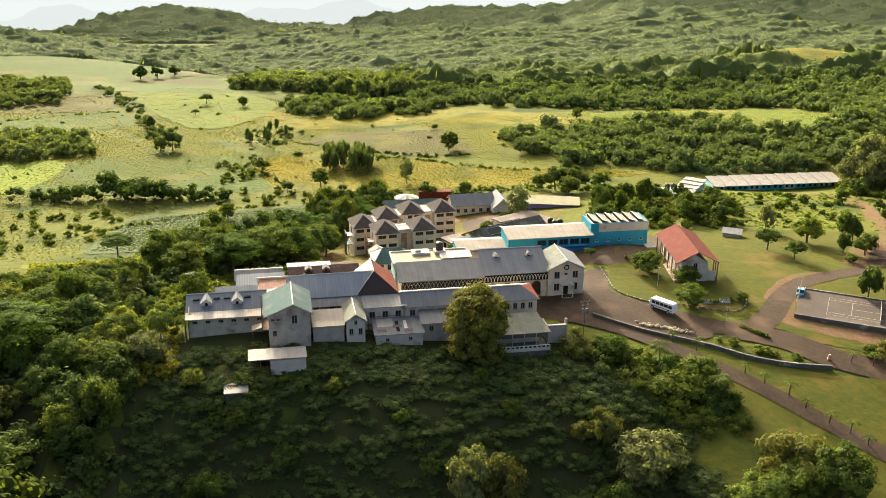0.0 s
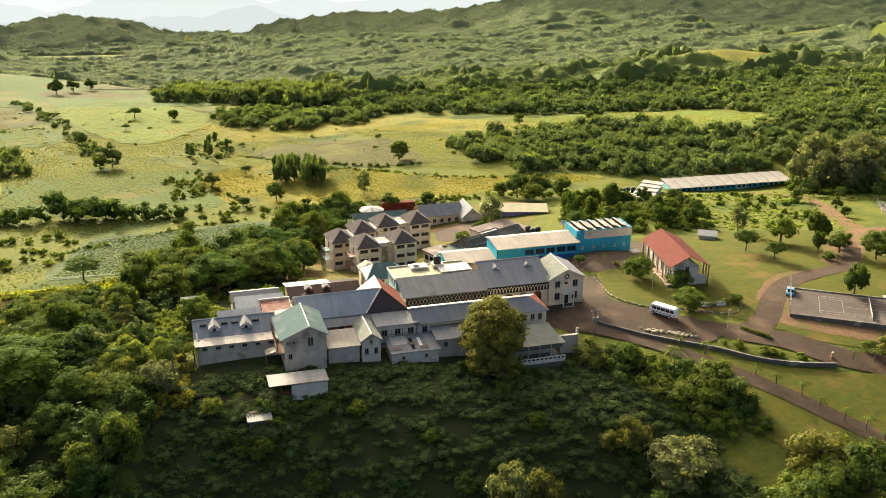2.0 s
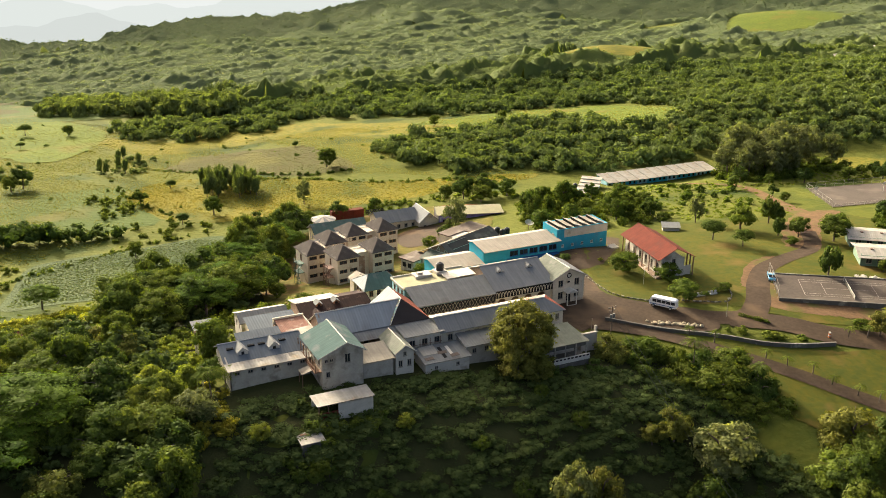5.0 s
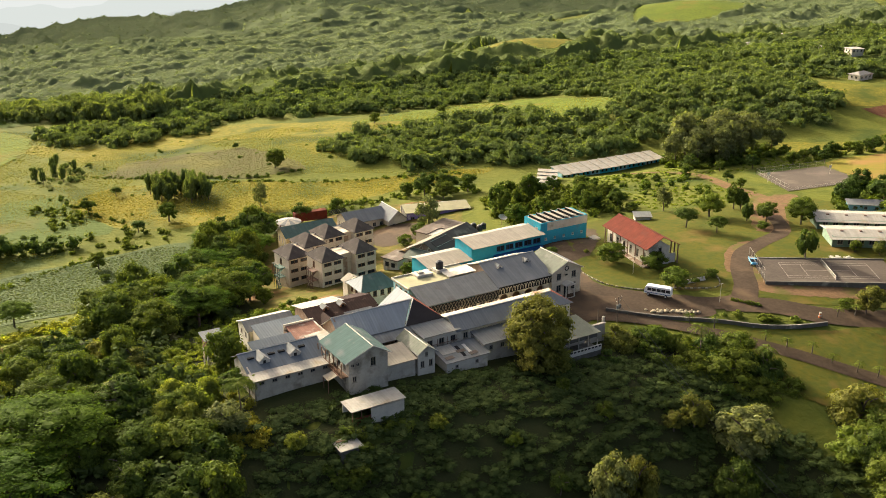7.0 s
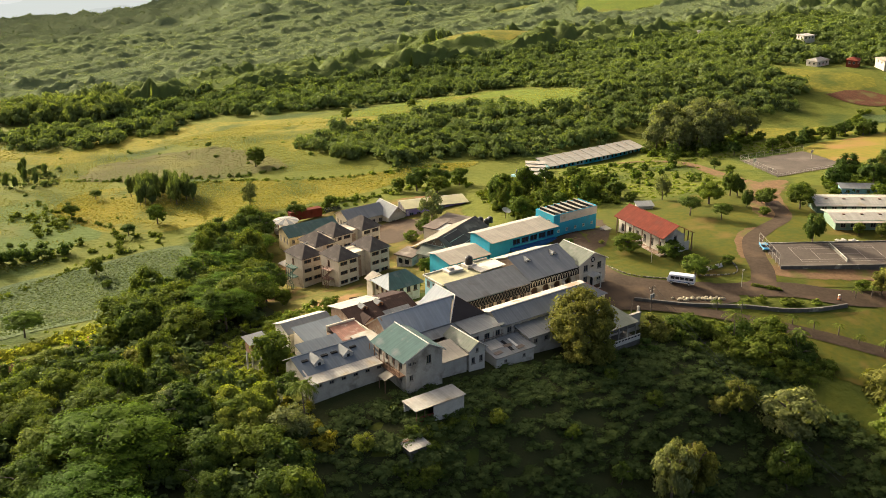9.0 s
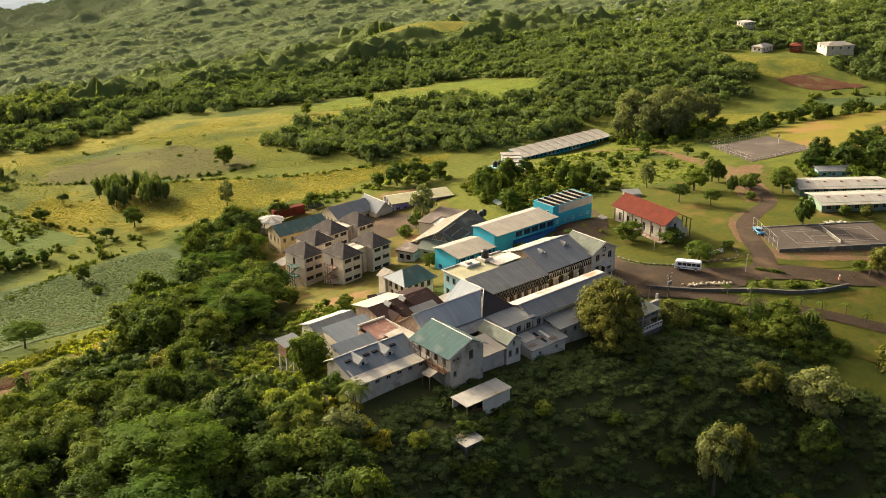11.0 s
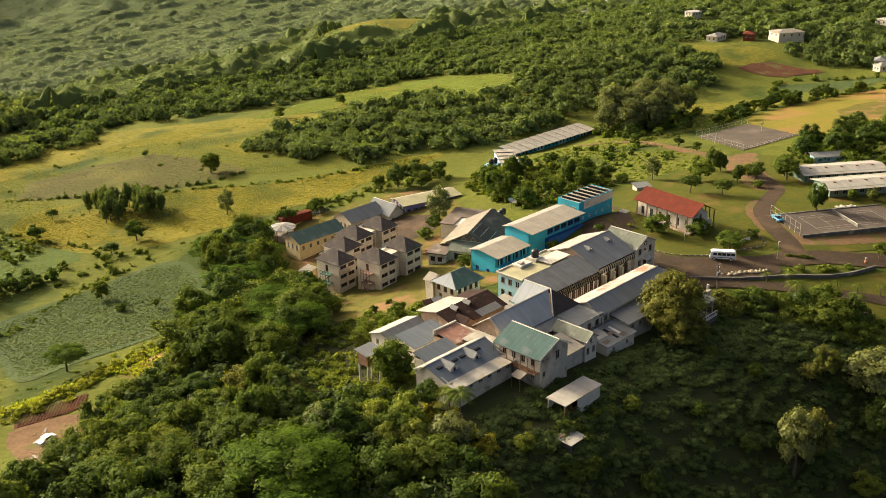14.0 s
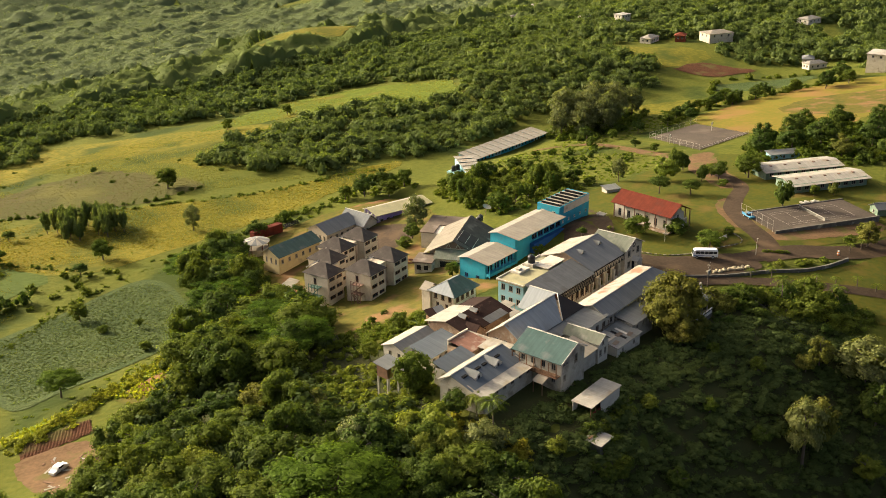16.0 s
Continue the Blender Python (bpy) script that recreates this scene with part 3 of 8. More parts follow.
def drape(name, poly, mat, lift, step=4.0, label="", category="", rough=0.0):
    """A sheet with the outline poly, laid on the land; rough: how far its edge wanders."""
    if rough:
        g, out = random.Random(len(poly) + int(poly[0][0])), []
        for (x0, y0), (x1, y1) in zip(poly, poly[1:] + poly[:1]):
            k = max(1, int(math.hypot(x1 - x0, y1 - y0) / (rough * 1.6)))
            out += [(x0 + (x1 - x0) * i / k + g.uniform(-rough, rough) * 0.6, y0 + (y1 - y0) * i / k + g.uniform(-rough, rough) * 0.6) for i in range(k)]
        poly = out
    bm = bmesh.new()
    vs = [bm.verts.new((x, y, 0)) for x, y in poly]
    f = bm.faces.new(vs)
    if f.normal.z < 0:
        f.normal_flip()
    xs, ys = [p[0] for p in poly], [p[1] for p in poly]
    for axis, lo, hi in ((0, min(xs), max(xs)), (1, min(ys), max(ys))):
        c = lo + step
        while c < hi:
            co, no = ((c, 0, 0), (1, 0, 0)) if axis == 0 else ((0, c, 0), (0, 1, 0))
            bmesh.ops.bisect_plane(bm, geom=bm.verts[:] + bm.edges[:] + bm.faces[:], plane_co=co, plane_no=no)
            c += step
    bmesh.ops.triangulate(bm, faces=[q for q in bm.faces if len(q.verts) > 4])
    bm.normal_update()
    for q in bm.faces:
        if q.normal.z < 0:
            q.normal_flip()
    for v in bm.verts:
        v.co.z = zland(v.co.x, v.co.y) + lift
    ob = part(name, bm, mat)
    return tagged(ob, label, category, kind="structure")


def ribbon(line, width):
    """The outline of a road along a line."""
    left, right = [], []
    for i, (x, y) in enumerate(line):
        a, b = line[max(i - 1, 0)], line[min(i + 1, len(line) - 1)]
        d = Vector((b[0] - a[0], b[1] - a[1])).normalized()
        w = width[0] + (width[1] - width[0]) * i / (len(line) - 1) if isinstance(width, tuple) else width
        left.append((x - d.y * w / 2, y + d.x * w / 2))
        right.append((x + d.y * w / 2, y - d.x * w / 2))
    return left + right[::-1]


ground = sheet("ground", graded(-3500, 3800, -150, 330, 3.0, 1.06), graded(-150, 4700, 110, 560, 3.0, 1.05), "grass")
tagged(ground, "rough green and yellow grassland falling away to the valley", "ground", kind="structure")

gold = smooth_line([(-62, 398), (-20, 392), (20, 388), (70, 396), (82, 406), (40, 412), (14, 422), (-10, 444), (-36, 464), (-66, 470), (-84, 440)], True)
drape("field_gold", gold, "goldgrass", 0.10, 9, "sunlit golden dry grass in an open meadow", "field", rough=3.0)
drape("field_brown", [(-70, 496), (-50, 478), (-30, 466), (-6, 447), (12, 448), (14, 462), (6, 492), (-2, 522), (-30, 530), (-56, 528)], "brownfield", 0.16, 9, "brown fallow field inside the meadow", "field", rough=3.0)
drape("field_upper", smooth_line([(-92, 560), (-70, 540), (0, 548), (20, 500), (24, 470), (40, 500), (90, 512), (40, 560), (0, 596), (-60, 590), (-110, 600)], True), "goldgrass", 0.12, 9, "bright grass between the fallow field and the wood", "field", rough=3.0)
drape("field_left", smooth_line([(-162, 392), (-74, 396), (-86, 440), (-88, 462), (-160, 444)], True), "pasture", 0.12, 9, "pale green pasture beside the golden meadow", "field", rough=3.0)
drape("field_lime", smooth_line([(-200, 400), (-172, 388), (-164, 412), (-168, 447), (-196, 432)], True), "limegrass", 0.18, 9, "bright lime-green meadow", "field", rough=3.0)
drape("field_terrace", smooth_line([(-240, 520), (-170, 540), (-190, 586), (-245, 560)], True), "pasture", 0.2, 9, "terraced pasture below a hedge", "field", rough=3.0)
drape("field_terrace", smooth_line([(-250, 582), (-196, 600), (-222, 660), (-262, 620)], True), "brownfield", 0.2, 9, "dull terrace field above a hedge", "field", rough=3.0)
drape("field_wide", smooth_line([(-150, 560), (-120, 540), (-100, 605), (-120, 655), (-180, 720), (-200, 660)], True), "meadow", 0.25, 9, "wide light green pasture with single trees", "field", rough=3.0)
drape("field_far", smooth_line([(-420, 720), (-120, 670), (-60, 690), (-130, 800), (-300, 900)], True), "pasture", 0.3, 16, "far yellow-green pasture in the valley", "field", rough=3.0)
drape("field_far", smooth_line([(-240, 760), (-180, 750), (-170, 790), (-220, 800)], True), "brownfield", 0.5, 12, "far fallow strip in the pasture", "field", rough=3.0)
crest = smooth_line([(196, 712), (226, 698), (252, 692), (296, 728), (312, 764), (264, 772), (214, 744)], True)
drape("field_ridge", crest, "goldgrass", 0.3, 9, "grassy crest of a wooded ridge", "field", rough=3.0)
upland = smooth_line([(505, 985), (556, 955), (640, 985), (740, 1130), (700, 1180), (600, 1110), (540, 1060)], True)
drape("field_upland", upland, "meadow", 0.4, 14, "bright far meadow among the woods", "field", rough=4.0)
drape("field_strip", smooth_line([(-215, 815), (-178, 840), (-178, 905), (-214, 880)], True), "brownfield", 0.7, 12, "far brown fallow field", "field", rough=3.0)
drape("field_mid", smooth_line([(90, 556), (60, 536), (119, 519), (152, 510), (150, 470), (162, 460), (186, 488), (190, 513), (172, 553), (136, 572), (99, 560)], True), "meadow", 0.2, 9, "bright grass strip between the woods", "field", rough=3.0)
# Two dark drapes paint the shade of the slopes onto the ground.
drape("slope_floor", smooth_line([(-66, 100), (-62, 160), (-59, 200), (-46, 206), (-30, 204), (0, 210), (24, 214), (33, 212), (40, 208), (48, 201), (52, 186), (49, 170), (58, 130), (50, 90)], True), "shadedfloor", 0.1, 5, "dark leaf litter under the slope's shrubs, shade put into its colour", "ground")
drape("wood_floor", smooth_line([(-150, 120), (-68, 120), (-60, 178), (-58, 214), (-48, 240), (-42, 262), (-44, 322), (-70, 302), (-86, 282), (-104, 256), (-116, 240), (-150, 236)], True), "shadedfloor", 0.14, 6, "dark floor of the wooded slope", "ground")
drape("crop_field", smooth_line([(-114, 307), (-100, 309), (-83, 311), (-66, 316), (-54, 328), (-47, 352), (-46, 368), (-54, 374), (-80, 365), (-100, 360), (-112, 352), (-114, 330)], True), "crop", 0.15, 4, "field of leafy blue-green vegetables", "field")
drape("campus_lawn", smooth_line([(44, 236), (46, 262), (60, 292), (108, 298), (150, 290), (150, 230), (118, 205), (88, 212), (70, 226)], True), "lawn", 0.08, 5, "mown sunlit lawn of the school grounds", "lawn", rough=0.7)
drape("dorm_yard", smooth_line([(-48, 270), (-30, 262), (0, 258), (14, 262), (22, 290), (40, 330), (44, 362), (0, 372), (-30, 350), (-40, 305)], True), "yard", 0.10, 5, "dry grass and bare earth around the dormitories", "yard", rough=0.7)
drape("yard_tar", smooth_line([(8, 318), (22, 319), (28, 330), (20, 341), (8, 335)], True), "asphalt", 0.2, 5, "small tarred yard", "yard")
drape("back_yard", smooth_line([(34, 262), (42, 257), (48, 257), (54, 263), (62, 276), (66, 286), (58, 290), (50, 284), (40, 270)], True), "asphalt", 0.12, 4, "dark tarred yard beside the blue block", "yard", rough=0.8)
drape("slope_lawn", smooth_line([(52, 208), (84, 200), (110, 196), (110, 168), (86, 160), (60, 180)], True), "lawn", 0.19, 5, "grassy bank beside the lower road", "lawn", rough=0.7)
drive = smooth_line([(26, 222), (42, 229), (56, 223), (70, 219), (77.5, 225), (84, 236), (92, 246), (102, 252), (115, 259), (124, 275), (134, 290)])
drape("drive", ribbon(drive, (7.6, 4.4)), "asphalt", 0.14, 3, "worn brown-grey asphalt drive", "road")
drape("forecourt", smooth_line([(20, 228), (34, 242), (38, 254), (43, 252), (42, 238), (52, 230), (62, 224), (60, 214), (40, 220), (22, 222)], True), "asphalt", 0.17, 3, "asphalt forecourt of the school", "road")
branch = smooth_line([(66, 219), (78, 214), (88, 206), (104, 200), (130, 196)])
drape("drive_branch", ribbon(branch, 8.0), "asphalt", 0.20, 3, "asphalt drive running down past the court", "road")
lower = smooth_line([(30, 222), (41, 217), (56, 206), (68, 195), (78, 184), (90, 171), (110, 150)])
drape("lower_road", ribbon(lower, 4.5), "asphalt", 0.30, 3, "narrow lower road with palms beside it", "road")
track = smooth_line([(124, 275), (136, 294), (140, 318), (146, 352), (130, 372)])
drape("dirt_track", ribbon(track, (8, 3)), "dirt", 0.16, 4, "pale dirt track through the grass", "path")
drape("play_field", smooth_line([(204, 344), (246, 350), (280, 347), (330, 330), (330, 290), (288, 297), (242, 281), (204, 281), (187, 300)], True), "playgrass", 0.10, 9, "playing field with worn bare patches", "field", rough=2.0)
drape("play_patch", smooth_line([(232, 318), (262, 324), (300, 300), (262, 276), (236, 288)], True), "yard", 0.16, 7, "bare earth patch of the playing field", "field", rough=3.0)
drape("far_plough", [(292, 424), (306, 426), (318, 422), (330, 396), (312, 397), (294, 405)], "redsoil", 0.24, 6, "ploughed red soil among green patches", "field", rough=2.5)
drape("dull_field", [(270, 384), (286, 391), (330, 365), (327, 357), (292, 354)], "crop", 0.18, 6, "dull green field behind a hedge", "field", rough=1.5)
drape("yellow_field", [(202, 379), (216, 394), (262, 375), (242, 357)], "goldgrass", 0.15, 6, "dry yellow field beside the playing field", "field", rough=2.0)
drape("far_pasture", smooth_line([(296, 470), (312, 480), (338, 450), (330, 428), (292, 427), (280, 440)], True), "goldgrass", 0.14, 7, "yellow pasture by the woods", "field", rough=3.0)
drape("garden_soil", [(-121.5, 279), (-119.5, 287), (-103, 285.2), (-105, 277.8)], "redsoil", 0.16, 3, "furrowed plot of red soil", "field", rough=0.5)
drape("garden_plot", smooth_line([(-94, 291), (-79, 297), (-68, 302), (-60, 296), (-64, 284), (-79, 280), (-92, 283)], True), "yard", 0.17, 3, "dry stubble plot between hedge and wood", "field", rough=1.0)
drape("garden_red", smooth_line([(-86, 287), (-78, 289.5), (-74, 287), (-80, 284)], True), "redsoil", 0.24, 2, "strip of bare red soil", "field", rough=0.6)
drape("grass_strip", smooth_line([(-126, 292), (-106, 294), (-88, 300), (-68, 307), (-62, 303), (-88, 294.5), (-106, 288), (-124, 287.5)], True), "limegrass", 0.14, 4, "bright strip of tall grass", "field", rough=1.0)
drape("garden_dirt", smooth_line([(-123, 278), (-108, 275), (-108, 258), (-116, 246), (-124, 256)], True), "dirt", 0.14, 3, "trodden earth yard with scrap", "yard", rough=0.7)
drape("road_verge", smooth_line([(81, 235), (87, 243.6), (92.6, 249), (100, 254), (95, 254.2), (88.4, 249.4), (83.4, 243.4), (79.6, 237)], True), "dirt", 0.11, 3, "bare red earth beside the bend of the drive", "verge", rough=0.7)
drape("track_end", smooth_line([(108, 262), (116, 276), (128, 292), (142, 300), (150, 296), (134, 282), (124, 268), (116, 258)], True), "dirt", 0.13, 4, "wide trodden dirt where track and drive meet", "path", rough=1.5)
drape("court_bank", smooth_line([(80, 222), (112, 207), (118, 214), (120, 224), (112, 228), (84, 236)], True), "dirt", 0.12, 4, "bare earth bank round the court", "yard", rough=0.7)

# ---- the school: a frame of its own, turned 10.5 degrees ----
O = Vector((-36.4, 197.8))
TH = radians(10.5)


def at(u, v, z, turn=0.0):
    """Pose at u along and v into the school's own frame."""
    return pose(O.x + u * math.cos(TH) - v * math.sin(TH), O.y + u * math.sin(TH) + v * math.cos(TH), z, 0, 0, 10.5 + turn)


def dormer(house, x, y, zp, w=1.6, h=1.5, run=2.6, side="white"):
    """A small gabled dormer that looks towards -y, its peak at zp."""
    bm = bmesh.new()
    f = [bm.verts.new(p) for p in ((x - w / 2, y, zp - h), (x + w / 2, y, zp - h), (x + w / 2, y, zp - h * 0.45), (x, y, zp), (x - w / 2, y, zp - h * 0.45))]
    b = [bm.verts.new((q.co.x, y + run, q.co.z)) for q in f]
    bm.faces.new(f)
    bm.faces.new(b[::-1])
    for i in range(5):
        bm.faces.new((f[i], b[i], b[(i + 1) % 5], f[(i + 1) % 5]))
    d = part("dormer", bm, side, house)
    for s in (-1, 1):
        part("dormer_roof", slab([(x, y - 0.15, zp + 0.06), (x, y + run, zp + 0.06), (x + s * (w / 2 + 0.15), y + run, zp - h * 0.5), (x + s * (w / 2 + 0.15), y - 0.15, zp - h * 0.5)][::s], 0.06), "zinc", d)
    part("louvre", box(x - 0.3, x + 0.3, y - 0.04, y + 0.02, zp - h * 0.9, zp - h * 0.45), "dark", d)


def stone_house():
    h = thing("gabled_house", at(0, 0, 4.6), "two-storey weathered stone house with teal and grey metal roof", "house")
    walls(h, 8.7, 11.6, -1.6, 6.4, "stone", gables=("front", "back"), ridge_x=5.2, ridge_z=8.6,
          holes={"front": [(1, 1.2, 4.2, 6.2, 5.4, 5.4), (2, 0.8, 4.9, 5.7, 0.9, 2.0), (1, 0.9, 1.6, 2.9, 1.2, 1.2)], "left": [(4, 1.1, 3.8, 5.4, 2, 9.6), (3, 1.0, 1.0, 2.4, 2, 9.6)], "right": [(3, 0.9, 4.0, 5.2, 2, 9)]})
    roof_sheet(h, [(-1.0, -0.5, 6.2), (5.2, -0.5, 8.8), (5.2, 5.5, 8.8), (-1.0, 5.5, 6.2)], "tealzinc")
    roof_sheet(h, [(-1.0, 5.5, 6.2), (5.2, 5.5, 8.8), (5.2, 12.0, 8.8), (-1.0, 12.0, 6.2)], "tealzinc")
    roof_sheet(h, [(5.2, -0.5, 8.8), (9.3, -0.5, 6.5), (9.3, 12.0, 6.5), (5.2, 12.0, 8.8)], "tealzinc")
    part("ridge_cap", strip((5.2, -0.55, 8.85), (5.2, 12.05, 8.85), 0.14), "white", h)
    bm = strip((5.2, -0.52, 8.8), (-1.0, -0.52, 6.2), 0.12)
    strip((5.2, -0.52, 8.8), (9.3, -0.52, 6.5), 0.12, bm)
    part("barge_board", bm, "white", h)
    bal = part("balcony", box(-1.5, -0.02, 0.3, 11.6, 2.9, 3.1), "wood", h, "old wooden balcony along the side")
    for i in range(7):
        part("post", box(-1.45, -1.3, 0.35 + i * 1.83, 0.5 + i * 1.83, 3.1, 6.1), "wood", bal)
    part("rail", box(-1.46, -1.34, 0.3, 11.6, 3.95, 4.05), "wood", bal)
    for i in range(38):
        part("baluster", box(-1.42, -1.37, 0.6 + i * 0.29, 0.66 + i * 0.29, 3.1, 3.95), "wood", bal)
    part("awning", slab([(-3.6, 2.2, 2.2), (-1.5, 2.2, 2.8), (-1.5, 4.8, 2.8), (-3.6, 4.8, 2.2)], 0.1), "tan", h)
    for y in (2.4, 4.6):
        part("awning_post", box(-3.5, -3.38, y - 0.06, y + 0.06, -1.2, 2.1), "wood", h)


def long_house():
    h = thing("long_house", at(-17.0, 7.0, 4.6), "long stone outbuilding with grey metal roof and two white dormers", "house")
    walls(h, 16.6, 11.2, -2.0, 3.5, "stone", gables=("left", "right"), ridge_x=11.2 - 8.0, ridge_z=5.8, sill=False,
          holes={"front": [(6, 1.1, 2.3, 3.1, 1.5, 15.1)], "left": [(3, 0.9, 1.2, 2.6, 2.5, 8.5)]})
    # Front strip and back slope are paler, sunlight put into the sheet colour.
    roof_sheet(h, [(-0.5, -0.7, 3.75), (17.0, -0.7, 3.75), (17.0, 2.6, 4.1), (-0.5, 2.6, 4.1)], "palezinc")
    roof_sheet(h, [(-0.5, 2.5, 4.12), (17.0, 2.5, 4.12), (17.0, 8.0, 6.0), (-0.5, 8.0, 6.0)], "slatezinc")
    roof_sheet(h, [(-0.5, 8.0, 6.0), (17.0, 8.0, 6.0), (17.0, 11.7, 4.0), (-0.5, 11.7, 4.0)], "whitezinc")
    part("ridge_cap", strip((-0.5, 8.0, 6.05), (17.0, 8.0, 6.05), 0.14), "white", h)
    for x in (3.9, 10.5):
        dormer(h, x, 4.2, 6.2, 2.2, 1.9, 3.6)
        for s in (-1, 1):
            part("vent", box(x + s * 2.2 - 0.7, x + s * 2.2 + 0.7, 5.9, 6.5, 5.2, 5.6), "dark", h)


def small_house():
    h = thing("small_gabled_house", at(16.4, 1.2, 4.2), "narrow white gabled house with grey-green metal roof", "house")
    walls(h, 4.0, 8.8, -2.0, 4.0, "plaster", gables=("front", "back"), ridge_z=5.2,
          holes={"front": [(1, 0.7, 2.9, 3.9, 2, 2), (2, 0.9, 0.5, 2.0, 1.0, 3.0)], "right": [(2, 0.8, 1.4, 2.8, 2, 6)]})
    gable_roof(h, -0.4, 4.4, -0.5, 9.2, 3.75, 5.4, "y", ("olivezinc", "olivezinc"))
    bm = strip((2, -0.5, 5.4), (-0.4, -0.5, 3.75), 0.1)
    strip((2, -0.5, 5.4), (4.4, -0.5, 3.75), 0.1, bm)
    part("barge_board", bm, "white", h)


def lean_tos():
    h = thing("lean_to", at(9.3, 1.5, 4.4), "stone lean-to with brown sheet roof between two houses", "shed")
    walls(h, 6.6, 6.0, -2.0, 2.7, "stone")
    roof_sheet(h, [(-0.2, -0.5, 2.8), (6.8, -0.5, 2.8), (6.8, 6.2, 3.9), (-0.2, 6.2, 3.9)], "tan")
    h = thing("service_block", at(22.6, 0.0, 1.9), "low concrete block with patched sheet roof and skylight", "shed")
    walls(h, 10.2, 5.6, -2.0, 2.9, "plaster", holes={"front": [(2, 0.8, 1.2, 2.0, 2.5, 7.5)]})
    roof_sheet(h, [(-0.4, -0.5, 3.0), (10.6, -0.5, 3.0), (10.6, 6.0, 4.0), (-0.4, 6.0, 4.0)], "zinc")
    roof_sheet(h, [(0.6, 2.6, 3.52), (4.2, 2.6, 3.52), (4.2, 5.8, 4.02), (0.6, 5.8, 4.02)], "palezinc", 0.06).name = "roof_patch"
    for x in (4.6, 6.4):
        sk = roof_sheet(h, [(x, 0.6, 3.26), (x + 0.7, 0.6, 3.26), (x + 0.7, 4.6, 3.87), (x, 4.6, 3.87)], "white" if x > 5 else "dark", 0.08)
        sk.name = "skylight"
    h = thing("lower_block", at(33.0, 2.0, 3.0), "low block with grey sheet roof beside a large tree", "shed")
    walls(h, 9.5, 5.0, -2.0, 2.9, "concrete", holes={"front": [(3, 1.0, 1.0, 2.2, 2, 8)]})
    roof_sheet(h, [(-0.3, -0.5, 3.0), (9.8, -0.5, 3.0), (9.8, 5.2, 4.0), (-0.3, 5.2, 4.0)], "zinc")
    h = thing("inner_block", at(21.0, 7.0, 4.0), "shaded plastered wing with lean-to sheet roof", "house")
    walls(h, 9.0, 6.0, -2.0, 4.2, "plaster", holes={"front": [(3, 1.3, 1.6, 3.2, 1.6, 7.4)]})
    roof_sheet(h, [(-0.3, -0.4, 4.3), (9.3, -0.4, 4.3), (9.3, 6.2, 4.8), (-0.3, 6.2, 4.8)], "zinc")


def court_clutter():
    """Old scaffold, boards and drums in the small courts between the blocks."""
    g = random.Random(17)
    s = thing("scaffold", at(21.6, 6.1, 3.0), "rusty pipe scaffold against a shaded wall", "scaffold")
    for i in range(4):
        part("upright", rod(bmesh.new(), (i * 2.4, 0, -1.5), (i * 2.4, 0, 4.6), 0.07), "iron", s)
    for z in (1.4, 3.4):
        part("ledger", rod(bmesh.new(), (-0.4, 0, z), (7.6, 0, z), 0.06), "iron", s)
    part("deck", box(-0.2, 7.4, -0.5, 0.1, 1.45, 1.53), "wood", s)
    for i in range(7):
        u, v = g.uniform(20.5, 22.6) + i * 1.5, g.uniform(3.2, 5.6)
        if 23.0 < u < 32.2:
            u = 32.4 + 0.1 * i
        d = thing("oil_drum", at(u, v, 1.6), "dented old oil drum in the court", "drum", "oil drums")
        part("drum_body", rod(bmesh.new(), (0, 0, 0), (0, 0, 1.1), 0.34, 0.34, 12), g.choice(["rustred", "deepblue", "concrete"]), d)
    for x, y, r in ((24.0, 1.2, 12), (27.6, 2.6, -20), (29.8, 1.0, 30)):
        tagged(part("roof_patch", box(-1.0, 1.0, -0.5, 0.5, 0, 0.05), "brownroof"), "loose rusty sheet weighing down the roof", "metal sheet", "loose sheets").matrix_world = at(x, y, 5.04 + 0.154 * y) @ pose(0, 0, 0, 8.7, 0, r * 0.3)


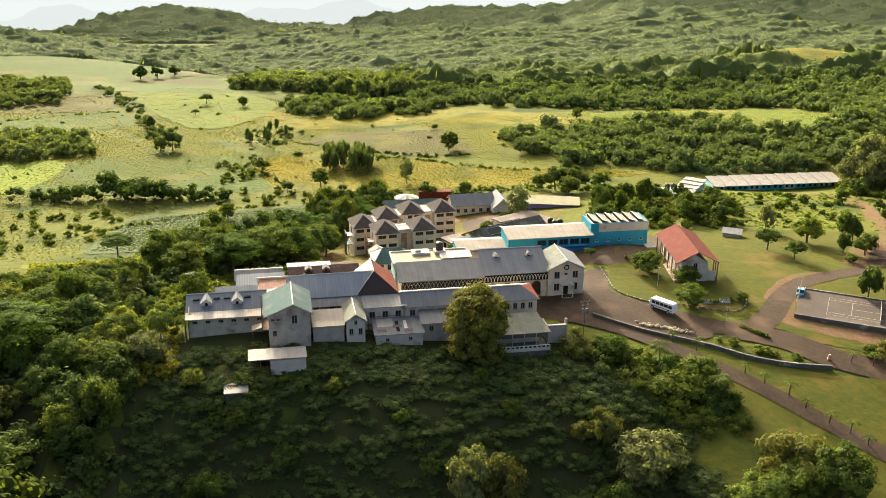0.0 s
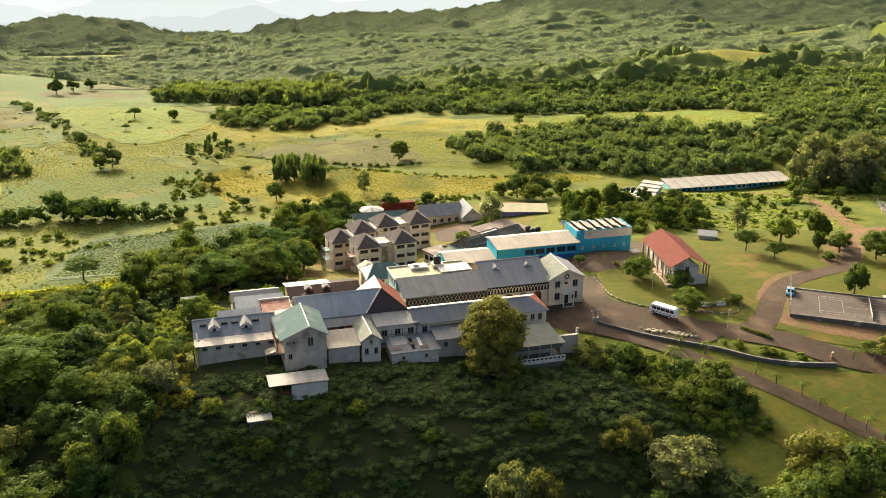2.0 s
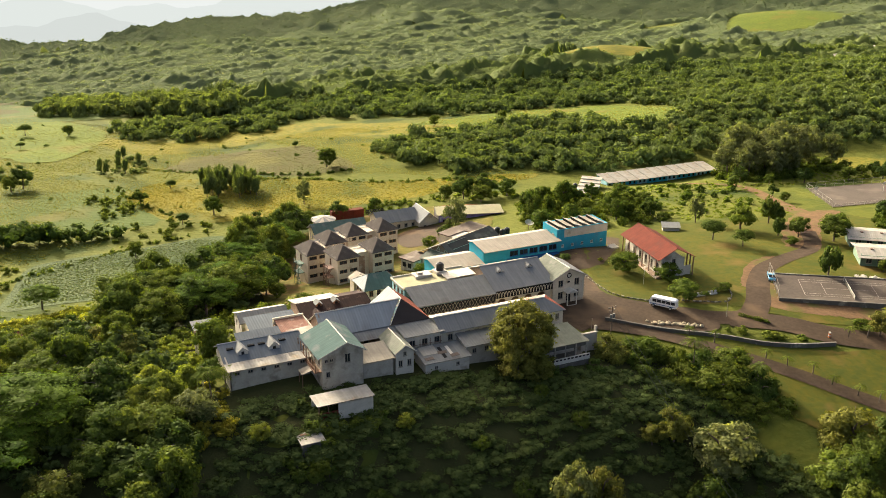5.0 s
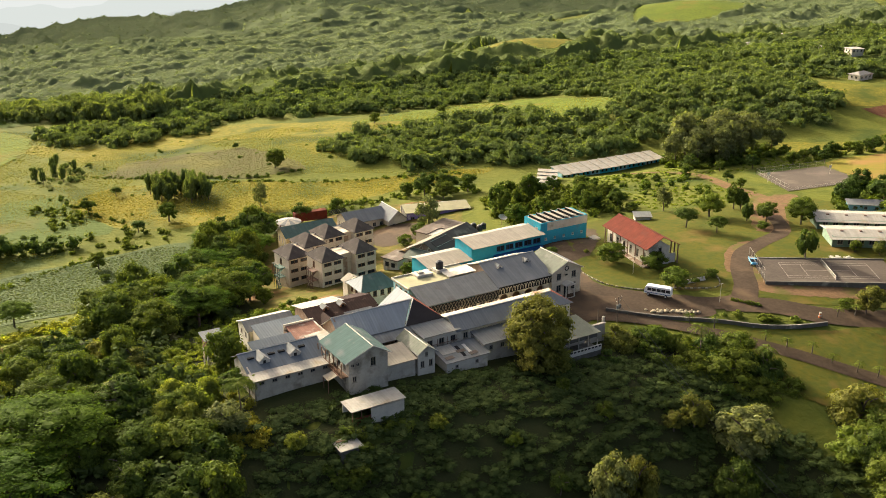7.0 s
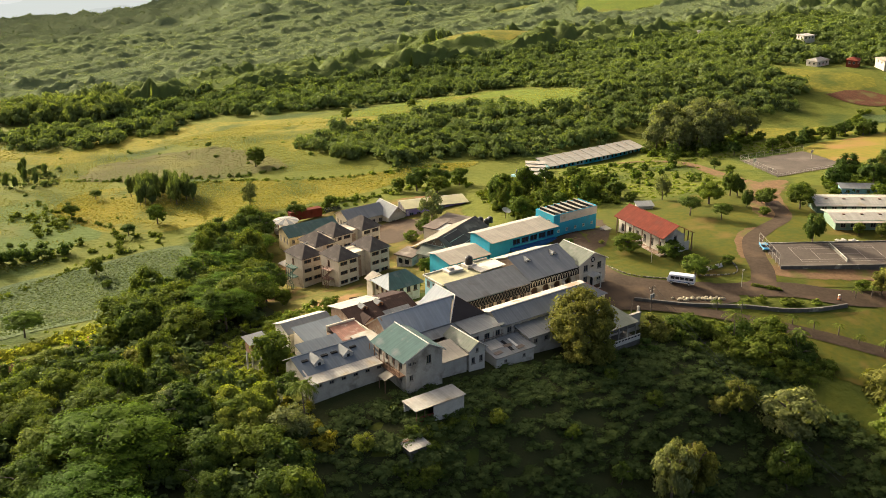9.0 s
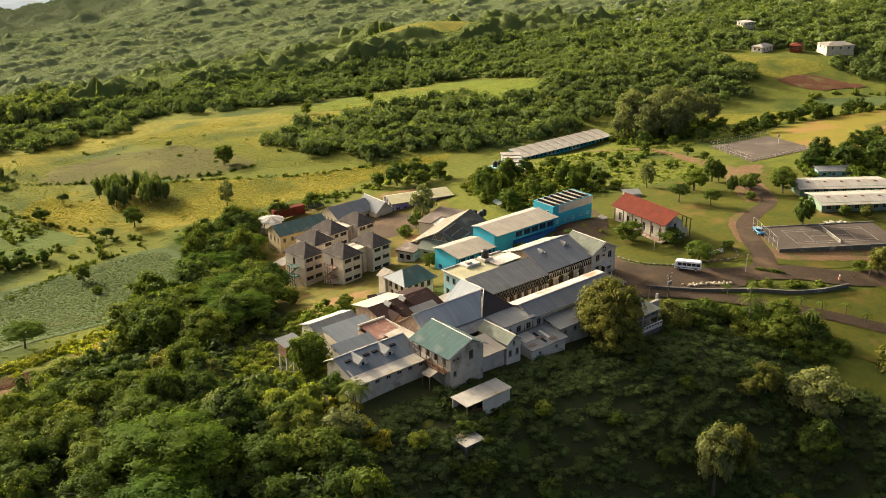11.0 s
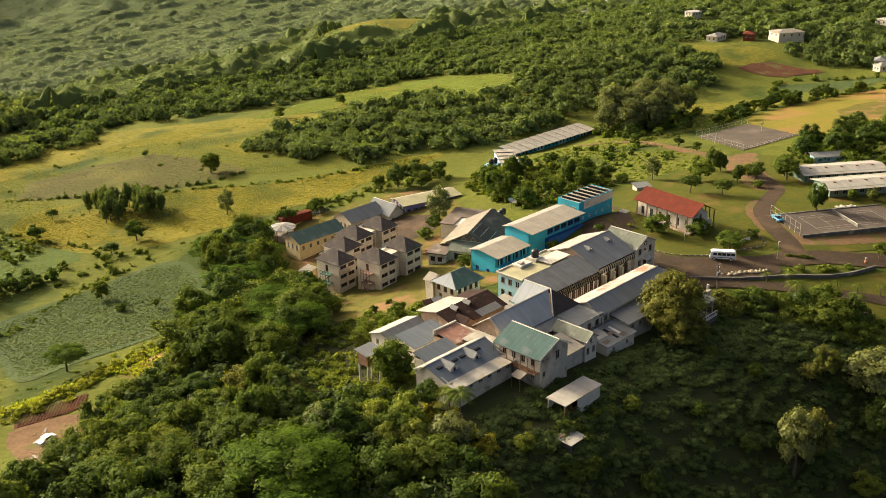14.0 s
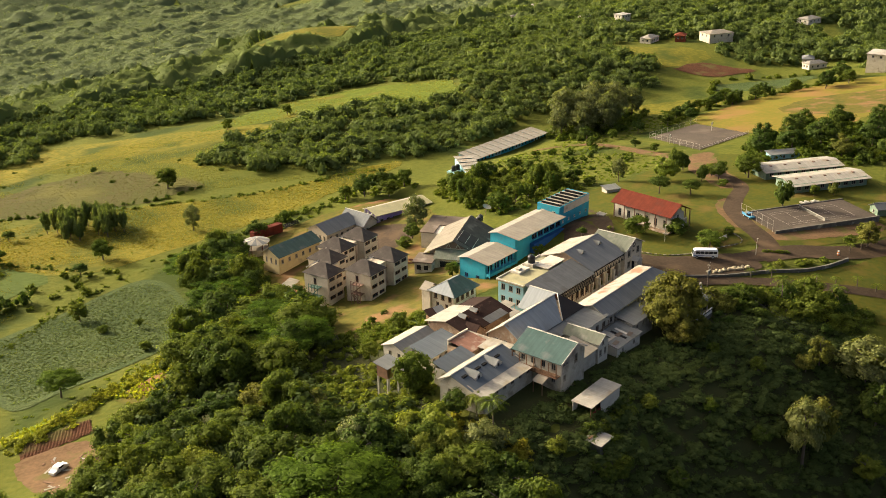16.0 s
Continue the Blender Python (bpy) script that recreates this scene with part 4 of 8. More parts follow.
def hall():
    h = thing("hall", at(5, 13.2, 4.6), "large hall with blue-grey metal roof and dark gabled cross wing", "hall")
    walls(h, 15.0, 9.2, -1.0, 4.3, "brickwall", gables=("left",), ridge_x=4.6, ridge_z=7.9, holes={"left": [(3, 0.9, 2.4, 3.9, 2.2, 7.0)], "front": [(4, 1.2, 0.8, 2.4, 2, 13)]})
    roof_sheet(h, [(-0.5, -0.5, 4.3), (14.6, -0.5, 4.3), (18.9, 4.4, 8.0), (-0.5, 4.6, 7.8)], "skyzinc")
    # Back slope: sunlight painted as whiter zinc.
    roof_sheet(h, [(-0.5, 4.6, 7.8), (18.9, 4.4, 8.0), (15.5, 9.7, 4.4), (-0.5, 9.7, 4.3)], "whitezinc")
    part("ridge_cap", strip((-0.5, 4.6, 7.85), (18.9, 4.4, 8.05), 0.14), "white", h)
    roof_sheet(h, [(2.0, -3.4, 3.3), (24.0, -3.4, 3.3), (24.0, -0.1, 4.2), (2.0, -0.1, 4.2)], "zinc")
    part("cross_wall", wall_bm(9.6, -1.0, 4.2, 0.3, []), "brickwall", h).matrix_local = Matrix.Translation((14.4, -0.3, 0))
    part("cross_wall", wall_bm(9, -1.0, 4.2, 0.3, []), "brickwall", h).matrix_local = Matrix.Translation((23.9, 0.1, 0)) @ Matrix.Rotation(math.pi / 2, 4, "Z")
    roof_sheet(h, [(14.9, -0.5, 4.35), (24.3, -0.5, 4.3), (19.2, 3.9, 8.3)], "blackroof")
    roof_sheet(h, [(18.9, 4.5, 8.05), (19.2, 3.9, 8.3), (19.2, 11.5, 8.3), (14.2, 11.5, 4.6), (14.2, 9.4, 4.5)], "skyzinc")
    roof_sheet(h, [(19.2, 3.9, 8.3), (24.4, -0.5, 4.3), (24.4, 11.5, 4.3), (19.2, 11.5, 8.3)], "rustred")
    bm = strip((19.2, 3.85, 8.35), (19.2, 11.5, 8.35), 0.13)
    strip((19.2, 3.85, 8.35), (14.8, -0.55, 4.45), 0.12, bm)
    part("ridge_cap", bm, "white", h)


def back_blocks():
    h = thing("rusty_house", at(5.6, 28.9, 0.5), "old house with dark rusted roof and two small dormers", "house")
    walls(h, 16.4, 11.0, -3.0, 5.6, "brickwall", gables=("left", "right"), ridge_x=11.0 - 5.8, ridge_z=7.3, holes={"left": [(3, 1, 2, 3.6, 2.5, 8.0)], "front": [(5, 1, 1.6, 3.2, 2, 14)]})
    roof_sheet(h, [(-0.4, -0.6, 5.66), (16.9, -0.6, 5.66), (16.9, 5.8, 7.5), (-0.4, 5.8, 7.5)], "rustzinc")
    roof_sheet(h, [(-0.4, 5.8, 7.5), (10.2, 5.8, 7.5), (10.2, 12.2, 6.0), (-0.4, 12.2, 6.0)], "palezinc")
    roof_sheet(h, [(10.2, 5.8, 7.5), (16.9, 5.8, 7.5), (16.9, 11.4, 5.8), (10.2, 11.4, 5.8)], "rustzinc")
    for x in (4.6, 8.8):
        dormer(h, x, 3.6, 7.9, 1.5, 1.2, 2.2, "wood")
    gb = part("patch_gable", wall_bm(3.6, 4.4, 5.6, 0.2, [], (1.8, 6.9)), "brickwall", h)
    gb.matrix_local = Matrix.Translation((1.6, -0.9, 0))
    for q in ([(1.3, -1.2, 5.5), (3.4, -1.2, 7.1), (3.4, 2.6, 7.1), (1.3, 2.6, 5.5)], [(3.4, -1.2, 7.1), (5.5, -1.2, 5.5), (5.5, 2.6, 5.5), (3.4, 2.6, 7.1)]):
        roof_sheet(h, q, "rustzinc")
    roof_sheet(h, [(8.0, -0.7, 5.72), (15.0, -0.7, 5.72), (15.0, 1.6, 6.38), (8.0, 1.6, 6.38)], "zinc").name = "roof_patch"
    h = thing("maroon_shed", at(16.0, 47.5, -2.2, -20), "small shed with maroon and pale blue sheet roof", "shed")
    walls(h, 4.2, 3.6, -5.0, 2.6, "wood", holes={"left": [(1, 1.2, 0.6, 1.8, 1.8, 1.8)]})
    roof_sheet(h, [(-0.4, -0.4, 2.6), (2.0, -0.4, 2.7), (2.0, 4.0, 4.1), (-0.4, 4.0, 4.0)], "rustzinc")
    roof_sheet(h, [(2.03, -0.4, 2.7), (4.6, -0.4, 2.8), (4.6, 4.0, 4.2), (2.03, 4.0, 4.1)], "bluezinc")
    h = thing("low_block", at(-6.6, 29.5, 2.4), "low plastered block with grey-blue single-pitch sheet roof", "house")
    walls(h, 10.7, 5.5, -5.0, 3.0, "cream", holes={"front": [(5, 0.9, 1.3, 2.3, 1.3, 9.4)]})
    roof_sheet(h, [(-0.4, -0.6, 3.05), (11.1, -0.6, 3.05), (11.1, 5.9, 4.1), (-0.4, 5.9, 4.1)], "slatezinc")
    part("back_wall", box(0.0, 10.7, 5.2, 5.48, 3.0, 3.85), "cream", h)
    h = thing("white_shed", at(-7.2, 36.4, 1.5), "shed with grey sheet roof, coloured paler on the sunward slope", "shed")
    walls(h, 11.0, 6.4, -5.0, 3.1, "plaster", gables=("left", "right"), ridge_x=3.4, ridge_z=4.4, holes={"front": [(3, 1, 1.2, 2.4, 2, 9)], "left": [(2, 0.9, 1.2, 2.4, 2, 4.6)]})
    # The paler back slope has the sun painted into it.
    gable_roof(h, -0.4, 11.4, -0.5, 6.9, 3.2, 4.6, "x", ("zinc", "palezinc"), ridge=3.0, cap=None)
    h = thing("court_roof", at(22.6, 29.0, 3.9), "low white sheet roofs over the inner court", "roof")
    for x0, x1, y0, y1, z in ((0.0, 4.2, 0.0, 3.6, 0.0), (3.0, 7.6, 3.9, 7.0, -0.3)):
        roof_sheet(h, [(x0, y0, z), (x1, y0, z + 0.15), (x1, y1, z + 0.4), (x0, y1, z + 0.25)], "palezinc")
        for x, y in ((x0 + 0.2, y0 + 0.2), (x1 - 0.2, y0 + 0.2), (x0 + 0.2, y1 - 0.2), (x1 - 0.2, y1 - 0.2)):
            part("post", box(x - 0.1, x + 0.1, y - 0.1, y + 0.1, -7.0, z), "concrete", h)
    h = thing("tiled_shed", at(-2.0, 21.8, 4.0), "small annex with low salmon-pink tiled roof behind a pale parapet", "shed")
    walls(h, 7.0, 6.6, -2.0, 3.0, "brickwall")
    roof_sheet(h, [(0.3, 0.0, 3.1), (6.8, 0.0, 3.1), (6.8, 6.3, 3.9), (0.3, 6.3, 3.9)], "pinktile")
    bm = box(-0.05, 7.05, 6.35, 6.65, 3.0, 4.3)
    add_box(bm, 6.82, 7.06, -0.05, 6.34, 3.0, 3.9)
    part("parapet", bm, "plaster", h)
    h = thing("side_block", at(-11.4, 20.8, 3.9), "narrow block with grey sheet roof", "shed")
    walls(h, 9.2, 3.6, -3.0, 2.9, "plaster", holes={"front": [(3, 0.9, 1.4, 2.4, 1.5, 7.7)]})
    roof_sheet(h, [(-0.3, -0.5, 3.0), (9.5, -0.5, 3.0), (9.5, 3.9, 4.1), (-0.3, 3.9, 4.1)], "slatezinc")
    part("back_wall", box(0.0, 9.2, 3.3, 3.58, 2.9, 3.85), "plaster", h)
    h = thing("courtyard_roof", at(-0.2, 15.0, 8.0), "white flat sheet roof over a passage", "roof")
    roof_sheet(h, [(0, 0, 0), (5.0, 0, 0.3), (5.0, 6.5, 0.3), (0, 6.5, 0)], "palezinc")
    for x, y in ((0.2, 0.2), (4.8, 0.2), (0.2, 6.3), (4.8, 6.3)):
        part("post", box(x - 0.12, x + 0.12, y - 0.12, y + 0.12, -4.2, -0.05), "wood", h)
    h = thing("raised_hut", at(-18.4, 31.4, 3.2), "timber hut on posts with sheet roof", "hut")
    walls(h, 3.6, 3.0, 1.4, 4.0, "wood", holes={"front": [(1, 0.8, 2.4, 3.3, 1.8, 1.8)]})
    roof_sheet(h, [(-0.6, -0.6, 4.2), (4.2, -0.6, 4.2), (4.2, 3.6, 4.7), (-0.6, 3.6, 4.7)], "zinc")
    for x, y in ((0.15, 0.15), (3.45, 0.15), (0.15, 2.85), (3.45, 2.85)):
        part("post", box(x - 0.16, x + 0.16, y - 0.16, y + 0.16, -5.5, 1.4), "concrete", h)


def main_range():
    h = thing("main_building", at(31.5, 24.6, 1.2), "long school building with grey metal roof, lattice gallery and arcade", "school building")
    # lower west part
    walls(h, 20.0, 7.0, -1.5, 4.6, "cream", holes={"front": [(8, 1.4, 0.6, 2.8, 1.6, 18.4)]})
    roof_sheet(h, [(-0.6, -1.0, 5.6), (20.3, -1.0, 5.6), (20.3, 6.3, 7.9), (-0.6, 6.3, 7.9)], "zinc")
    # Solid near-black backing: the shade behind the openwork put into colour.
    fr = part("lattice_frieze", box(0.2, 20.0, -0.9, -0.8, 3.3, 5.3), "dark", h, "lattice bars under the eaves on a solid dark backing")
    for i in range(22):
        for s in (-1, 1):
            x = 0.8 + i * 0.88
            part("lattice_bar", strip((x - 0.42 * s, -0.94, 3.4), (x + 0.42 * s, -0.94, 5.2), 0.05), "tan", fr)
    for i in range(24):
        part("gallery_rail", box(0.5 + i * 0.82, 0.62 + i * 0.82, -0.9, -0.8, 1.0, 3.3), "wood", h)
    # upper east part with arches
    e = 20.3
    holes = [(1.0 + i * 3.65, 3.4 + i * 3.65, -0.6, 3.3) for i in range(4)]
    wl_ = part("arcade_wall", wall_bm(16.0, -1.5, 4.4, 0.5, holes), "cream", h, "cream arcade with pointed arches")
    wl_.matrix_local = Matrix.Translation((e, 0.4, 0))
    for x0, x1, a, b in holes:
        bm = bmesh.new()
        for s in (0, 1):
            pts = [(x0 if s == 0 else x1, b - 1.2)] + [((x0 if s == 0 else x1) + (1 if s == 0 else -1) * (1 - math.cos(t)), b - 1.2 + 1.15 * math.sin(t)) for t in (0.5, 0.95, 1.35, 1.57)] + [(x0 if s == 0 else x1, b)]
            f = [bm.verts.new((p[0], 0.02, p[1])) for p in pts]
            g = [bm.verts.new((p[0], 0.45, p[1])) for p in pts]
            bm.faces.new(f if s else f[::-1])
            bm.faces.new(g[::-1] if s else g)
            for i in range(len(f)):
                bm.faces.new((f[i], f[(i + 1) % len(f)], g[(i + 1) % len(f)], g[i]))
        part("arch", bm, "cream", wl_)
        part("buttress", box(x0 - 0.85, x0 - 0.35, -0.7, 0.0, -1.5, 2.6), "plaster", wl_)
    part("inner_wall", wall_bm(16.0, -1.5, 6.0, 0.3, []), "wood", h).matrix_local = Matrix.Translation((e, 3.2, 0))
    part("back_wall", wall_bm(16.0, -1.5, 6.0, 0.3, []), "cream", h).matrix_local = Matrix.Translation((e + 16, 16.5, 0)) @ Matrix.Rotation(math.pi, 4, "Z")
    part("gable_wall", wall_bm(16.0, 3.5, 5.9, 0.3, [], (8.6, 8.9)), "brickwall", h).matrix_local = Matrix.Translation((e, 16.6, 0)) @ Matrix.Rotation(-math.pi / 2, 4, "Z")
    # Same dark backing here, painted shade behind the rings.
    fr = part("lattice_frieze", box(e, e + 16, -0.45, -0.35, 3.9, 5.8), "dark", h, "lattice bars under the eaves on a solid dark backing")
    for i in range(20):
        x = e + 0.4 + i * 0.8
        bm = bmesh.new()
        for k in range(8):
            a, b = math.pi * k / 8, math.pi * (k + 1) / 8
            strip((x + 0.36 * math.cos(a), -0.5, 4.1 + 1.3 * math.sin(a)), (x + 0.36 * math.cos(b), -0.5, 4.1 + 1.3 * math.sin(b)), 0.07, bm)
        part("lattice_ring", bm, "cream", fr)
    roof_sheet(h, [(e - 0.3, -0.6, 5.9), (e + 16.2, -0.6, 5.9), (e + 16.2, 8.2, 9.3), (e - 0.3, 8.2, 9.3)], "bluezinc")
    # Sunlit back slope, the light put into whiter sheets.
    roof_sheet(h, [(e - 0.3, 8.2, 9.3), (e + 16.2, 8.2, 9.3), (e + 16.2, 17, 5.8), (e - 0.3, 17, 5.8)], "whitezinc")
    part("ridge_cap", strip((e - 0.3, 8.2, 9.35), (e + 16.2, 8.2, 9.35), 0.14), "white", h)
    for x in (24.3, 32.5):
        dormer(h, x, 5.2, 9.0, 1.8, 1.5, 2.8)


def flat_block():
    h = thing("flat_roofed_block", at(31.0, 31.2, 2.9), "pale blue two-storey block with yellowish flat roof", "school building")
    walls(h, 18.5, 7.6, -6.5, 5.4, "paleblue", holes={"left": [(3, 1.2, 3.2, 4.8, 1.5, 6.1), (3, 1.2, 0.0, 1.6, 1.5, 6.1)], "back": [(7, 1.2, 3.2, 4.8, 2, 16.5)]})
    part("flat_roof", box(-0.4, 18.9, -0.1, 8.0, 5.4, 5.65), "yellowroof", h)
    bm = box(-0.4, 18.9, 7.8, 8.05, 5.66, 5.95)
    add_box(bm, -0.45, -0.2, -0.1, 7.8, 5.66, 5.95)
    part("parapet", bm, "plaster", h)
    part("stair_roof", box(5.0, 9.4, 4.6, 7.7, 5.66, 6.3, 0.05), "plaster", h)
    part("roof_box", box(5.8, 7.2, 5.4, 6.6, 6.3, 6.8, 0.05), "concrete", h)
    part("canopy", slab([(11.5, 0.5, 6.2), (19.2, 0.5, 6.4), (19.2, 5.0, 6.4), (11.5, 5.0, 6.2)], 0.2), "plaster", h)
    part("plinth", box(10.6, 13.4, 4.6, 7.4, 5.66, 6.5, 0.05), "plaster", h)
    for x, y, z in ((12.0, 6.0, 9.4),):
        t = thing("water_tank", at(31.0 + x, 31.2 + y, z), "black ribbed plastic water tank on the roof", "water tank", "roof tanks")
        tank(t, 0.95, 2.0)


def tank(t, r=0.75, hgt=1.6):
    bm = bmesh.new()
    prof = [(0.0, 0.0), (r, 0.0), (r, 0.15), (r * 0.96, 0.25), (r, 0.35), (r, 0.7), (r * 0.96, 0.8), (r, 0.9), (r, hgt * 0.78), (r * 0.7, hgt * 0.95), (0.25, hgt), (0.0, hgt)]
    n = 14
    rings = [[bm.verts.new((q[0] * math.cos(2 * math.pi * i / n), q[0] * math.sin(2 * math.pi * i / n), q[1])) for i in range(n)] for q in prof[1:-1]]
    for a, b in zip(rings, rings[1:]):
        for i in range(n):
            bm.faces.new((a[i], a[(i + 1) % n], b[(i + 1) % n], b[i]))
    bm.faces.new(rings[0][::-1])
    bm.faces.new(rings[-1])
    part("tank_body", bm, "plastic", t)
    part("lid", rod(bmesh.new(), (0, 0, hgt), (0, 0, hgt + 0.1), 0.28, 0.25, 10), "plastic", t)


def clock_house():
    h = thing("clock_house", at(67.6, 24.0, 1.0), "cream gabled school building with round clock and white porch", "school building")
    walls(h, 9.0, 10.8, -1.5, 6.6, "cream", gables=("front", "back"), ridge_z=8.7,
          holes={"front": [(2, 1.4, 4.2, 6.0, 2.2, 6.8), (2, 1.4, 1.0, 2.9, 2.2, 6.8)], "right": [(3, 1.2, 4.2, 5.8, 2, 9), (3, 1.2, 1.0, 2.7, 2, 9)], "left": [(2, 1.1, 4.2, 5.6, 1.6, 3.2)]})
    gable_roof(h, -0.5, 9.5, -0.5, 11.2, 6.5, 8.95, "y", ("olivezinc", "zinc"))
    bm = strip((4.5, -0.52, 8.95), (-0.5, -0.52, 6.5), 0.12)
    strip((4.5, -0.52, 8.95), (9.5, -0.52, 6.5), 0.12, bm)
    part("barge_board", bm, "white", h)
    bm = bmesh.new()
    for i in range(16):
        a, b = 2 * math.pi * i / 16, 2 * math.pi * (i + 1) / 16
        strip((4.5 + 0.55 * math.cos(a), -0.06, 7.0 + 0.55 * math.sin(a)), (4.5 + 0.55 * math.cos(b), -0.06, 7.0 + 0.55 * math.sin(b)), 0.12, bm)
    c = part("clock", bm, "dark", h, "round wall clock with dark rim")
    part("clock_face", rod(bmesh.new(), (4.5, -0.03, 7.0), (4.5, -0.05, 7.0), 0.5, 0.5, 16), "white", c)
    part("plaque", box(4.1, 4.8, -0.08, 0, 5.1, 5.5), "dark", h)
    p = part("porch", box(3.0, 6.0, -2.0, -0.02, 3.0, 3.2), "white", h, "white columned porch with small pediment")
    bm = bmesh.new()
    f = [bm.verts.new(q) for q in ((2.9, -2.1, 3.2), (6.1, -2.1, 3.2), (4.5, -2.1, 3.9))]
    g = [bm.verts.new((v.co.x, 0, v.co.z)) for v in f]
    bm.faces.new(f)
    bm.faces.new(g[::-1])
    for i in range(3):
        bm.faces.new((f[i], g[i], g[(i + 1) % 3], f[(i + 1) % 3]))
    part("pediment", bm, "white", p)
    for x in (3.2, 5.8):
        part("column", rod(bmesh.new(), (x, -1.85, -1.0), (x, -1.85, 3.0), 0.17, 0.14, 8), "white", p)
    part("door", box(3.9, 5.1, -0.06, 0.0, -0.1, 2.5), "dark", h)
    for i in range(4):
        part("step", box(3.4, 5.6, -2.3 - 0.35 * i, -1.95 - 0.35 * i, -1.4, -0.1 - 0.18 * i), "concrete", h)


def front_range():
    h = thing("front_building", at(29.6, 7.0, 2.4), "long low school wing with grey and rust-stained metal roof", "school building")
    walls(h, 30.5, 8.6, -2.5, 5.5, "plaster", gables=("left",), ridge_x=8.6 - 3.5, ridge_z=7.35,
          holes={"front": [(5, 1.2, 3.2, 4.7, 2, 10.5), (10, 1.0, 3.2, 4.7, 13, 29)], "right": [(3, 1.3, 3.2, 4.7, 1.6, 7), (6, 0.7, 1.0, 2.0, 1.2, 7.4)]})
    roof_sheet(h, [(-0.5, -0.45, 5.42), (31.1, -0.45, 5.42), (27.5, 3.5, 7.55), (-0.5, 3.5, 7.55)], "bluezinc")
    # Back slope: rust stains, plus sunlight put into the paler zinc.
    roof_sheet(h, [(-0.5, 3.5, 7.55), (27.5, 3.5, 7.55), (31.1, 9.2, 5.5), (-0.5, 9.2, 5.5)], "patchzinc")
    roof_sheet(h, [(31.1, -0.45, 5.42), (31.1, 9.2, 5.5), (27.5, 3.5, 7.55)], "rustred")
    part("ridge_cap", strip((-0.5, 3.5, 7.6), (27.5, 3.5, 7.6), 0.14), "white", h)
    part("louvre_band", box(26.0, 30.2, -0.08, -0.02, 0.9, 2.0), "dark", h)
    c = thing("canteen", at(46.5, -3.7, 1.7), "open canteen shelter with grey-green sheet roof and white parapet", "shelter")
    roof_sheet(c, [(-0.6, -0.4, 3.0), (13.9, -0.4, 3.0), (12.6, 7.2, 4.6), (-0.6, 7.2, 4.6)], "olivezinc")
    for i in range(6):
        part("post", box(i * 2.66, i * 2.66 + 0.2, 0.0, 0.2, -0.9, 3.0), "concrete", c)
    part("floor_slab", box(-0.5, 13.6, -1.2, 7.4, -5.0, -0.95), "darkstone", c)
    w = part("parapet", box(-0.5, 13.6, -1.2, -0.95, -0.94, 0.4), "white", c, "white louvred parapet")
    part("shade_screen", box(-0.3, 13.3, 0.22, 0.3, 1.7, 2.95), "darkstone", c, "dark openwork screen under the eaves")
    part("back_room", box(-0.4, 12.4, 3.4, 7.2, -0.94, 3.6), "concrete", c)
    for i in range(14):
        part("slot", box(i * 0.98, 0.62 + i * 0.98, -1.25, -1.21, -0.1, 0.25), "dark", w)
    g = thing("gate_wall", at(61.0, 0.2, 2.4), "low cream wall with flat coping at the forecourt", "wall")
    part("wall_body", box(0, 4.2, 0, 0.4, -3.5, 1.6), "concrete", g)
    part("coping", box(-0.15, 4.35, -0.15, 0.55, 1.6, 1.8), "courtline", g)
    part("return_wall", box(0, 0.35, 0.42, 5.4, -3.5, 1.1), "concrete", g)
    part("pillar", box(4.0, 4.5, 0.6, 1.1, -3.0, 2.9), "concrete", g)


def sheds():
    h = thing("open_shed", at(-4.2, -9.6, 3.0), "open-fronted shed with pale sheet roof on the slope", "shed")
    roof_sheet(h, [(-0.3, -0.4, 2.85), (11.5, -0.4, 2.85), (11.5, 4.4, 3.0), (-0.3, 4.4, 3.0)], "palezinc")
    part("wall", wall_bm(7.2, -3, 2.35, 0.2, []), "plaster", h).matrix_local = Matrix.Translation((4.1, 0, 0))
    part("wall", wall_bm(11.2, -3, 2.9, 0.2, []), "plaster", h).matrix_local = Matrix.Translation((0, 4.0, 0))
    part("wall", wall_bm(3.8, -3, 2.5, 0.2, []), "plaster", h).matrix_local = Matrix.Translation((11.3, 0.2, 0)) @ Matrix.Rotation(math.pi / 2, 4, "Z")
    part("counter", box(0.1, 4.1, 0, 0.2, -3, 1.0), "rustred", h)
    for x in (0.1, 2.0):
        part("post", box(x, x + 0.15, 0.0, 0.15, 1.0, 2.5), "wood", h)
    h = thing("tin_hut", at(-9.2, -15.0, -0.2), "small hut with bright white sheet roof in the bushes", "hut")
    walls(h, 4.2, 3.4, -2.0, 1.7, "darkstone")
    roof_sheet(h, [(-0.3, -0.4, 1.9), (4.5, -0.4, 1.9), (4.5, 3.8, 2.05), (-0.3, 3.8, 2.05)], "palezinc")
    part("board", box(0.4, 2.4, 2.6, 3.1, 2.08, 2.2), "wood", h)


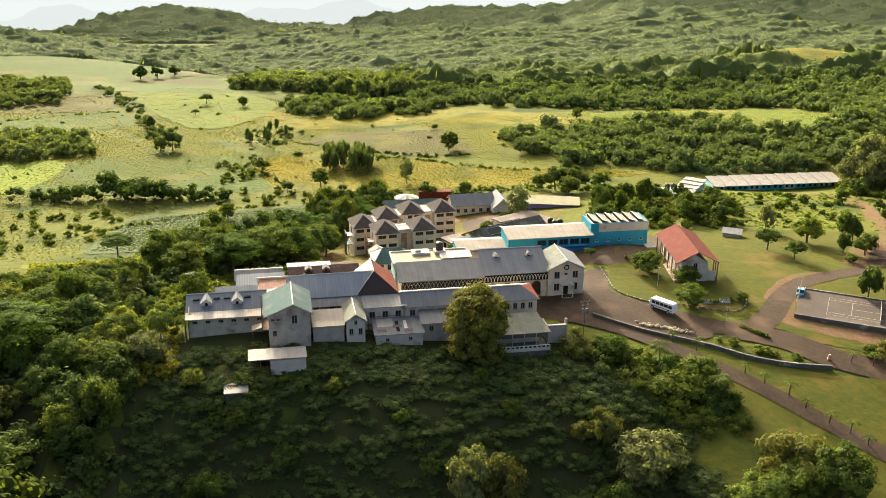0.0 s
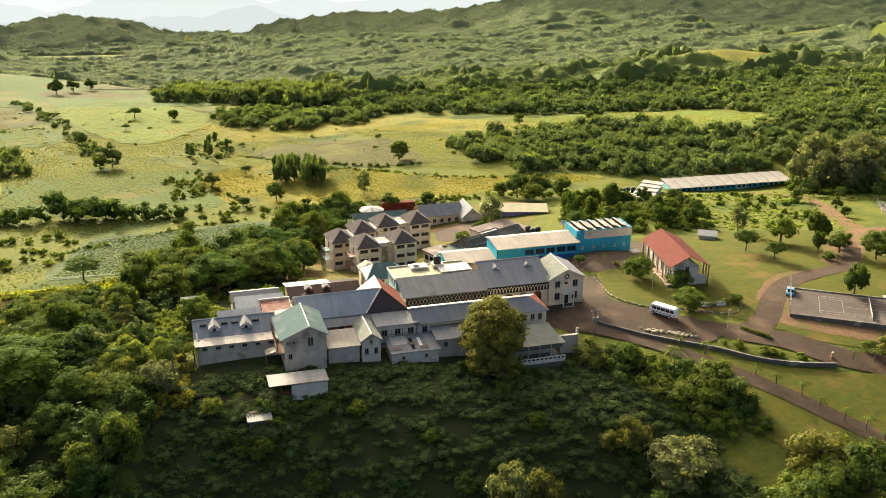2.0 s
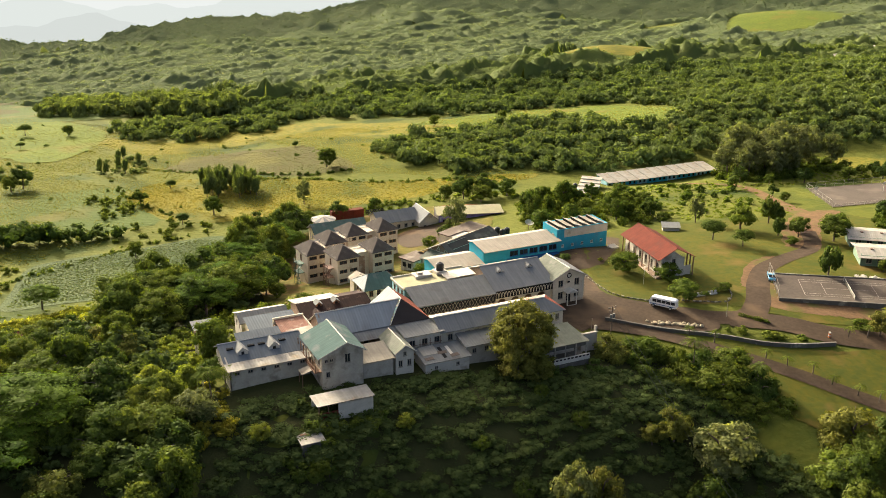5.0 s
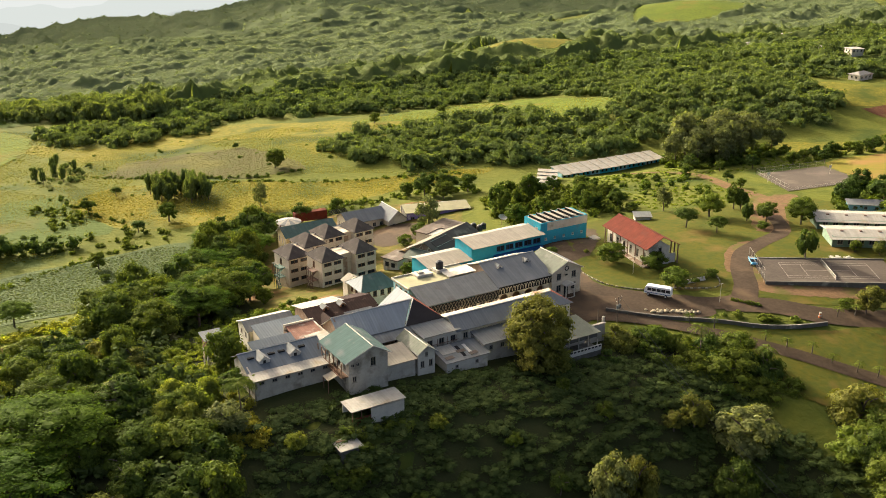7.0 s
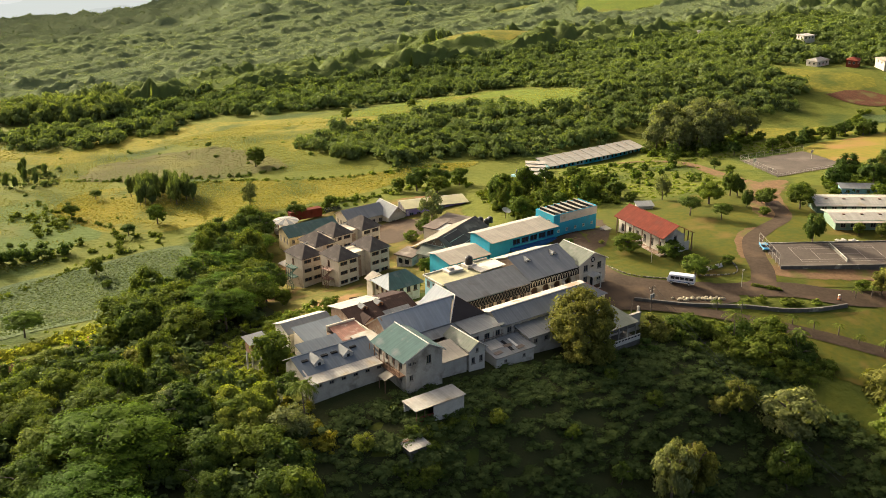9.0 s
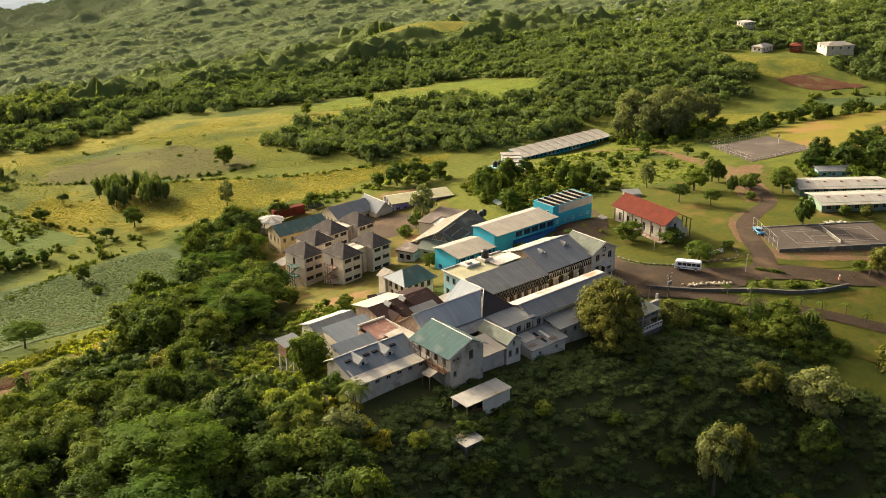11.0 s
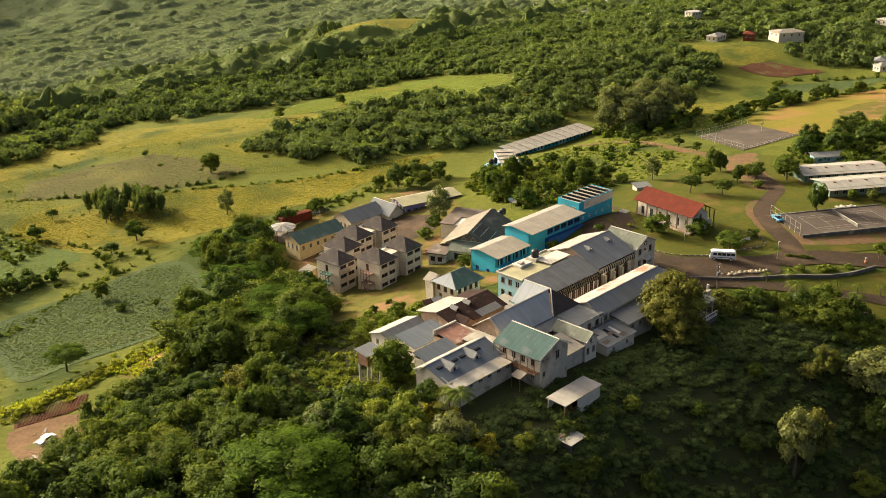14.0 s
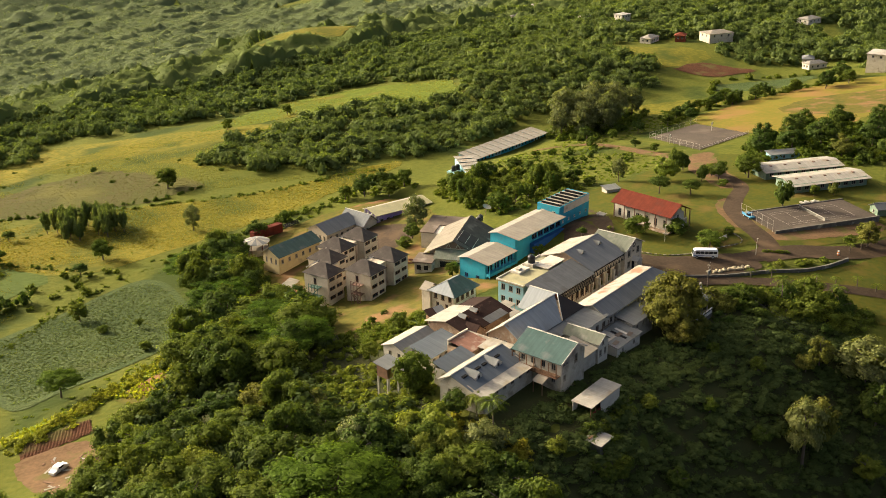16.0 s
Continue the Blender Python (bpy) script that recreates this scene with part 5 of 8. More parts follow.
def blue_ranges():
    h = thing("blue_classrooms", at(66.2, 58.6, -3.0), "two-storey turquoise classroom block with tan metal roof", "school building")
    walls(h, 23.5, 9.0, -3.0, 6.2, "blue", gables=("left", "right"), ridge_x=9 - 6.2, ridge_z=7.1, frame_mat="deepblue",
          holes={"front": [(5, 2.6, 3.6, 5.2, 9.5, 22), (4, 1.2, 0.4, 2.0, 9.5, 22)]})
    part("gallery_band", box(7.2, 23.4, -1.5, -0.02, 0.0, 2.9), "deepblue", h, "dark blue walkway parapet")
    # The whiter back slope paints the sun on it.
    gable_roof(h, -0.5, 24.0, -1.6, 9.5, 6.5, 7.3, "x", ("tan", "whitezinc"), ridge=6.2, cap=None)
    h = thing("blue_classrooms", at(52.6, 59.0, -6.2), "lower turquoise classroom block with tan metal roof", "school building")
    walls(h, 13.4, 9.2, -2.0, 6.2, "blue", gables=("left",), ridge_x=9.2 - 6.0, ridge_z=7.1, frame_mat="deepblue",
          holes={"front": [(4, 2.2, 3.5, 5.4, 2, 11.5), (4, 2.2, 0.4, 2.2, 2, 11.5)], "left": [(2, 1.2, 1, 2.2, 2.4, 6.4)]})
    # Sunlight on the back slope put into whiter zinc.
    gable_roof(h, -0.6, 13.5, -1.4, 9.7, 6.4, 7.3, "x", ("tan", "whitezinc"), ridge=6.0, cap=None)
    for i in range(5):
        part("post", box(0.2 + i * 3.2, 0.4 + i * 3.2, -1.3, -1.1, -2, 6.0), "blue", h)
    part("gallery", box(0, 13.4, -1.35, -0.02, 2.6, 3.4), "blue", h)
    h = thing("blue_block", at(89.8, 59.2, -0.6), "turquoise flat-roofed block with rows of tilted skylights", "school building")
    walls(h, 16.8, 8.0, -2.5, 6.6, "blue", frame_mat="white", holes={"front": [(2, 1.6, 4.3, 5.9, 6.5, 12), (5, 0.8, 1.2, 2.0, 2, 15)], "left": [(2, 1.2, 3.5, 5, 2, 6)]})
    part("upper_band", box(2.4, 16.9, -0.06, -0.01, 4.1, 6.5), "cream", h)
    part("flat_roof", box(0.3, 16.5, 0.3, 7.7, 6.3, 6.5), "tan", h)
    for i in range(6):
        sk = part("skylight", slab([(1.0 + i * 2.6, 0.6, 7.3), (2.7 + i * 2.6, 0.6, 6.8), (2.7 + i * 2.6, 7.4, 6.8), (1.0 + i * 2.6, 7.4, 7.3)], 0.1), "whitezinc", h)
        part("skylight_side", box(1.05 + i * 2.6, 1.2 + i * 2.6, 0.7, 7.3, 6.5, 7.18), "dark", sk)


def dorm_block(u, v, z, zr, rows, stair=None):
    """One dormitory tower, its roof's peak over u, v."""
    w, d, ze = 6.8, 8.8, 8.5
    m = at(u, v, z, 5.5) @ Matrix.Translation((-w / 2, -d / 2, 0))
    h = thing("dormitory_tower", m, "cream three-storey dormitory tower with dark pyramid roof", "dormitory", "dormitory towers")
    side = [(2, 2.4, ze - 1.7 - 2.75 * k, ze - 0.6 - 2.75 * k, 1.8, w - 1.8) for k in range(rows)]
    walls(h, w, d, -3, ze, "cream", holes={"front": side, "left": [(1, 1.0, 5.4, 7.4, d * 0.45, d * 0.45)], "back": side}, frame_mat="wood", sill=False)
    hip_roof(h, -0.5, w + 0.5, -0.5, d + 0.5, ze - 0.05, zr - z, "shingle", axis="y")
    if stair:
        fire_stair(h, stair, d, 0)
    return h


def fire_stair(h, mat, d, z0):
    """An iron escape stair on the left side wall."""
    y = d * 0.45
    s = part("fire_stair", box(-2.1, -0.1, y - 1.7, y + 1.7, z0 + 5.2, z0 + 5.35), mat, h, "rusty iron escape stair")
    part("landing", box(-2.1, -0.1, y - 1.7, y + 1.7, z0 + 2.4, z0 + 2.55), mat, s)
    bm = bmesh.new()
    for a, b in (((-1.7, y - 1.5, z0 - 1), (-1.7, y + 1.5, z0 + 2.5)), ((-0.8, y + 1.5, z0 + 2.5), (-0.8, y - 1.5, z0 + 5.3))):
        for dx in (-0.4, 0.4):
            rod(bm, (a[0] + dx, a[1], a[2]), (b[0] + dx, b[1], b[2]), 0.08)
        for k in range(9):
            p = Vector(a).lerp(Vector(b), (k + 0.5) / 9)
            add_box(bm, p.x - 0.42, p.x + 0.42, p.y - 0.12, p.y + 0.12, p.z - 0.03, p.z + 0.03)
    for k in range(4):
        rod(bm, (-2.05, y - 1.65 + k * 1.1, z0 - 2), (-2.05, y - 1.65 + k * 1.1, z0 + 6.3), 0.09)
    for z in (3.4, 6.2):
        rod(bm, (-2.05, y - 1.7, z0 + z), (-2.05, y + 1.7, z0 + z), 0.08)
    part("frame", bm, mat, s)


def dormitories():
    for k, (u, v) in enumerate(((35.6, 88.9), (46.9, 90.3))):
        dorm_block(u, v, -11.3, 0.0, 3, "iron" if k == 0 else None)
    for k, (u, v) in enumerate(((30.3, 100.5), (38.3, 107.1), (46.7, 111.3), (57.0, 111.6))):
        dorm_block(u, v, -13.2, -1.9, 3, "greeniron" if k == 0 else None)
    for u, v, z, w, d in ((41.2, 90.6, -11.3, 5.4, 5.0), (34.6, 104.4, -13.2, 5.5, 6), (42.6, 109.6, -13.2, 5.0, 6), (51.8, 112.2, -13.2, 5.5, 6)):
        h = thing("dormitory_stairwell", at(u, v, z, 5.5), "cream stair block joining two dormitory towers", "stairwell", "dormitory stairwells")
        part("shaft", box(-w / 2, w / 2, -d / 2, d / 2, -3, 8.2, 0.04), "cream", h)
        part("grille", box(-0.9, 0.9, -d / 2 - 0.06, -d / 2 - 0.01, -1.0, 7.0), "brickwall", h)
        g = part("gutter", strip((-w / 2 - 2.5, d / 2 - 0.5, 8.6), (w / 2 + 2.5, d / 2 - 0.5, 8.6), 0.22), "white", h)


def back_campus():
    h = thing("hip_house", at(28.8, 51.2, -3.2), "old house with teal and grey hipped roof", "house")
    walls(h, 9.0, 7.5, -3.0, 4.5, "cream", holes={"front": [(4, 1.1, 2.3, 3.8, 1.4, 7.6)], "left": [(3, 1.1, 2.3, 3.8, 1.4, 6.1), (2, 0.9, 0.2, 1.4, 2, 5)]}, frame_mat="wood")
    hip_roof(h, -0.9, 9.9, -0.9, 8.4, 4.3, 7.1, ["tealzinc", "tealzinc", "zinc", "skyzinc"], cut=2.9, cap="zinc")
    n = part("annex", box(-0.6, 3.4, 7.6, 10.4, -3, 4.2), "cream", h)
    for s in (-1, 1):
        part("annex_roof", slab([(1.4, 7.7, 5.6), (1.4, 10.8, 5.6), (1.4 + s * 2.5, 10.8, 4.1), (1.4 + s * 2.5, 7.7, 4.1)][::s], 0.12), "tan", n)
    h = thing("brown_hall", at(66.4, 72.2, -8.6, 24), "large brown-roofed hall with trussed gable and low wings", "hall")
    walls(h, 21.0, 15.0, -3.4, 3.6, "cream", gables=("left", "right"), ridge_x=7.5, ridge_z=7.6, holes={"front": [(7, 1.6, 1.2, 2.6, 2, 19)]})
    # One slope dark shingle, the sunward one painted lighter for the sun.
    gable_roof(h, -1.2, 21.6, -1.8, 16.8, 3.2, 8.0, "x", ("shingle", "sunlit_dun"), cap=None)
    sk = roof_sheet(h, [(1.0, 2.0, 5.32), (9.0, 2.0, 5.32), (9.0, 6.6, 7.7), (1.0, 6.6, 7.7)], "blackroof", 0.08)
    sk.name = "roof_panel"
    for y in (2.0, 4.3, 6.6):
        part("panel_rail", strip((1.0, y, 5.36 + (y - 2.0) * 0.516), (9.0, y, 5.36 + (y - 2.0) * 0.516), 0.07), "concrete", h)
    gw = part("gable_panel", wall_bm(10, 5.15, 5.35, 0.1, [], (5, 7.5)), "iron", h, "red-brown boarded gable with pale trusses")
    gw.matrix_local = Matrix.Translation((-0.3, 12.5, 0)) @ Matrix.Rotation(-math.pi / 2, 4, "Z")
    for k in range(6):
        x = 1.2 + k * 1.52
        part("truss_bar", strip((x, -0.06, 5.3), (x + (0.76 if k % 2 else -0.76), -0.06, 5.35 + 2.0 * (1 - abs(x - 5) / 5)), 0.06), "plaster", gw)
    part("truss_bar", strip((0.1, -0.06, 5.25), (9.9, -0.06, 5.25), 0.08), "plaster", gw)
    roof_sheet(h, [(-4.8, 0.6, 3.5), (-0.35, 0.6, 5.1), (-0.35, 12.6, 5.1), (-4.8, 12.6, 3.5)], "olivezinc")
    part("wing", box(-4.2, -0.1, 1.2, 12.2, -3.4, 3.3), "cream", h)
    # Dark sheet on the wing wall stands in for the shaded veranda.
    part("veranda_shade", box(-4.3, -4.22, 1.6, 10.6, 0.2, 2.6), "dark", h)
    part("corner_wing", box(-7.2, -0.4, 12.3, 17.6, -3.4, 2.9), "plaster", h)
    part("corner_roof", box(-7.8, -0.1, 12.0, 18.2, 2.9, 3.25), "brownroof", h)
    for y in (13.4, 15.6):
        part("corner_window", box(-7.26, -7.2, y, y + 1.3, 0.6, 2.0), "dark", h)
    part("flat_wing", box(15.0, 30.0, 8.5, 22.0, -3.4, 3.6), "plaster", h)
    part("flat_wing_roof", box(14.6, 30.4, 17.7, 22.4, 3.6, 3.9), "brownroof", h)
    part("flat_wing_roof", box(21.8, 30.4, 8.1, 17.65, 3.6, 3.9), "brownroof", h)
    st = thing("brick_steps", at(62.0, 91.0, -12.4, 24), "red-brown brick steps climbing the bank", "steps")
    for k in range(7):
        part("step", box(-1.2, 1.2, k * 0.45, 4.2, k * 0.24 - 1.0, k * 0.24, 0.02), "pinktile", st)
    for x in (-1.5, 1.25):
        part("cheek_wall", box(x, x + 0.25, 0.2, 4.2, -1.0, 2.4), "pinktile", st)
    dsh = thing("satellite_dish", at(101.5, 95.8, -6.2), "large white satellite dish on a roof", "satellite dish")
    bm = bmesh.new()
    rings = [[bm.verts.new((r * math.cos(2 * math.pi * k / 18), r * math.sin(2 * math.pi * k / 18) * 0.94 - 0.25 * r * r, 0.24 * r * r + 0.34 * r * math.sin(2 * math.pi * k / 18) + 1.2)) for k in range(18)] for r in (0.12, 0.6, 1.1, 1.5)]
    for a, b in zip(rings, rings[1:]):
        for k in range(18):
            bm.faces.new((a[k], a[(k + 1) % 18], b[(k + 1) % 18], b[k]))
    bm.faces.new(rings[0][::-1])
    part("reflector", bm, "white", dsh)
    part("mast", rod(bmesh.new(), (0, 0, -3.5), (0, 0, 1.2), 0.09), "iron", dsh)
    for i, (u, v) in enumerate(((88.2, 88.6), (90.2, 89.4), (87.6, 91.0))):
        tank(thing("water_tank", at(u, v, -4.7), "black plastic water tank on a brown roof", "water tank", "roof tanks"), 0.9, 1.9)
    h = thing("purple_house", pose(24.4, 342.6, -15.6, 0, 0, -5), "hall with beige metal roof and purple mural end wall", "hall")
    walls(h, 22, 8.0, -4.0, 4.9, "purple", gables=("left", "right"), ridge_x=8 - 5, ridge_z=5.8, holes={"front": [(8, 1.4, 1.4, 3.0, 2, 20)], "left": [(2, 1.2, 2.6, 4.0, 2.2, 5.8)]})
    # Pale back slope: the sunlit strip is painted in.
    gable_roof(h, -0.8, 22.8, -1.2, 8.6, 4.9, 5.9, "x", ("yellowroof", "palezinc"), ridge=5.4, cap=None)
    for y in (0.4, 2.8, 5.2, 7.6):
        part("end_pillar", box(-0.5, -0.04, y - 0.2, y + 0.2, -4.0, 4.9), "white", h)
    h = thing("grey_roofed_house", at(65.5, 135.0, -16.2), "cream house with blue-grey gabled metal roof", "house")
    walls(h, 14.5, 9.0, -2.0, 4.0, "cream", gables=("left",), ridge_x=4.5, ridge_z=6.4, holes={"left": [(4, 0.9, 1.0, 2.8, 1.6, 7.6)], "front": [(5, 1.2, 1.2, 2.6, 1.8, 12.5)]})
    # Back slope whitened to paint the sunlight.
    gable_roof(h, -0.6, 15, -0.8, 9.8, 3.8, 6.6, "x", ("bluezinc", "whitezinc"), cap=None)
    walls2 = thing("grey_roofed_wing", at(79.0, 131.0, -16.4), "front wing with steep white-edged gable", "house")
    walls(walls2, 6.5, 11.0, -2.0, 4.0, "cream", gables=("front", "back"), ridge_z=6.8, holes={"front": [(2, 1.1, 1.0, 2.6, 1.8, 4.7)]})
    gable_roof(walls2, -0.6, 7.1, -0.6, 11.4, 3.7, 7.1, "y", ("bluezinc", "zinc"))
    h = thing("green_roofed_house", at(42.0, 133.0, -16.4), "cream hut with long dull green roof", "house")
    walls(h, 18.0, 7.5, -2.0, 4.2, "yellowwall", gables=("left", "right"), ridge_x=7.5 - 4.2, ridge_z=6.3, holes={"left": [(3, 0.8, 1.2, 3.0, 1.6, 6)], "front": [(6, 1.0, 1.4, 2.8, 1.5, 16.5)]})
    # Whiter back slope, sunlight in the colour.
    gable_roof(h, -0.6, 18.6, -0.8, 8.2, 4.0, 6.5, "x", ("tealzinc", "whitezinc"), ridge=4.2, cap=None)
    c = thing("shipping_container", at(57.9, 163.2, -18.4, -5), "faded red shipping container", "container")
    part("body", box(0, 12.2, 0, 2.6, -0.6, 2.6, 0.06), "redroof", c)
    for i in range(30):
        part("rib", box(0.3 + i * 0.4, 0.5 + i * 0.4, -0.05, -0.01, -0.4, 2.4), "redroof", c)
    random.seed(5)
    for i in range(14):
        t = thing("tyre", at(71.5 + (i % 7) * 1.0, 162.0 + 0.9 * (i // 7), -18.0 + 0.3 * (i // 7)), "old black tyre stacked by the container", "tyre", "stacked tyres")
        bm = bmesh.new()
        n = 12
        prof = ((0.32, -0.12), (0.5, -0.12), (0.55, 0), (0.5, 0.12), (0.32, 0.12))
        rg = [[bm.verts.new((r * math.cos(2 * math.pi * k / n), z, 0.55 + r * math.sin(2 * math.pi * k / n))) for k in range(n)] for r, z in prof]
        for a in range(5):
            for k in range(n):
                bm.faces.new((rg[a][k], rg[a][(k + 1) % n], rg[(a + 1) % 5][(k + 1) % n], rg[(a + 1) % 5][k]))
        part("tread", bm, "tyre", t)
    g = thing("gazebo", at(52.1, 155.5, -17.9), "round gazebo with white segmented roof", "gazebo")
    for i in range(14):
        a, b = 2 * math.pi * i / 14, 2 * math.pi * (i + 1) / 14
        part("roof_segment", slab([(4.6 * math.cos(a), 4.6 * math.sin(a), 2.7), (4.6 * math.cos(b), 4.6 * math.sin(b), 2.7), (0.02 * math.cos(b), 0.02 * math.sin(b), 3.7)], 0.07), "whitezinc" if i % 2 else "zinc", g)
        if i % 2 == 0:
            part("post", rod(bmesh.new(), (4.1 * math.cos(a), 4.1 * math.sin(a), -1.5), (4.1 * math.cos(a), 4.1 * math.sin(a), 2.75), 0.1), "redroof", g)
    part("low_wall", rod(bmesh.new(), (0, 0, -1.5), (0, 0, 0.7), 4.0, 4.0, 14), "tan", g)


def church():
    h = thing("chapel", pose(60.9, 246.1, 0.2, 0, 0, 3.5), "white chapel with long red sheet-metal roof and porch posts", "chapel")
    walls(h, 6.8, 20.5, -1.5, 4.6, "plaster", gables=("front", "back"), ridge_x=3.2, ridge_z=7.1, holes={"front": [(1, 1.1, 3.0, 5.0, 3.6, 3.6), (1, 1.1, 0.3, 2.3, 3.6, 3.6)], "left": [(6, 1.2, 0.8, 3.2, 2, 18.5)]})
    gable_roof(h, -1.6, 9.6, -1.0, 21.0, 5.0, 7.9, "y", ("redroof", "redroof"), ridge=3.8, cap="rustred")
    for i in range(6):
        part("porch_post", box(-1.35, -1.1, 0.6 + i * 3.8, 0.85 + i * 3.8, -1.5, 4.9), "iron", h)
    for i in range(3):
        part("porch_post", box(9.1, 9.35, -0.6 + i * 1.6, -0.35 + i * 1.6, -1.5, 4.9), "iron", h)
    part("porch_floor", box(-1.7, -0.02, -0.4, 20.6, -1.5, 0.1), "brickwall", h)
    part("side_porch_wall", box(7.0, 9.2, 0.4, 0.7, -1.5, 2.2), "plaster", h)


stone_house()
long_house()
small_house()
lean_tos()
court_clutter()
hall()
back_blocks()
main_range()
flat_block()
clock_house()
front_range()
sheds()
blue_ranges()
dormitories()
back_campus()
church()

# ---- plants ----


def leaf_cloud(seed, clumps, leaves, leaf, shape=(1.0, 1.0, 0.8), clump_r=0.36, core=True, droop=0.0, flat=False, spread=0.5, squash=0.75):
    """Vertices and faces of a crown of unit radius: clumps of small leaf quads round an uneven outline."""
    g = np.random.default_rng(seed)
    V, F, n = [], [], 0
    d = g.normal(size=(clumps, 3))
    d /= np.linalg.norm(d, axis=1)[:, None]
    if flat:
        d[:, 2] = np.abs(d[:, 2]) * 1.1 - 0.35
    else:
        z = g.uniform(-0.85, 1.0, clumps)
        d[:, :2] *= (np.sqrt(1 - z * z) / np.linalg.norm(d[:, :2], axis=1))[:, None]
        d[:, 2] = z
    c = d * np.where(g.random((clumps, 1)) < 0.78, 0.56 + 0.2 * g.random((clumps, 1)), 0.3) * np.array(shape)
    r = clump_r * (0.6 + 0.75 * g.random(clumps))
    for i in range(clumps):
        e = g.normal(size=(leaves, 3))
        e /= np.linalg.norm(e, axis=1)[:, None]
        e[:, 2] = np.where(e[:, 2] < -0.3, -e[:, 2], e[:, 2])
        p = c[i] + e * r[i] * (0.56 + 0.54 * g.random((leaves, 1)) ** 0.7) * np.array((1, 1, squash))
        nrm = e + 0.6 * c[i] / (np.linalg.norm(c[i]) + 1e-6) + spread * g.normal(size=e.shape)
        nrm[:, 2] += 0.4 - droop
        nrm /= np.linalg.norm(nrm, axis=1)[:, None]
        a = np.cross(nrm, g.normal(size=e.shape))
        a /= np.linalg.norm(a, axis=1)[:, None] + 1e-9
        b = np.cross(nrm, a)
        s = leaf * (0.6 + 0.8 * g.random((leaves, 1)))
        q = np.stack([p - a * s, p - b * s * 0.55, p + a * s, p + b * s * 0.55], 1).reshape(-1, 3)
        V.append(q)
        F.append(np.arange(leaves * 4).reshape(-1, 4) + n)
        n += leaves * 4
        if core:
            t = (1 + 5 ** 0.5) / 2
            k = np.array([(-1, t, 0), (1, t, 0), (-1, -t, 0), (1, -t, 0), (0, -1, t), (0, 1, t), (0, -1, -t), (0, 1, -t), (t, 0, -1), (t, 0, 1), (-t, 0, -1), (-t, 0, 1)]) / 1.9
            V.append(c[i] + k * r[i] * 0.56 * (0.8 + 0.4 * g.random((12, 1))) * np.array((1, 1, min(1.0, squash * 1.2))))
            T = np.array([(0, 11, 5), (0, 5, 1), (0, 1, 7), (0, 7, 10), (0, 10, 11), (1, 5, 9), (5, 11, 4), (11, 10, 2), (10, 7, 6), (7, 1, 8), (3, 9, 4), (3, 4, 2), (3, 2, 6), (3, 6, 8), (3, 8, 9), (4, 9, 5), (2, 4, 11), (6, 2, 10), (8, 6, 7), (9, 8, 1)])
            F.append((T + n))
            n += 12
    return np.concatenate(V), [tuple(x) for f in F for x in f.tolist()]


def mesh_of(name, V, F, mat):
    me = bpy.data.meshes.new(name)
    me.from_pydata(V.tolist() if hasattr(V, "tolist") else V, [], F)
    me.materials.append(M[mat])
    return me


def trunk_mesh(name, seed, height, r, limbs, spread, mat="bark"):
    g = random.Random(seed)
    bm = bmesh.new()
    lean = Vector((g.uniform(-0.06, 0.06), g.uniform(-0.06, 0.06), 0)) * height
    fork = height * 0.45
    top = Vector((0, 0, fork)) + lean * 0.5
    rod(bm, (0, 0, -1.5), (0, 0, 0.3), r * 1.5, r, 7)
    rod(bm, (0, 0, 0.25), top, r, r * 0.75, 7)
    for i in range(limbs):
        a = 2 * math.pi * (i + g.random() * 0.6) / limbs
        e = Vector((math.cos(a) * spread * g.uniform(0.3, 0.6), math.sin(a) * spread * g.uniform(0.3, 0.6), height * g.uniform(0.58, 0.8))) + lean
        mid = top.lerp(e, 0.5) + Vector((0, 0, height * 0.05))
        rod(bm, top, mid, r * 0.55, r * 0.35, 5)
        rod(bm, mid, e, r * 0.35, r * 0.1, 5)
    me = bpy.data.meshes.new(name)
    bm.to_mesh(me)
    bm.free()
    me.materials.append(M[mat])
    return me


KINDS, SIZES = {}, {}


def tree_kind(key, seed, height, rx, rz, clumps, leaves, leaf, mat, base=0.62, name="tree", clump_r=0.36, limbs=6, r=0.3, shape=(1, 1, 0.95), flat=False, spread=0.5, squash=0.75):
    V, F = leaf_cloud(seed, clumps, leaves, leaf / rx, shape, clump_r, flat=flat, core=key != "casuarina", spread=spread, squash=squash)
    V = V * np.array((rx, rx, rz)) + np.array((0, 0, height * base))
    SIZES[key] = (float(V[:, 2].max()), float(np.percentile(np.hypot(V[:, 0], V[:, 1]), 96)))
    KINDS[key] = (name, mesh_of("crown", V, F, mat), trunk_mesh("trunk", seed, height * 0.95, r, limbs, rx))


tree_kind("round", 11, 9.5, 4.6, 4.7, 44, 62, 0.24, "leaf_near", 0.47, clump_r=0.29)
tree_kind("broad", 12, 10.5, 6.0, 4.6, 60, 64, 0.25, "leaf_near", 0.47, clump_r=0.26)
tree_kind("tall", 13, 12.0, 4.2, 6.4, 46, 62, 0.24, "leaf_near", 0.47, clump_r=0.29)
tree_kind("lit", 14, 8.5, 4.4, 4.2, 40, 62, 0.23, "leaf_bright", 0.47, clump_r=0.29)
tree_kind("dark", 15, 11.0, 5.2, 5.4, 50, 64, 0.25, "leaf_dark", 0.47, clump_r=0.28)
tree_kind("olive", 16, 10.5, 5.0, 4.6, 52, 64, 0.26, "leaf_olive", 0.48, clump_r=0.27)
tree_kind("great", 26, 15.0, 7.6, 7.6, 110, 90, 0.26, "leaf_olive", 0.50, clump_r=0.22, r=0.5)
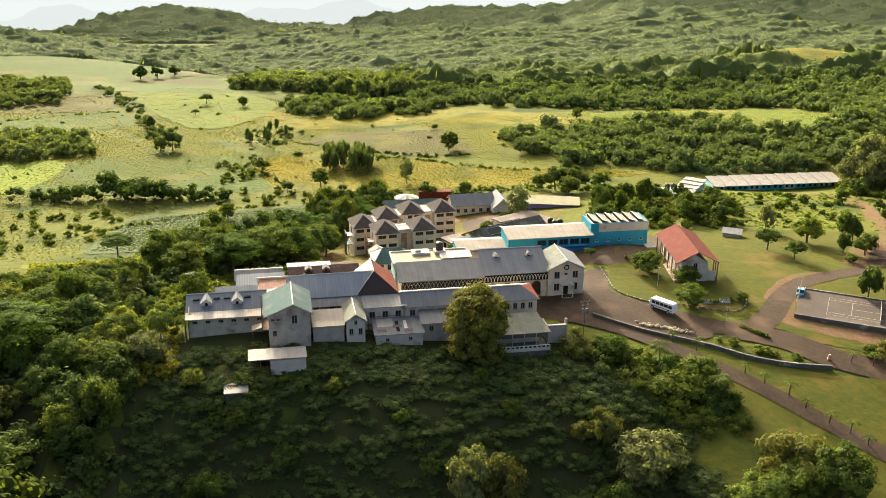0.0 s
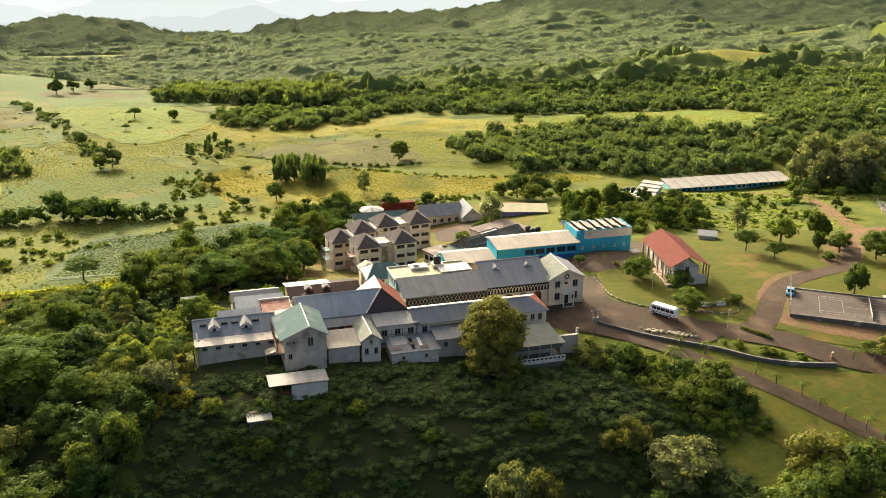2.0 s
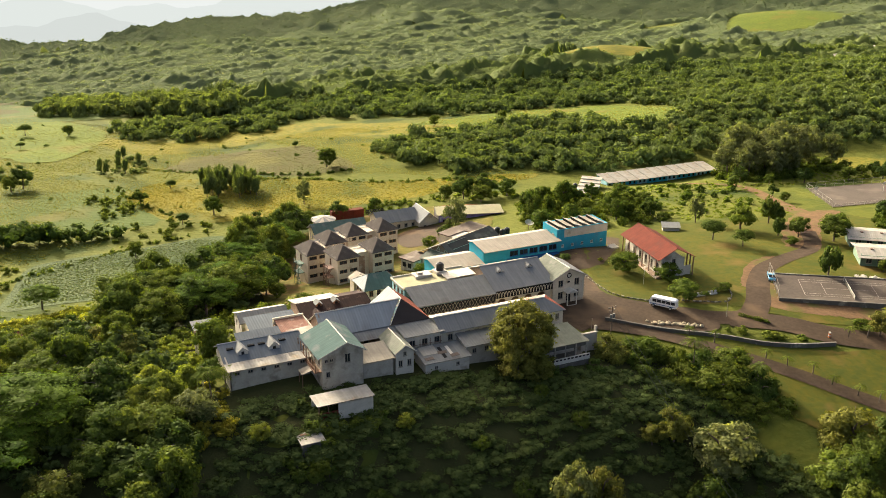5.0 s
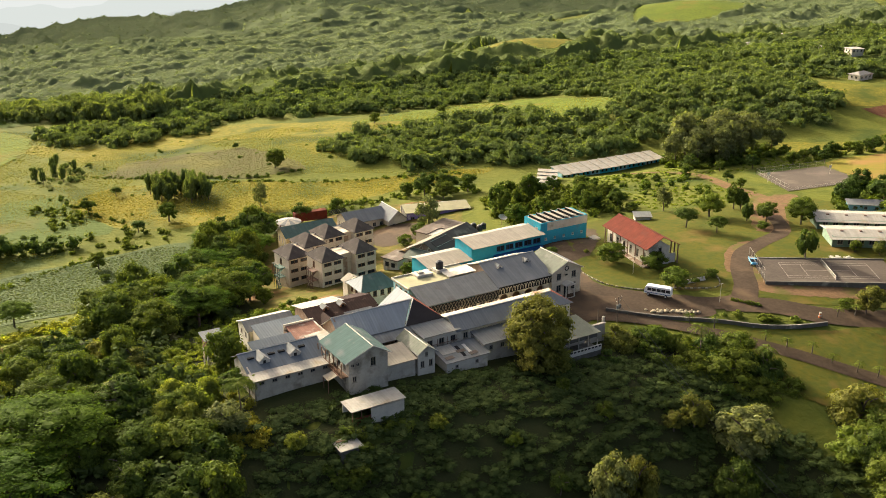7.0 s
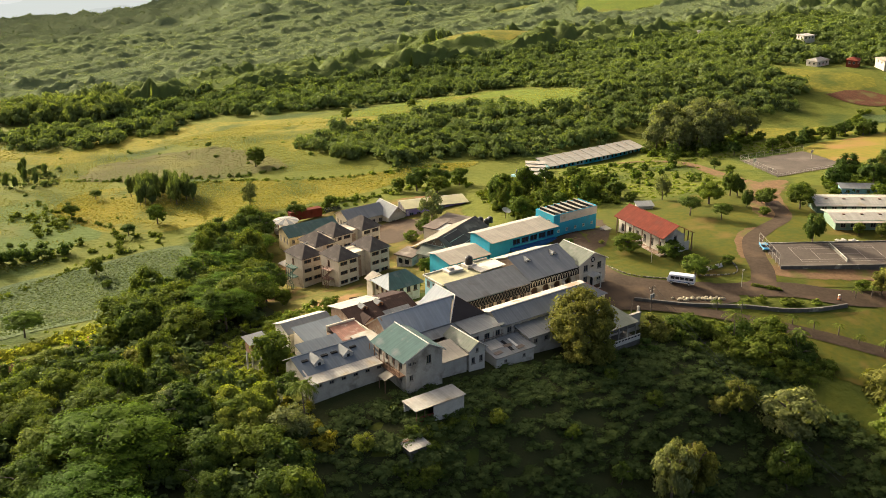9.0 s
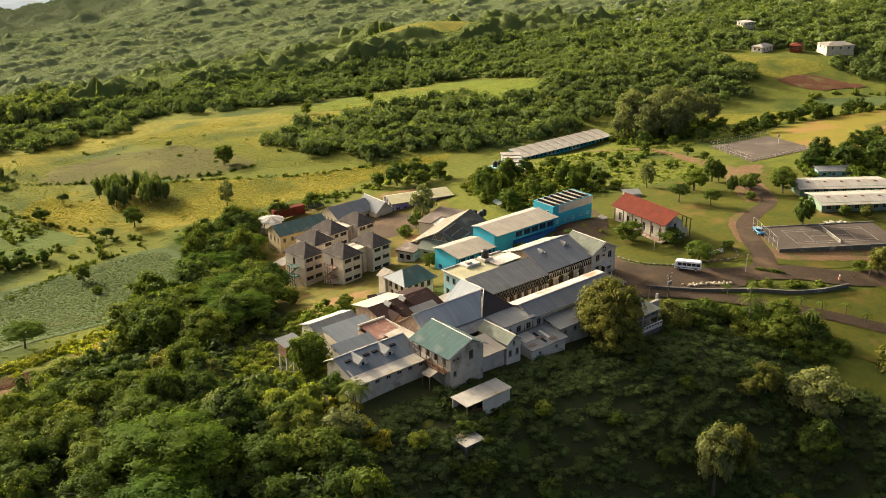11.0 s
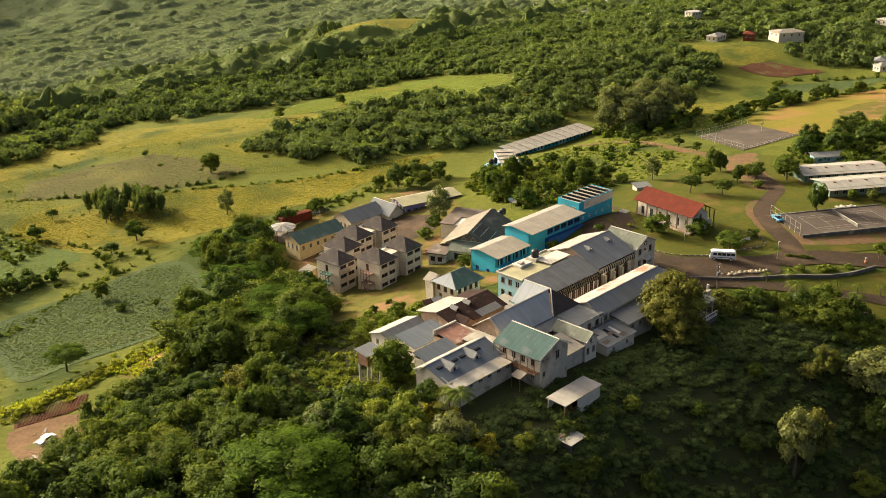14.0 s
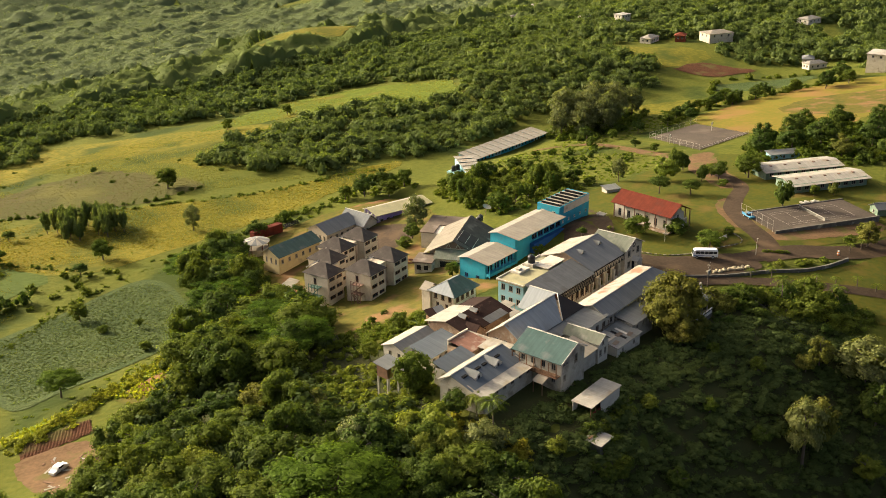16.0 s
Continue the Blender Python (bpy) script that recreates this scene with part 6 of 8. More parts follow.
tree_kind("pale", 17, 8.5, 4.2, 3.6, 46, 70, 0.24, "leaf_pale", 0.48, clump_r=0.27)
tree_kind("feather", 18, 9.0, 7.5, 3.0, 76, 96, 0.18, "leaf_fern", 0.62, clump_r=0.2, flat=True, spread=0.4, squash=0.55)
tree_kind("bamboo", 27, 8.0, 3.0, 4.2, 26, 90, 0.22, "leaf_bamboo", 0.47, "bamboo", clump_r=0.36, limbs=9, r=0.1)
tree_kind("small", 19, 5.2, 2.7, 2.2, 20, 54, 0.24, "leaf_near", r=0.16)
tree_kind("lawn", 20, 6.5, 3.8, 2.3, 32, 62, 0.25, "leaf_dark", 0.58, r=0.2, flat=True)
tree_kind("bush", 21, 2.4, 1.8, 1.5, 12, 44, 0.22, "leaf_near", 0.3, "bush", r=0.08)
tree_kind("litbush", 22, 2.4, 1.9, 1.5, 12, 44, 0.22, "leaf_bright", 0.3, "bush", r=0.08)
tree_kind("orb", 23, 4.6, 3.6, 2.7, 36, 70, 0.2, "leaf_lawn", 0.5, "tree", clump_r=0.3, r=0.18)
tree_kind("conifer", 24, 9.0, 2.4, 5.2, 30, 56, 0.28, "leaf_dark", 0.5, "conifer", r=0.2, limbs=0)
tree_kind("casuarina", 25, 14.0, 5.0, 7.2, 52, 64, 0.32, "leaf_grey", 0.5, "tree", clump_r=0.27, spread=0.6)

tree_kind("slim", 28, 10.5, 1.9, 5.6, 24, 60, 0.16, "leaf_far", 0.5, "tree", clump_r=0.4, limbs=0, r=0.14)

LABELS = {"slim": "slender upright feathery tree in a clump", "great": "very large olive-green tree in front of the school", "round": "rounded green tree on the wooded slope", "broad": "broad spreading tree with dense green crown", "tall": "tall dark green tree", "lit": "sunlit tree with yellow-green leaves",
          "dark": "dark green leafy tree in half shade", "olive": "large olive-brown leafy tree", "pale": "tree with pale grey-green leaves", "feather": "wide flat-topped feathery tree",
          "small": "small young green tree", "lawn": "low dark tree standing on the lawn", "bush": "low dense green garden bush", "litbush": "clipped yellow-green garden bush", "orb": "neatly rounded bright green tree",
          "conifer": "narrow dark green conifer tree", "casuarina": "tall thin-crowned grey-green tree", "bamboo": "arching clump of yellow-green bamboo"}


def plant(key, x, y, scale=1.0, turn=None, z=None, wide=1.0, label=""):
    name, crown, trunk = KINDS[key]
    turn = random.uniform(0, 360) if turn is None else turn
    t = thing(name, pose(x, y, zland(x, y) if z is None else z, 0, 0, turn), label or LABELS[key], "bush" if name == "bush" else "tree")
    t.scale = (scale * wide, scale * wide, scale)
    for nm, me in (("trunk", trunk), ("crown", crown)):
        o = new(nm, me)
        o.parent = t
    return t


def plant_top(key, x, y, top, radius, label=""):
    """A tree whose crown ends at the height top and reaches radius to the sides; its foot is in the ground."""
    h, r = SIZES[key]
    k = max(radius / r, (top - zland(x, y) + 0.3) / h)
    return plant(key, x, y, k, None, top - k * h, radius / (r * k), label)


def ring(x, y, r):
    return [(x + r * math.cos(a * 0.785), y + r * math.sin(a * 0.785)) for a in range(8)]


def inside(poly, x, y):
    c = False
    for i in range(len(poly)):
        (x0, y0), (x1, y1) = poly[i], poly[i - 1]
        if (y0 > y) != (y1 > y) and x < (x1 - x0) * (y - y0) / (y1 - y0) + x0:
            c = not c
    return c


def scatter(poly, spacing, seed, jitter=0.45, avoid=()):
    g = random.Random(seed)
    xs, ys = [p[0] for p in poly], [p[1] for p in poly]
    out, y, k = [], min(ys), 0
    while y < max(ys):
        x = min(xs) + (spacing / 2 if k % 2 else 0)
        while x < max(xs):
            p = (x + g.uniform(-1, 1) * spacing * jitter, y + g.uniform(-1, 1) * spacing * jitter)
            if inside(poly, *p) and not any(inside(a, *p) for a in avoid):
                out.append(p)
            x += spacing
        y += spacing * 0.87
        k += 1
    return out


def grove(poly, spacing, seed, kinds, lo=0.8, hi=1.2, avoid=(), sink=0.0, wide=1.0):
    g = random.Random(seed)
    random.seed(seed)
    for x, y in scatter(poly, spacing, seed, avoid=avoid):
        k = g.uniform(lo, hi)
        plant(g.choice(kinds), x, y, k, None, zland(x, y) - sink * k, wide)


# wooded slope west of the school
spots = [("feather", -93.0, 198.5, 12.6, 11.5), ("feather", -99.0, 184.0, 10.5, 9.5), ("pale", -61.2, 194.0, 8.8, 4.2), ("bamboo", -66.4, 201.5, 10.2, 3.8), ("bamboo", -70.2, 205.5, 9.6, 3.4), ("bamboo", -63.0, 205.5, 8.8, 3.0), ("bamboo", -67.5, 195.5, 9.2, 3.4),
         ("bamboo", -71.5, 199.0, 8.8, 3.2), ("round", -57.2, 220.6, 12.0, 4.2), ("pale", -79.0, 209.0, 9.8, 4.4), ("bamboo", -74.0, 192.0, 8.4, 3.2)]
spots += [("dark", -106.0, 263.5, -4.5, 5.0), ("round", -113.0, 250.0, -1.5, 4.6), ("broad", -98.6, 269.0, -5.5, 5.0), ("dark", -91.0, 272.0, -6.0, 4.6), ("round", -84.0, 274.0, -5.5, 4.4), ("broad", -120.0, 238.0, 3.5, 5.0), ("dark", -128.0, 229.0, 5.0, 5.2), ("lit", -104.0, 255.5, -1.5, 4.6), ("round", -99.5, 275.0, -9.0, 3.4)]
random.seed(30)
for q in spots:
    plant_top(*q)
grove([(-140, 158), (-66, 158), (-61, 178), (-62, 200), (-68, 212), (-72, 226), (-82, 258), (-102, 258), (-110, 240), (-140, 235)], 8.8, 31, ["round", "broad", "lit", "tall", "round", "dark", "olive", "dark", "broad"], 0.72, 1.12, tuple(ring(q[1], q[2], q[4] * 0.72) for q in spots), 1.6, 1.12)
grove([(-66, 252), (-54, 262), (-44, 276), (-42, 300), (-46, 330), (-66, 308), (-80, 290), (-80, 262)], 8.4, 32, ["dark", "broad", "dark", "feather", "tall"], 1.15, 1.6)
grove([(-46, 330), (-34, 318), (-26, 332), (-20, 352), (-24, 370), (-44, 366)], 7.0, 33, ["dark", "dark", "feather", "broad", "tall"], 0.9, 1.2)
# below the forecourt
for q in (("olive", 30.0, 206.5, 4.6, 4.2), ("broad", 36.5, 205.0, 4.2, 4.8), ("round", 42.0, 202.0, 2.8, 4.2), ("dark", 48.0, 199.0, 2.6, 4.6), ("broad", 54.0, 196.0, 3.2, 5.4), ("broad", 48.5, 190.5, 2.6, 6.6), ("dark", 57.0, 189.5, 1.4, 5.0), ("round", 42.0, 195.5, 1.4, 4.8),
          ("dark", 36.0, 199.5, 1.6, 4.6), ("lit", 35.5, 188.5, -2.4, 3.8), ("dark", 43.5, 185.5, -2.4, 4.6), ("broad", 52.0, 183.5, -1.8, 4.8), ("dark", 29.5, 197.0, -1.6, 4.2), ("round", 60.0, 183.0, -3.0, 3.6), ("dark", 25.0, 202.0, 1.5, 4.0), ("olive", 32.5, 179.3, 0.8, 3.2), ("dark", 29.0, 186.0, -3.6, 3.6),
          ("pale", 40.0, 171.5, -0.4, 6.8), ("pale", 5.6, 166.0, -0.5, 4.2), ("olive", 11.6, 167.0, -1.4, 4.6), ("olive", 67.0, 169.5, 2.2, 7.6), ("dark", 74.0, 163.5, 2.0, 6.0), ("lit", 57.0, 160.0, -2.0, 5.0), ("dark", 33.0, 164.0, -6.5, 4.4)):
    plant_top(*q)
grove([(60, 162), (68, 162), (80, 152), (78, 140), (58, 140), (52, 150)], 6.0, 37, ["dark", "round", "broad"], 0.7, 1.0)
# behind the school
weedy = [(90, 312), (110, 364), (148, 357), (130, 312), (102, 297)]
grove([(44, 306), (70, 302), (92, 306), (108, 318), (106, 345), (84, 356), (60, 352), (52, 330)], 10.5, 38, ["round", "dark", "small", "broad", "tall"], 0.55, 0.95, (weedy,))
grove([(108, 318), (124, 322), (128, 346), (112, 362), (100, 350)], 11.0, 39, ["round", "small", "dark"], 0.55, 0.9, (weedy,))
plant("great", 7.4, 203.2, 1.16, 40, 0.0, 0.98)
for q in (("olive", 5.0, 198.8, 8.6, 4.4), ("olive", 9.6, 199.0, 6.6, 4.0), ("dark", 14.0, 199.0, 1.4, 3.6)):
    plant_top(*q)
for x, y, s in ((53.3, 252.5, 1.25), (62.0, 244.6, 1.1), (60.4, 231.6, 1.2), (73.4, 234.2, 0.55), (95.5, 208.2, 0.6), (110.9, 263.2, 0.6)):
    plant("orb", x, y, s)
for x, y, s in ((91.6, 274.6, 1.15), (96.3, 265.4, 0.95), (39.8, 262, 0.5), (66, 231, 0.35)):
    plant("lawn", x, y, s)
for x, y, s in ((105.6, 237.0, 1.0), (118.8, 288.5, 1.0), (120.5, 287.0, 0.85), (112.4, 272.8, 0.7)):
    plant("conifer", x, y, s, wide=1.25)
plant("lit", 105.6, 283, 1.25, wide=0.95, label="tall bright green tree on the lawn")
for x, y, s, k in ((117.2, 269.5, 0.72, "dark"), (124.5, 262.5, 0.95, "broad"), (128, 266, 0.8, "dark"), (119.5, 274, 0.6, "round"), (88, 310, 0.75, "dark"), (89.5, 303.5, 0.7, "orb"), (98, 297.5, 0.65, "casuarina"), (80, 312, 0.8, "round"),
                   (98.0, 204.0, 0.75, "olive"), (101.5, 206.0, 0.8, "olive"), (126, 206, 0.9, "round"), (122, 236, 0.45, "round"), (127, 232, 0.5, "olive")):
    plant(k, x, y, s)
for x, y, s in ((160, 371, 1.0), (168, 366, 1.0), (176, 370, 1.1), (163, 384, 1.35), (172, 379, 1.2), (180, 384, 1.3), (187, 378, 1.25), (196, 384, 1.1), (156, 380, 0.9), (169, 390, 1.2), (204, 380, 0.9)):
    plant("casuarina", x, y, s * 1.15, wide=1.25)
for x, y, s in ((163, 270, 1.1), (176, 266, 1.2), (168, 253, 1.0), (184, 250, 1.2), (166, 284, 1.0), (154, 277, 0.9), (190, 270, 1.1), (200, 256, 1.1), (205, 275, 1.1), (185, 284, 1.0), (174, 278, 1.0), (196, 286, 1.0), (212, 262, 1.1), (194, 244, 1.1), (208, 246, 1.2), (178, 240, 1.0)):
    plant("dark" if int(x) % 3 else "olive", x, y, s)
# about the school
for x, y, s, k in ((-37.8, 281, 0.6, "round"), (-32.6, 257, 0.62, "round"), (2.6, 277.3, 0.55, "round"), (-8.3, 260.3, 0.8, "bush"), (-25.7, 272.6, 0.7, "bush"), (24.4, 321.3, 0.95, "casuarina"), (20.0, 317.5, 0.6, "dark"), (14.1, 314.3, 0.8, "orb"),
                   (-56, 221, 0.8, "lit"), (-50, 216, 0.55, "olive"), (-53, 212, 0.6, "round"), (-58, 206, 0.6, "dark"), (-40, 290, 0.9, "dark"), (-36, 298, 1.05, "dark"), (-38, 308, 1.15, "broad"), (-44, 254, 0.6, "lit"), (-50, 246, 0.6, "round"), (-30, 330, 0.7, "dark"),
                   (-6, 372, 0.8, "dark"), (8, 376, 0.7, "round"), (-18, 368, 0.75, "broad"), (42, 374, 1.0, "dark"), (50, 372, 1.0, "dark"), (58, 370, 0.9, "round"), (36, 378, 0.7, "round"), (46, 364, 0.8, "broad")):
    plant(k, x, y, s)
for x, y, s, k in ((-22, 186, 0.5, "lit"), (-8, 181, 0.45, "lit"), (-40, 178, 0.5, "round"), (14, 184, 0.5, "round"), (-2, 172, 0.5, "dark"), (28, 180, 0.6, "olive"), (-30, 172, 0.55, "dark"), (-50, 186, 0.55, "lit"), (8, 192, 0.4, "round"), (-14, 192, 0.35, "bush"), (-34, 192, 0.6, "litbush")):
    plant(k, x, y, s)
for x, y, s, k in ((20, 158, 0.9, "lit"), (-14, 158, 1.0, "round"), (-30, 160, 0.9, "lit"), (-44, 166, 0.9, "round")):
    plant(k, x, y, s)
# lone trees of the meadows
for x, y, s, k in ((-144.5, 620, 1.2, "lawn"), (-128, 474, 1.1, "dark"), (-132, 468, 0.9, "round"), (-156, 537, 0.7, "dark"), (-66, 453, 0.75, "lawn"), (-78, 429, 0.7, "dark"), (-4.8, 520, 0.35, "dark"), (68.5, 526.4, 0.75, "round"), (107.7, 532.8, 0.7, "round"),
                   (2.2, 458.6, 1.1, "round"), (-15, 403.5, 0.75, "casuarina"), (-50, 403.6, 0.95, "round"), (-142, 580, 0.7, "lawn"), (-121, 612, 0.8, "round"), (-228, 772, 1.2, "dark"), (-220, 789, 1.1, "dark"), (-212, 809, 1.0, "dark"),
                   (-78, 355, 0.75, "round"), (-76.6, 341, 0.55, "orb"), (-67.8, 336, 0.6, "small"), (-73.8, 318.5, 0.6, "orb"), (-102.5, 305, 0.95, "feather"),
                   (-62, 394, 0.8, "lawn"), (24, 264, 0.8, "small"), (-6, 262, 0.5, "small"), (-33, 268, 0.5, "small")):
    plant(k, x, y, s)

# ---- woods in the distance ----
PROTO = {k: leaf_cloud(60 + i, c, n, s, (1, 1, 0.75), 0.42) for i, (k, c, n, s) in enumerate((("n", 6, 26, 0.15), ("m", 7, 24, 0.15), ("t", 1, 9, 0.42), ("s", 10, 36, 0.085), ("u", 9, 38, 0.09), ("v", 8, 56, 0.058), ("w", 9, 50, 0.058), ("a", 9, 26, 0.105), ("b", 10, 24, 0.105), ("c", 8, 28, 0.105), ("d", 5, 9, 0.24), ("e", 6, 8, 0.24)))}


def woods(name, pts, keys, size, seed, mat, label, lift=0.35, tall=1.0):
    """Many crowns joined into one mesh."""
    g = random.Random(seed)
    V, F, n = [], [], 0
    if not pts:
        return
    z = land(np.array([p[0] for p in pts]), np.array([p[1] for p in pts]))
    for (x, y), zz in zip(pts, z):
        v, f = PROTO[g.choice(keys)]
        s = size * g.uniform(0.65, 1.25)
        a = g.uniform(0, 6.28)
        c, d = math.cos(a), math.sin(a)
        q = v @ np.array(((c, d, 0), (-d, c, 0), (0, 0, 1))) * np.array((s, s, s * tall * g.uniform(0.85, 1.3))) + np.array((x, y, zz + s * lift))
        V.append(q)
        F += [tuple(i + n for i in t) for t in f]
        n += len(v)
    ob = new(name, mesh_of(name, np.concatenate(V), F, mat))
    return tagged(ob, label, "woodland", kind="stuff")


def canopy(name, poly, step, cell, high, seed, mat, label, avoid=(), tall=0.9):
    """The closed roof of a far wood: domed crowns of uneven size as one sheet, down to the ground at its rim."""
    xs, ys = [p[0] for p in poly], [p[1] for p in poly]
    gx, gy = np.arange(min(xs), max(xs), step), np.arange(min(ys), max(ys), step)
    g = np.random.default_rng(seed)
    X, Y = np.meshgrid(gx, gy)
    X, Y = X + g.uniform(-0.3, 0.3, X.shape) * step, Y + g.uniform(-0.3, 0.3, Y.shape) * step
    nx, ny = int((max(xs) - min(xs)) / cell) + 4, int((max(ys) - min(ys)) / cell) + 4
    cx, cy = g.random((ny, nx)), g.random((ny, nx))
    cr, ch = g.uniform(0.55, 0.95, (ny, nx)) * cell, g.uniform(0.5, 1.0, (ny, nx)) * high
    I, J = ((X - min(xs)) / cell + 1).astype(int), ((Y - min(ys)) / cell + 1).astype(int)
    H = np.full(X.shape, 0.15 * high)
    for a in (-1, 0, 1):
        for b in (-1, 0, 1):
            i, j = np.clip(I + a, 0, nx - 1), np.clip(J + b, 0, ny - 1)
            d = np.hypot(X - (min(xs) + (i - 1 + cx[j, i]) * cell), Y - (min(ys) + (j - 1 + cy[j, i]) * cell)) / cr[j, i]
            H = np.maximum(H, ch[j, i] * (1 - tall + tall * np.sqrt(np.clip(1 - d * d, 0, 1))) * (d < 1))
    patch = np.zeros(X.shape)
    for wave in (150.0, 85.0, 47.0):
        for k in range(3):
            a, b = g.uniform(0, 6.28, 2)
            patch += np.sin((X * math.cos(a) + Y * math.sin(a) * 1.6) * 6.28 / wave + b) / 3
    H = H * np.clip(0.85 + 0.75 * patch, 0.25, 2.2)
    ok = np.zeros(X.shape, bool)
    for i in range(len(poly)):
        (x0, y0), (x1, y1) = poly[i], poly[i - 1]
        if y0 != y1:
            ok ^= ((y0 > Y) != (y1 > Y)) & (X < (x1 - x0) * (Y - y0) / (y1 - y0) + x0)
    for q in avoid:
        for i in np.argwhere(ok & (X > min(p[0] for p in q)) & (X < max(p[0] for p in q)) & (Y > min(p[1] for p in q)) & (Y < max(p[1] for p in q))):
            if inside(q, X[tuple(i)], Y[tuple(i)]):
                ok[tuple(i)] = False
    rim = ok.copy()
    rim[1:-1, 1:-1] &= ok[:-2, 1:-1] & ok[2:, 1:-1] & ok[1:-1, :-2] & ok[1:-1, 2:]
    rim[0], rim[-1], rim[:, 0], rim[:, -1] = False, False, False, False
    Z = land(X, Y) + np.where(rim, H * g.uniform(0.85, 1.15, H.shape), -0.5)
    n = len(gx)
    k = (np.arange(len(gy) - 1)[:, None] * n + np.arange(n - 1)).ravel()
    F = np.stack([k, k + 1, k + n + 1, k + n], 1)
    F = F[ok.ravel()[F].all(1)]
    used, inv = np.unique(F, return_inverse=True)
    V = np.stack([X.ravel(), Y.ravel(), Z.ravel()], 1)[used]
    faces = inv.reshape(-1, 4)
    c = np.tile(np.stack([X[rim], Y[rim], Z[rim] + 0.05 * step], 1), (2, 1))
    c = c + g.uniform(-0.5, 0.5, c.shape) * np.array((step, step, step * 0.25))
    a = g.normal(size=c.shape) * np.array((1, 1, 0.3))
    a /= np.linalg.norm(a, axis=1)[:, None]
    b = np.cross(a, g.normal(size=c.shape) * 0.45 + np.array((0, 0, 1.0)))
    b /= np.linalg.norm(b, axis=1)[:, None]
    s = min(step, 5.0) * g.uniform(0.2, 0.42, (len(c), 1))
    q = np.stack([c - a * s, c - b * s * 0.6, c + a * s, c + b * s * 0.6], 1).reshape(-1, 3)
    faces = np.concatenate([faces, np.arange(len(q)).reshape(-1, 4) + len(V)])
    me = mesh_of(name, np.concatenate([V, q]), faces.tolist(), mat)
    me.polygons.foreach_set("use_smooth", np.arange(len(faces)) < len(inv) // 4)
    return tagged(new(name, me), label, "woodland", kind="stuff")


clear = [crest, upland, smooth_line([(90, 556), (60, 536), (119, 519), (152, 510), (150, 470), (162, 460), (186, 488), (190, 513), (172, 553), (136, 572), (99, 560)], True),
         smooth_line([(-420, 720), (-150, 690), (-150, 800), (-300, 900)], True)]
hill = [(26, 478), (31, 444), (50, 419), (91, 406), (143, 405), (169, 418), (215, 408), (257, 410), (290, 440), (305, 500), (330, 560), (240, 574), (180, 562), (196, 520), (192, 486), (165, 456), (146, 468), (148, 500), (71, 494)]
woods("woodland_hill", scatter(hill, 8.0, 51), "abc", 6.0, 1, "leaf_far", "dense green wood on a low hill behind the school")
ridge = [(-30, 640), (34, 590), (87, 566), (158, 562), (234, 572), (347, 590), (420, 560), (470, 580), (440, 640), (300, 660), (0, 670), (-50, 680)]
woods("woodland_ridge", scatter(ridge, 9.5, 52, avoid=clear), "abc", 7.0, 2, "leaf_far", "dark wooded ridge beyond the meadow")
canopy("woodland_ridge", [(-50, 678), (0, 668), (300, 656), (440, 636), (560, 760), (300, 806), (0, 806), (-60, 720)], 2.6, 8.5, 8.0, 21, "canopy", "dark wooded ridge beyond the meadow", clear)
woods("woodland_mid", scatter([(-146, 700), (-92, 672), (-43, 656), (-12, 662), (-20, 730), (-60, 800), (-150, 810)], 9.0, 57), "abc", 7.6, 33, "leaf_far", "dense wood in the middle of the valley", 0.5, 1.2)
west = [(-90, 590), (-60, 570), (-10, 585), (0, 610), (-60, 640), (-100, 640)]
woods("woodland_west", scatter(west, 9.0, 53), "abc", 6.5, 3, "leaf_far", "wood at the edge of the meadow")
glades = [smooth_line([(x, y), (x + w * 0.5, y - d * 0.5), (x + w, y + d * 0.2), (x + w * 0.6, y + d), (x + w * 0.2, y + d * 0.8)], True) for x, y, w, d in ((40, 860, 120, 26), (330, 900, 130, 30), (460, 1110, 180, 40), (-420, 1200, 180, 50))]
canopy("woodland_valley", [(-420, 900), (-330, 820), (-60, 830), (-40, 800), (300, 800), (620, 740), (900, 1000), (1100, 1360), (-700, 1360), (-520, 1000)], 2.8, 8.5, 4.6, 22, "canopy_hazed", "endless woods of the valley", clear + glades)
canopy("woodland_distance", [(-760, 1350), (1100, 1350), (1700, 2100), (2300, 3000), (-600, 3000), (-1000, 2000)], 7.5, 20, 8, 23, "canopy_hazed", "far woods fading into the haze")
VILLAGE = ((400, 666, 14, 9, 4, "plaster", "whitezinc"), (461, 702, 16, 9, 4, "plaster", "whitezinc"), (380, 596, 12, 8, 3.2, "brickwall", "patchzinc"), (392, 578, 14, 8, 3, "plaster", "whitezinc"), (444, 622, 15, 9, 4, "paleblue", "zinc"), (389, 545, 9, 7, 5, "plaster", "concrete"),
           (334, 475, 12, 7, 3, "plaster", "whitezinc"), (351, 462, 7, 6, 4, "rustred", "rustred"), (358, 449, 17, 11, 5.6, "cream", "tan"), (456, 442, 14, 9, 3.5, "plaster", "whitezinc"), (346, 330, 14, 10, 9, "cream", "concrete"), (366, 383, 9, 6, 3, "plaster", "zinc"), (350, 376, 12, 6, 3, "plaster", "whitezinc"))
yards = [[(x - 30, y - 34), (x + w - 2, y - 34), (x + w + 4, y + d + 3), (x - 6, y + d + 3)] for x, y, w, d, *_ in VILLAGE]
woods("woodland_east", scatter([(320, 640), (335, 560), (318, 500), (345, 470), (366, 440), (352, 400), (345, 362), (372, 330), (420, 290), (520, 280), (560, 460), (560, 700), (470, 740), (380, 700)], 9.5, 56, avoid=yards), "abc", 7.5, 6, "leaf_far", "woods round the village")
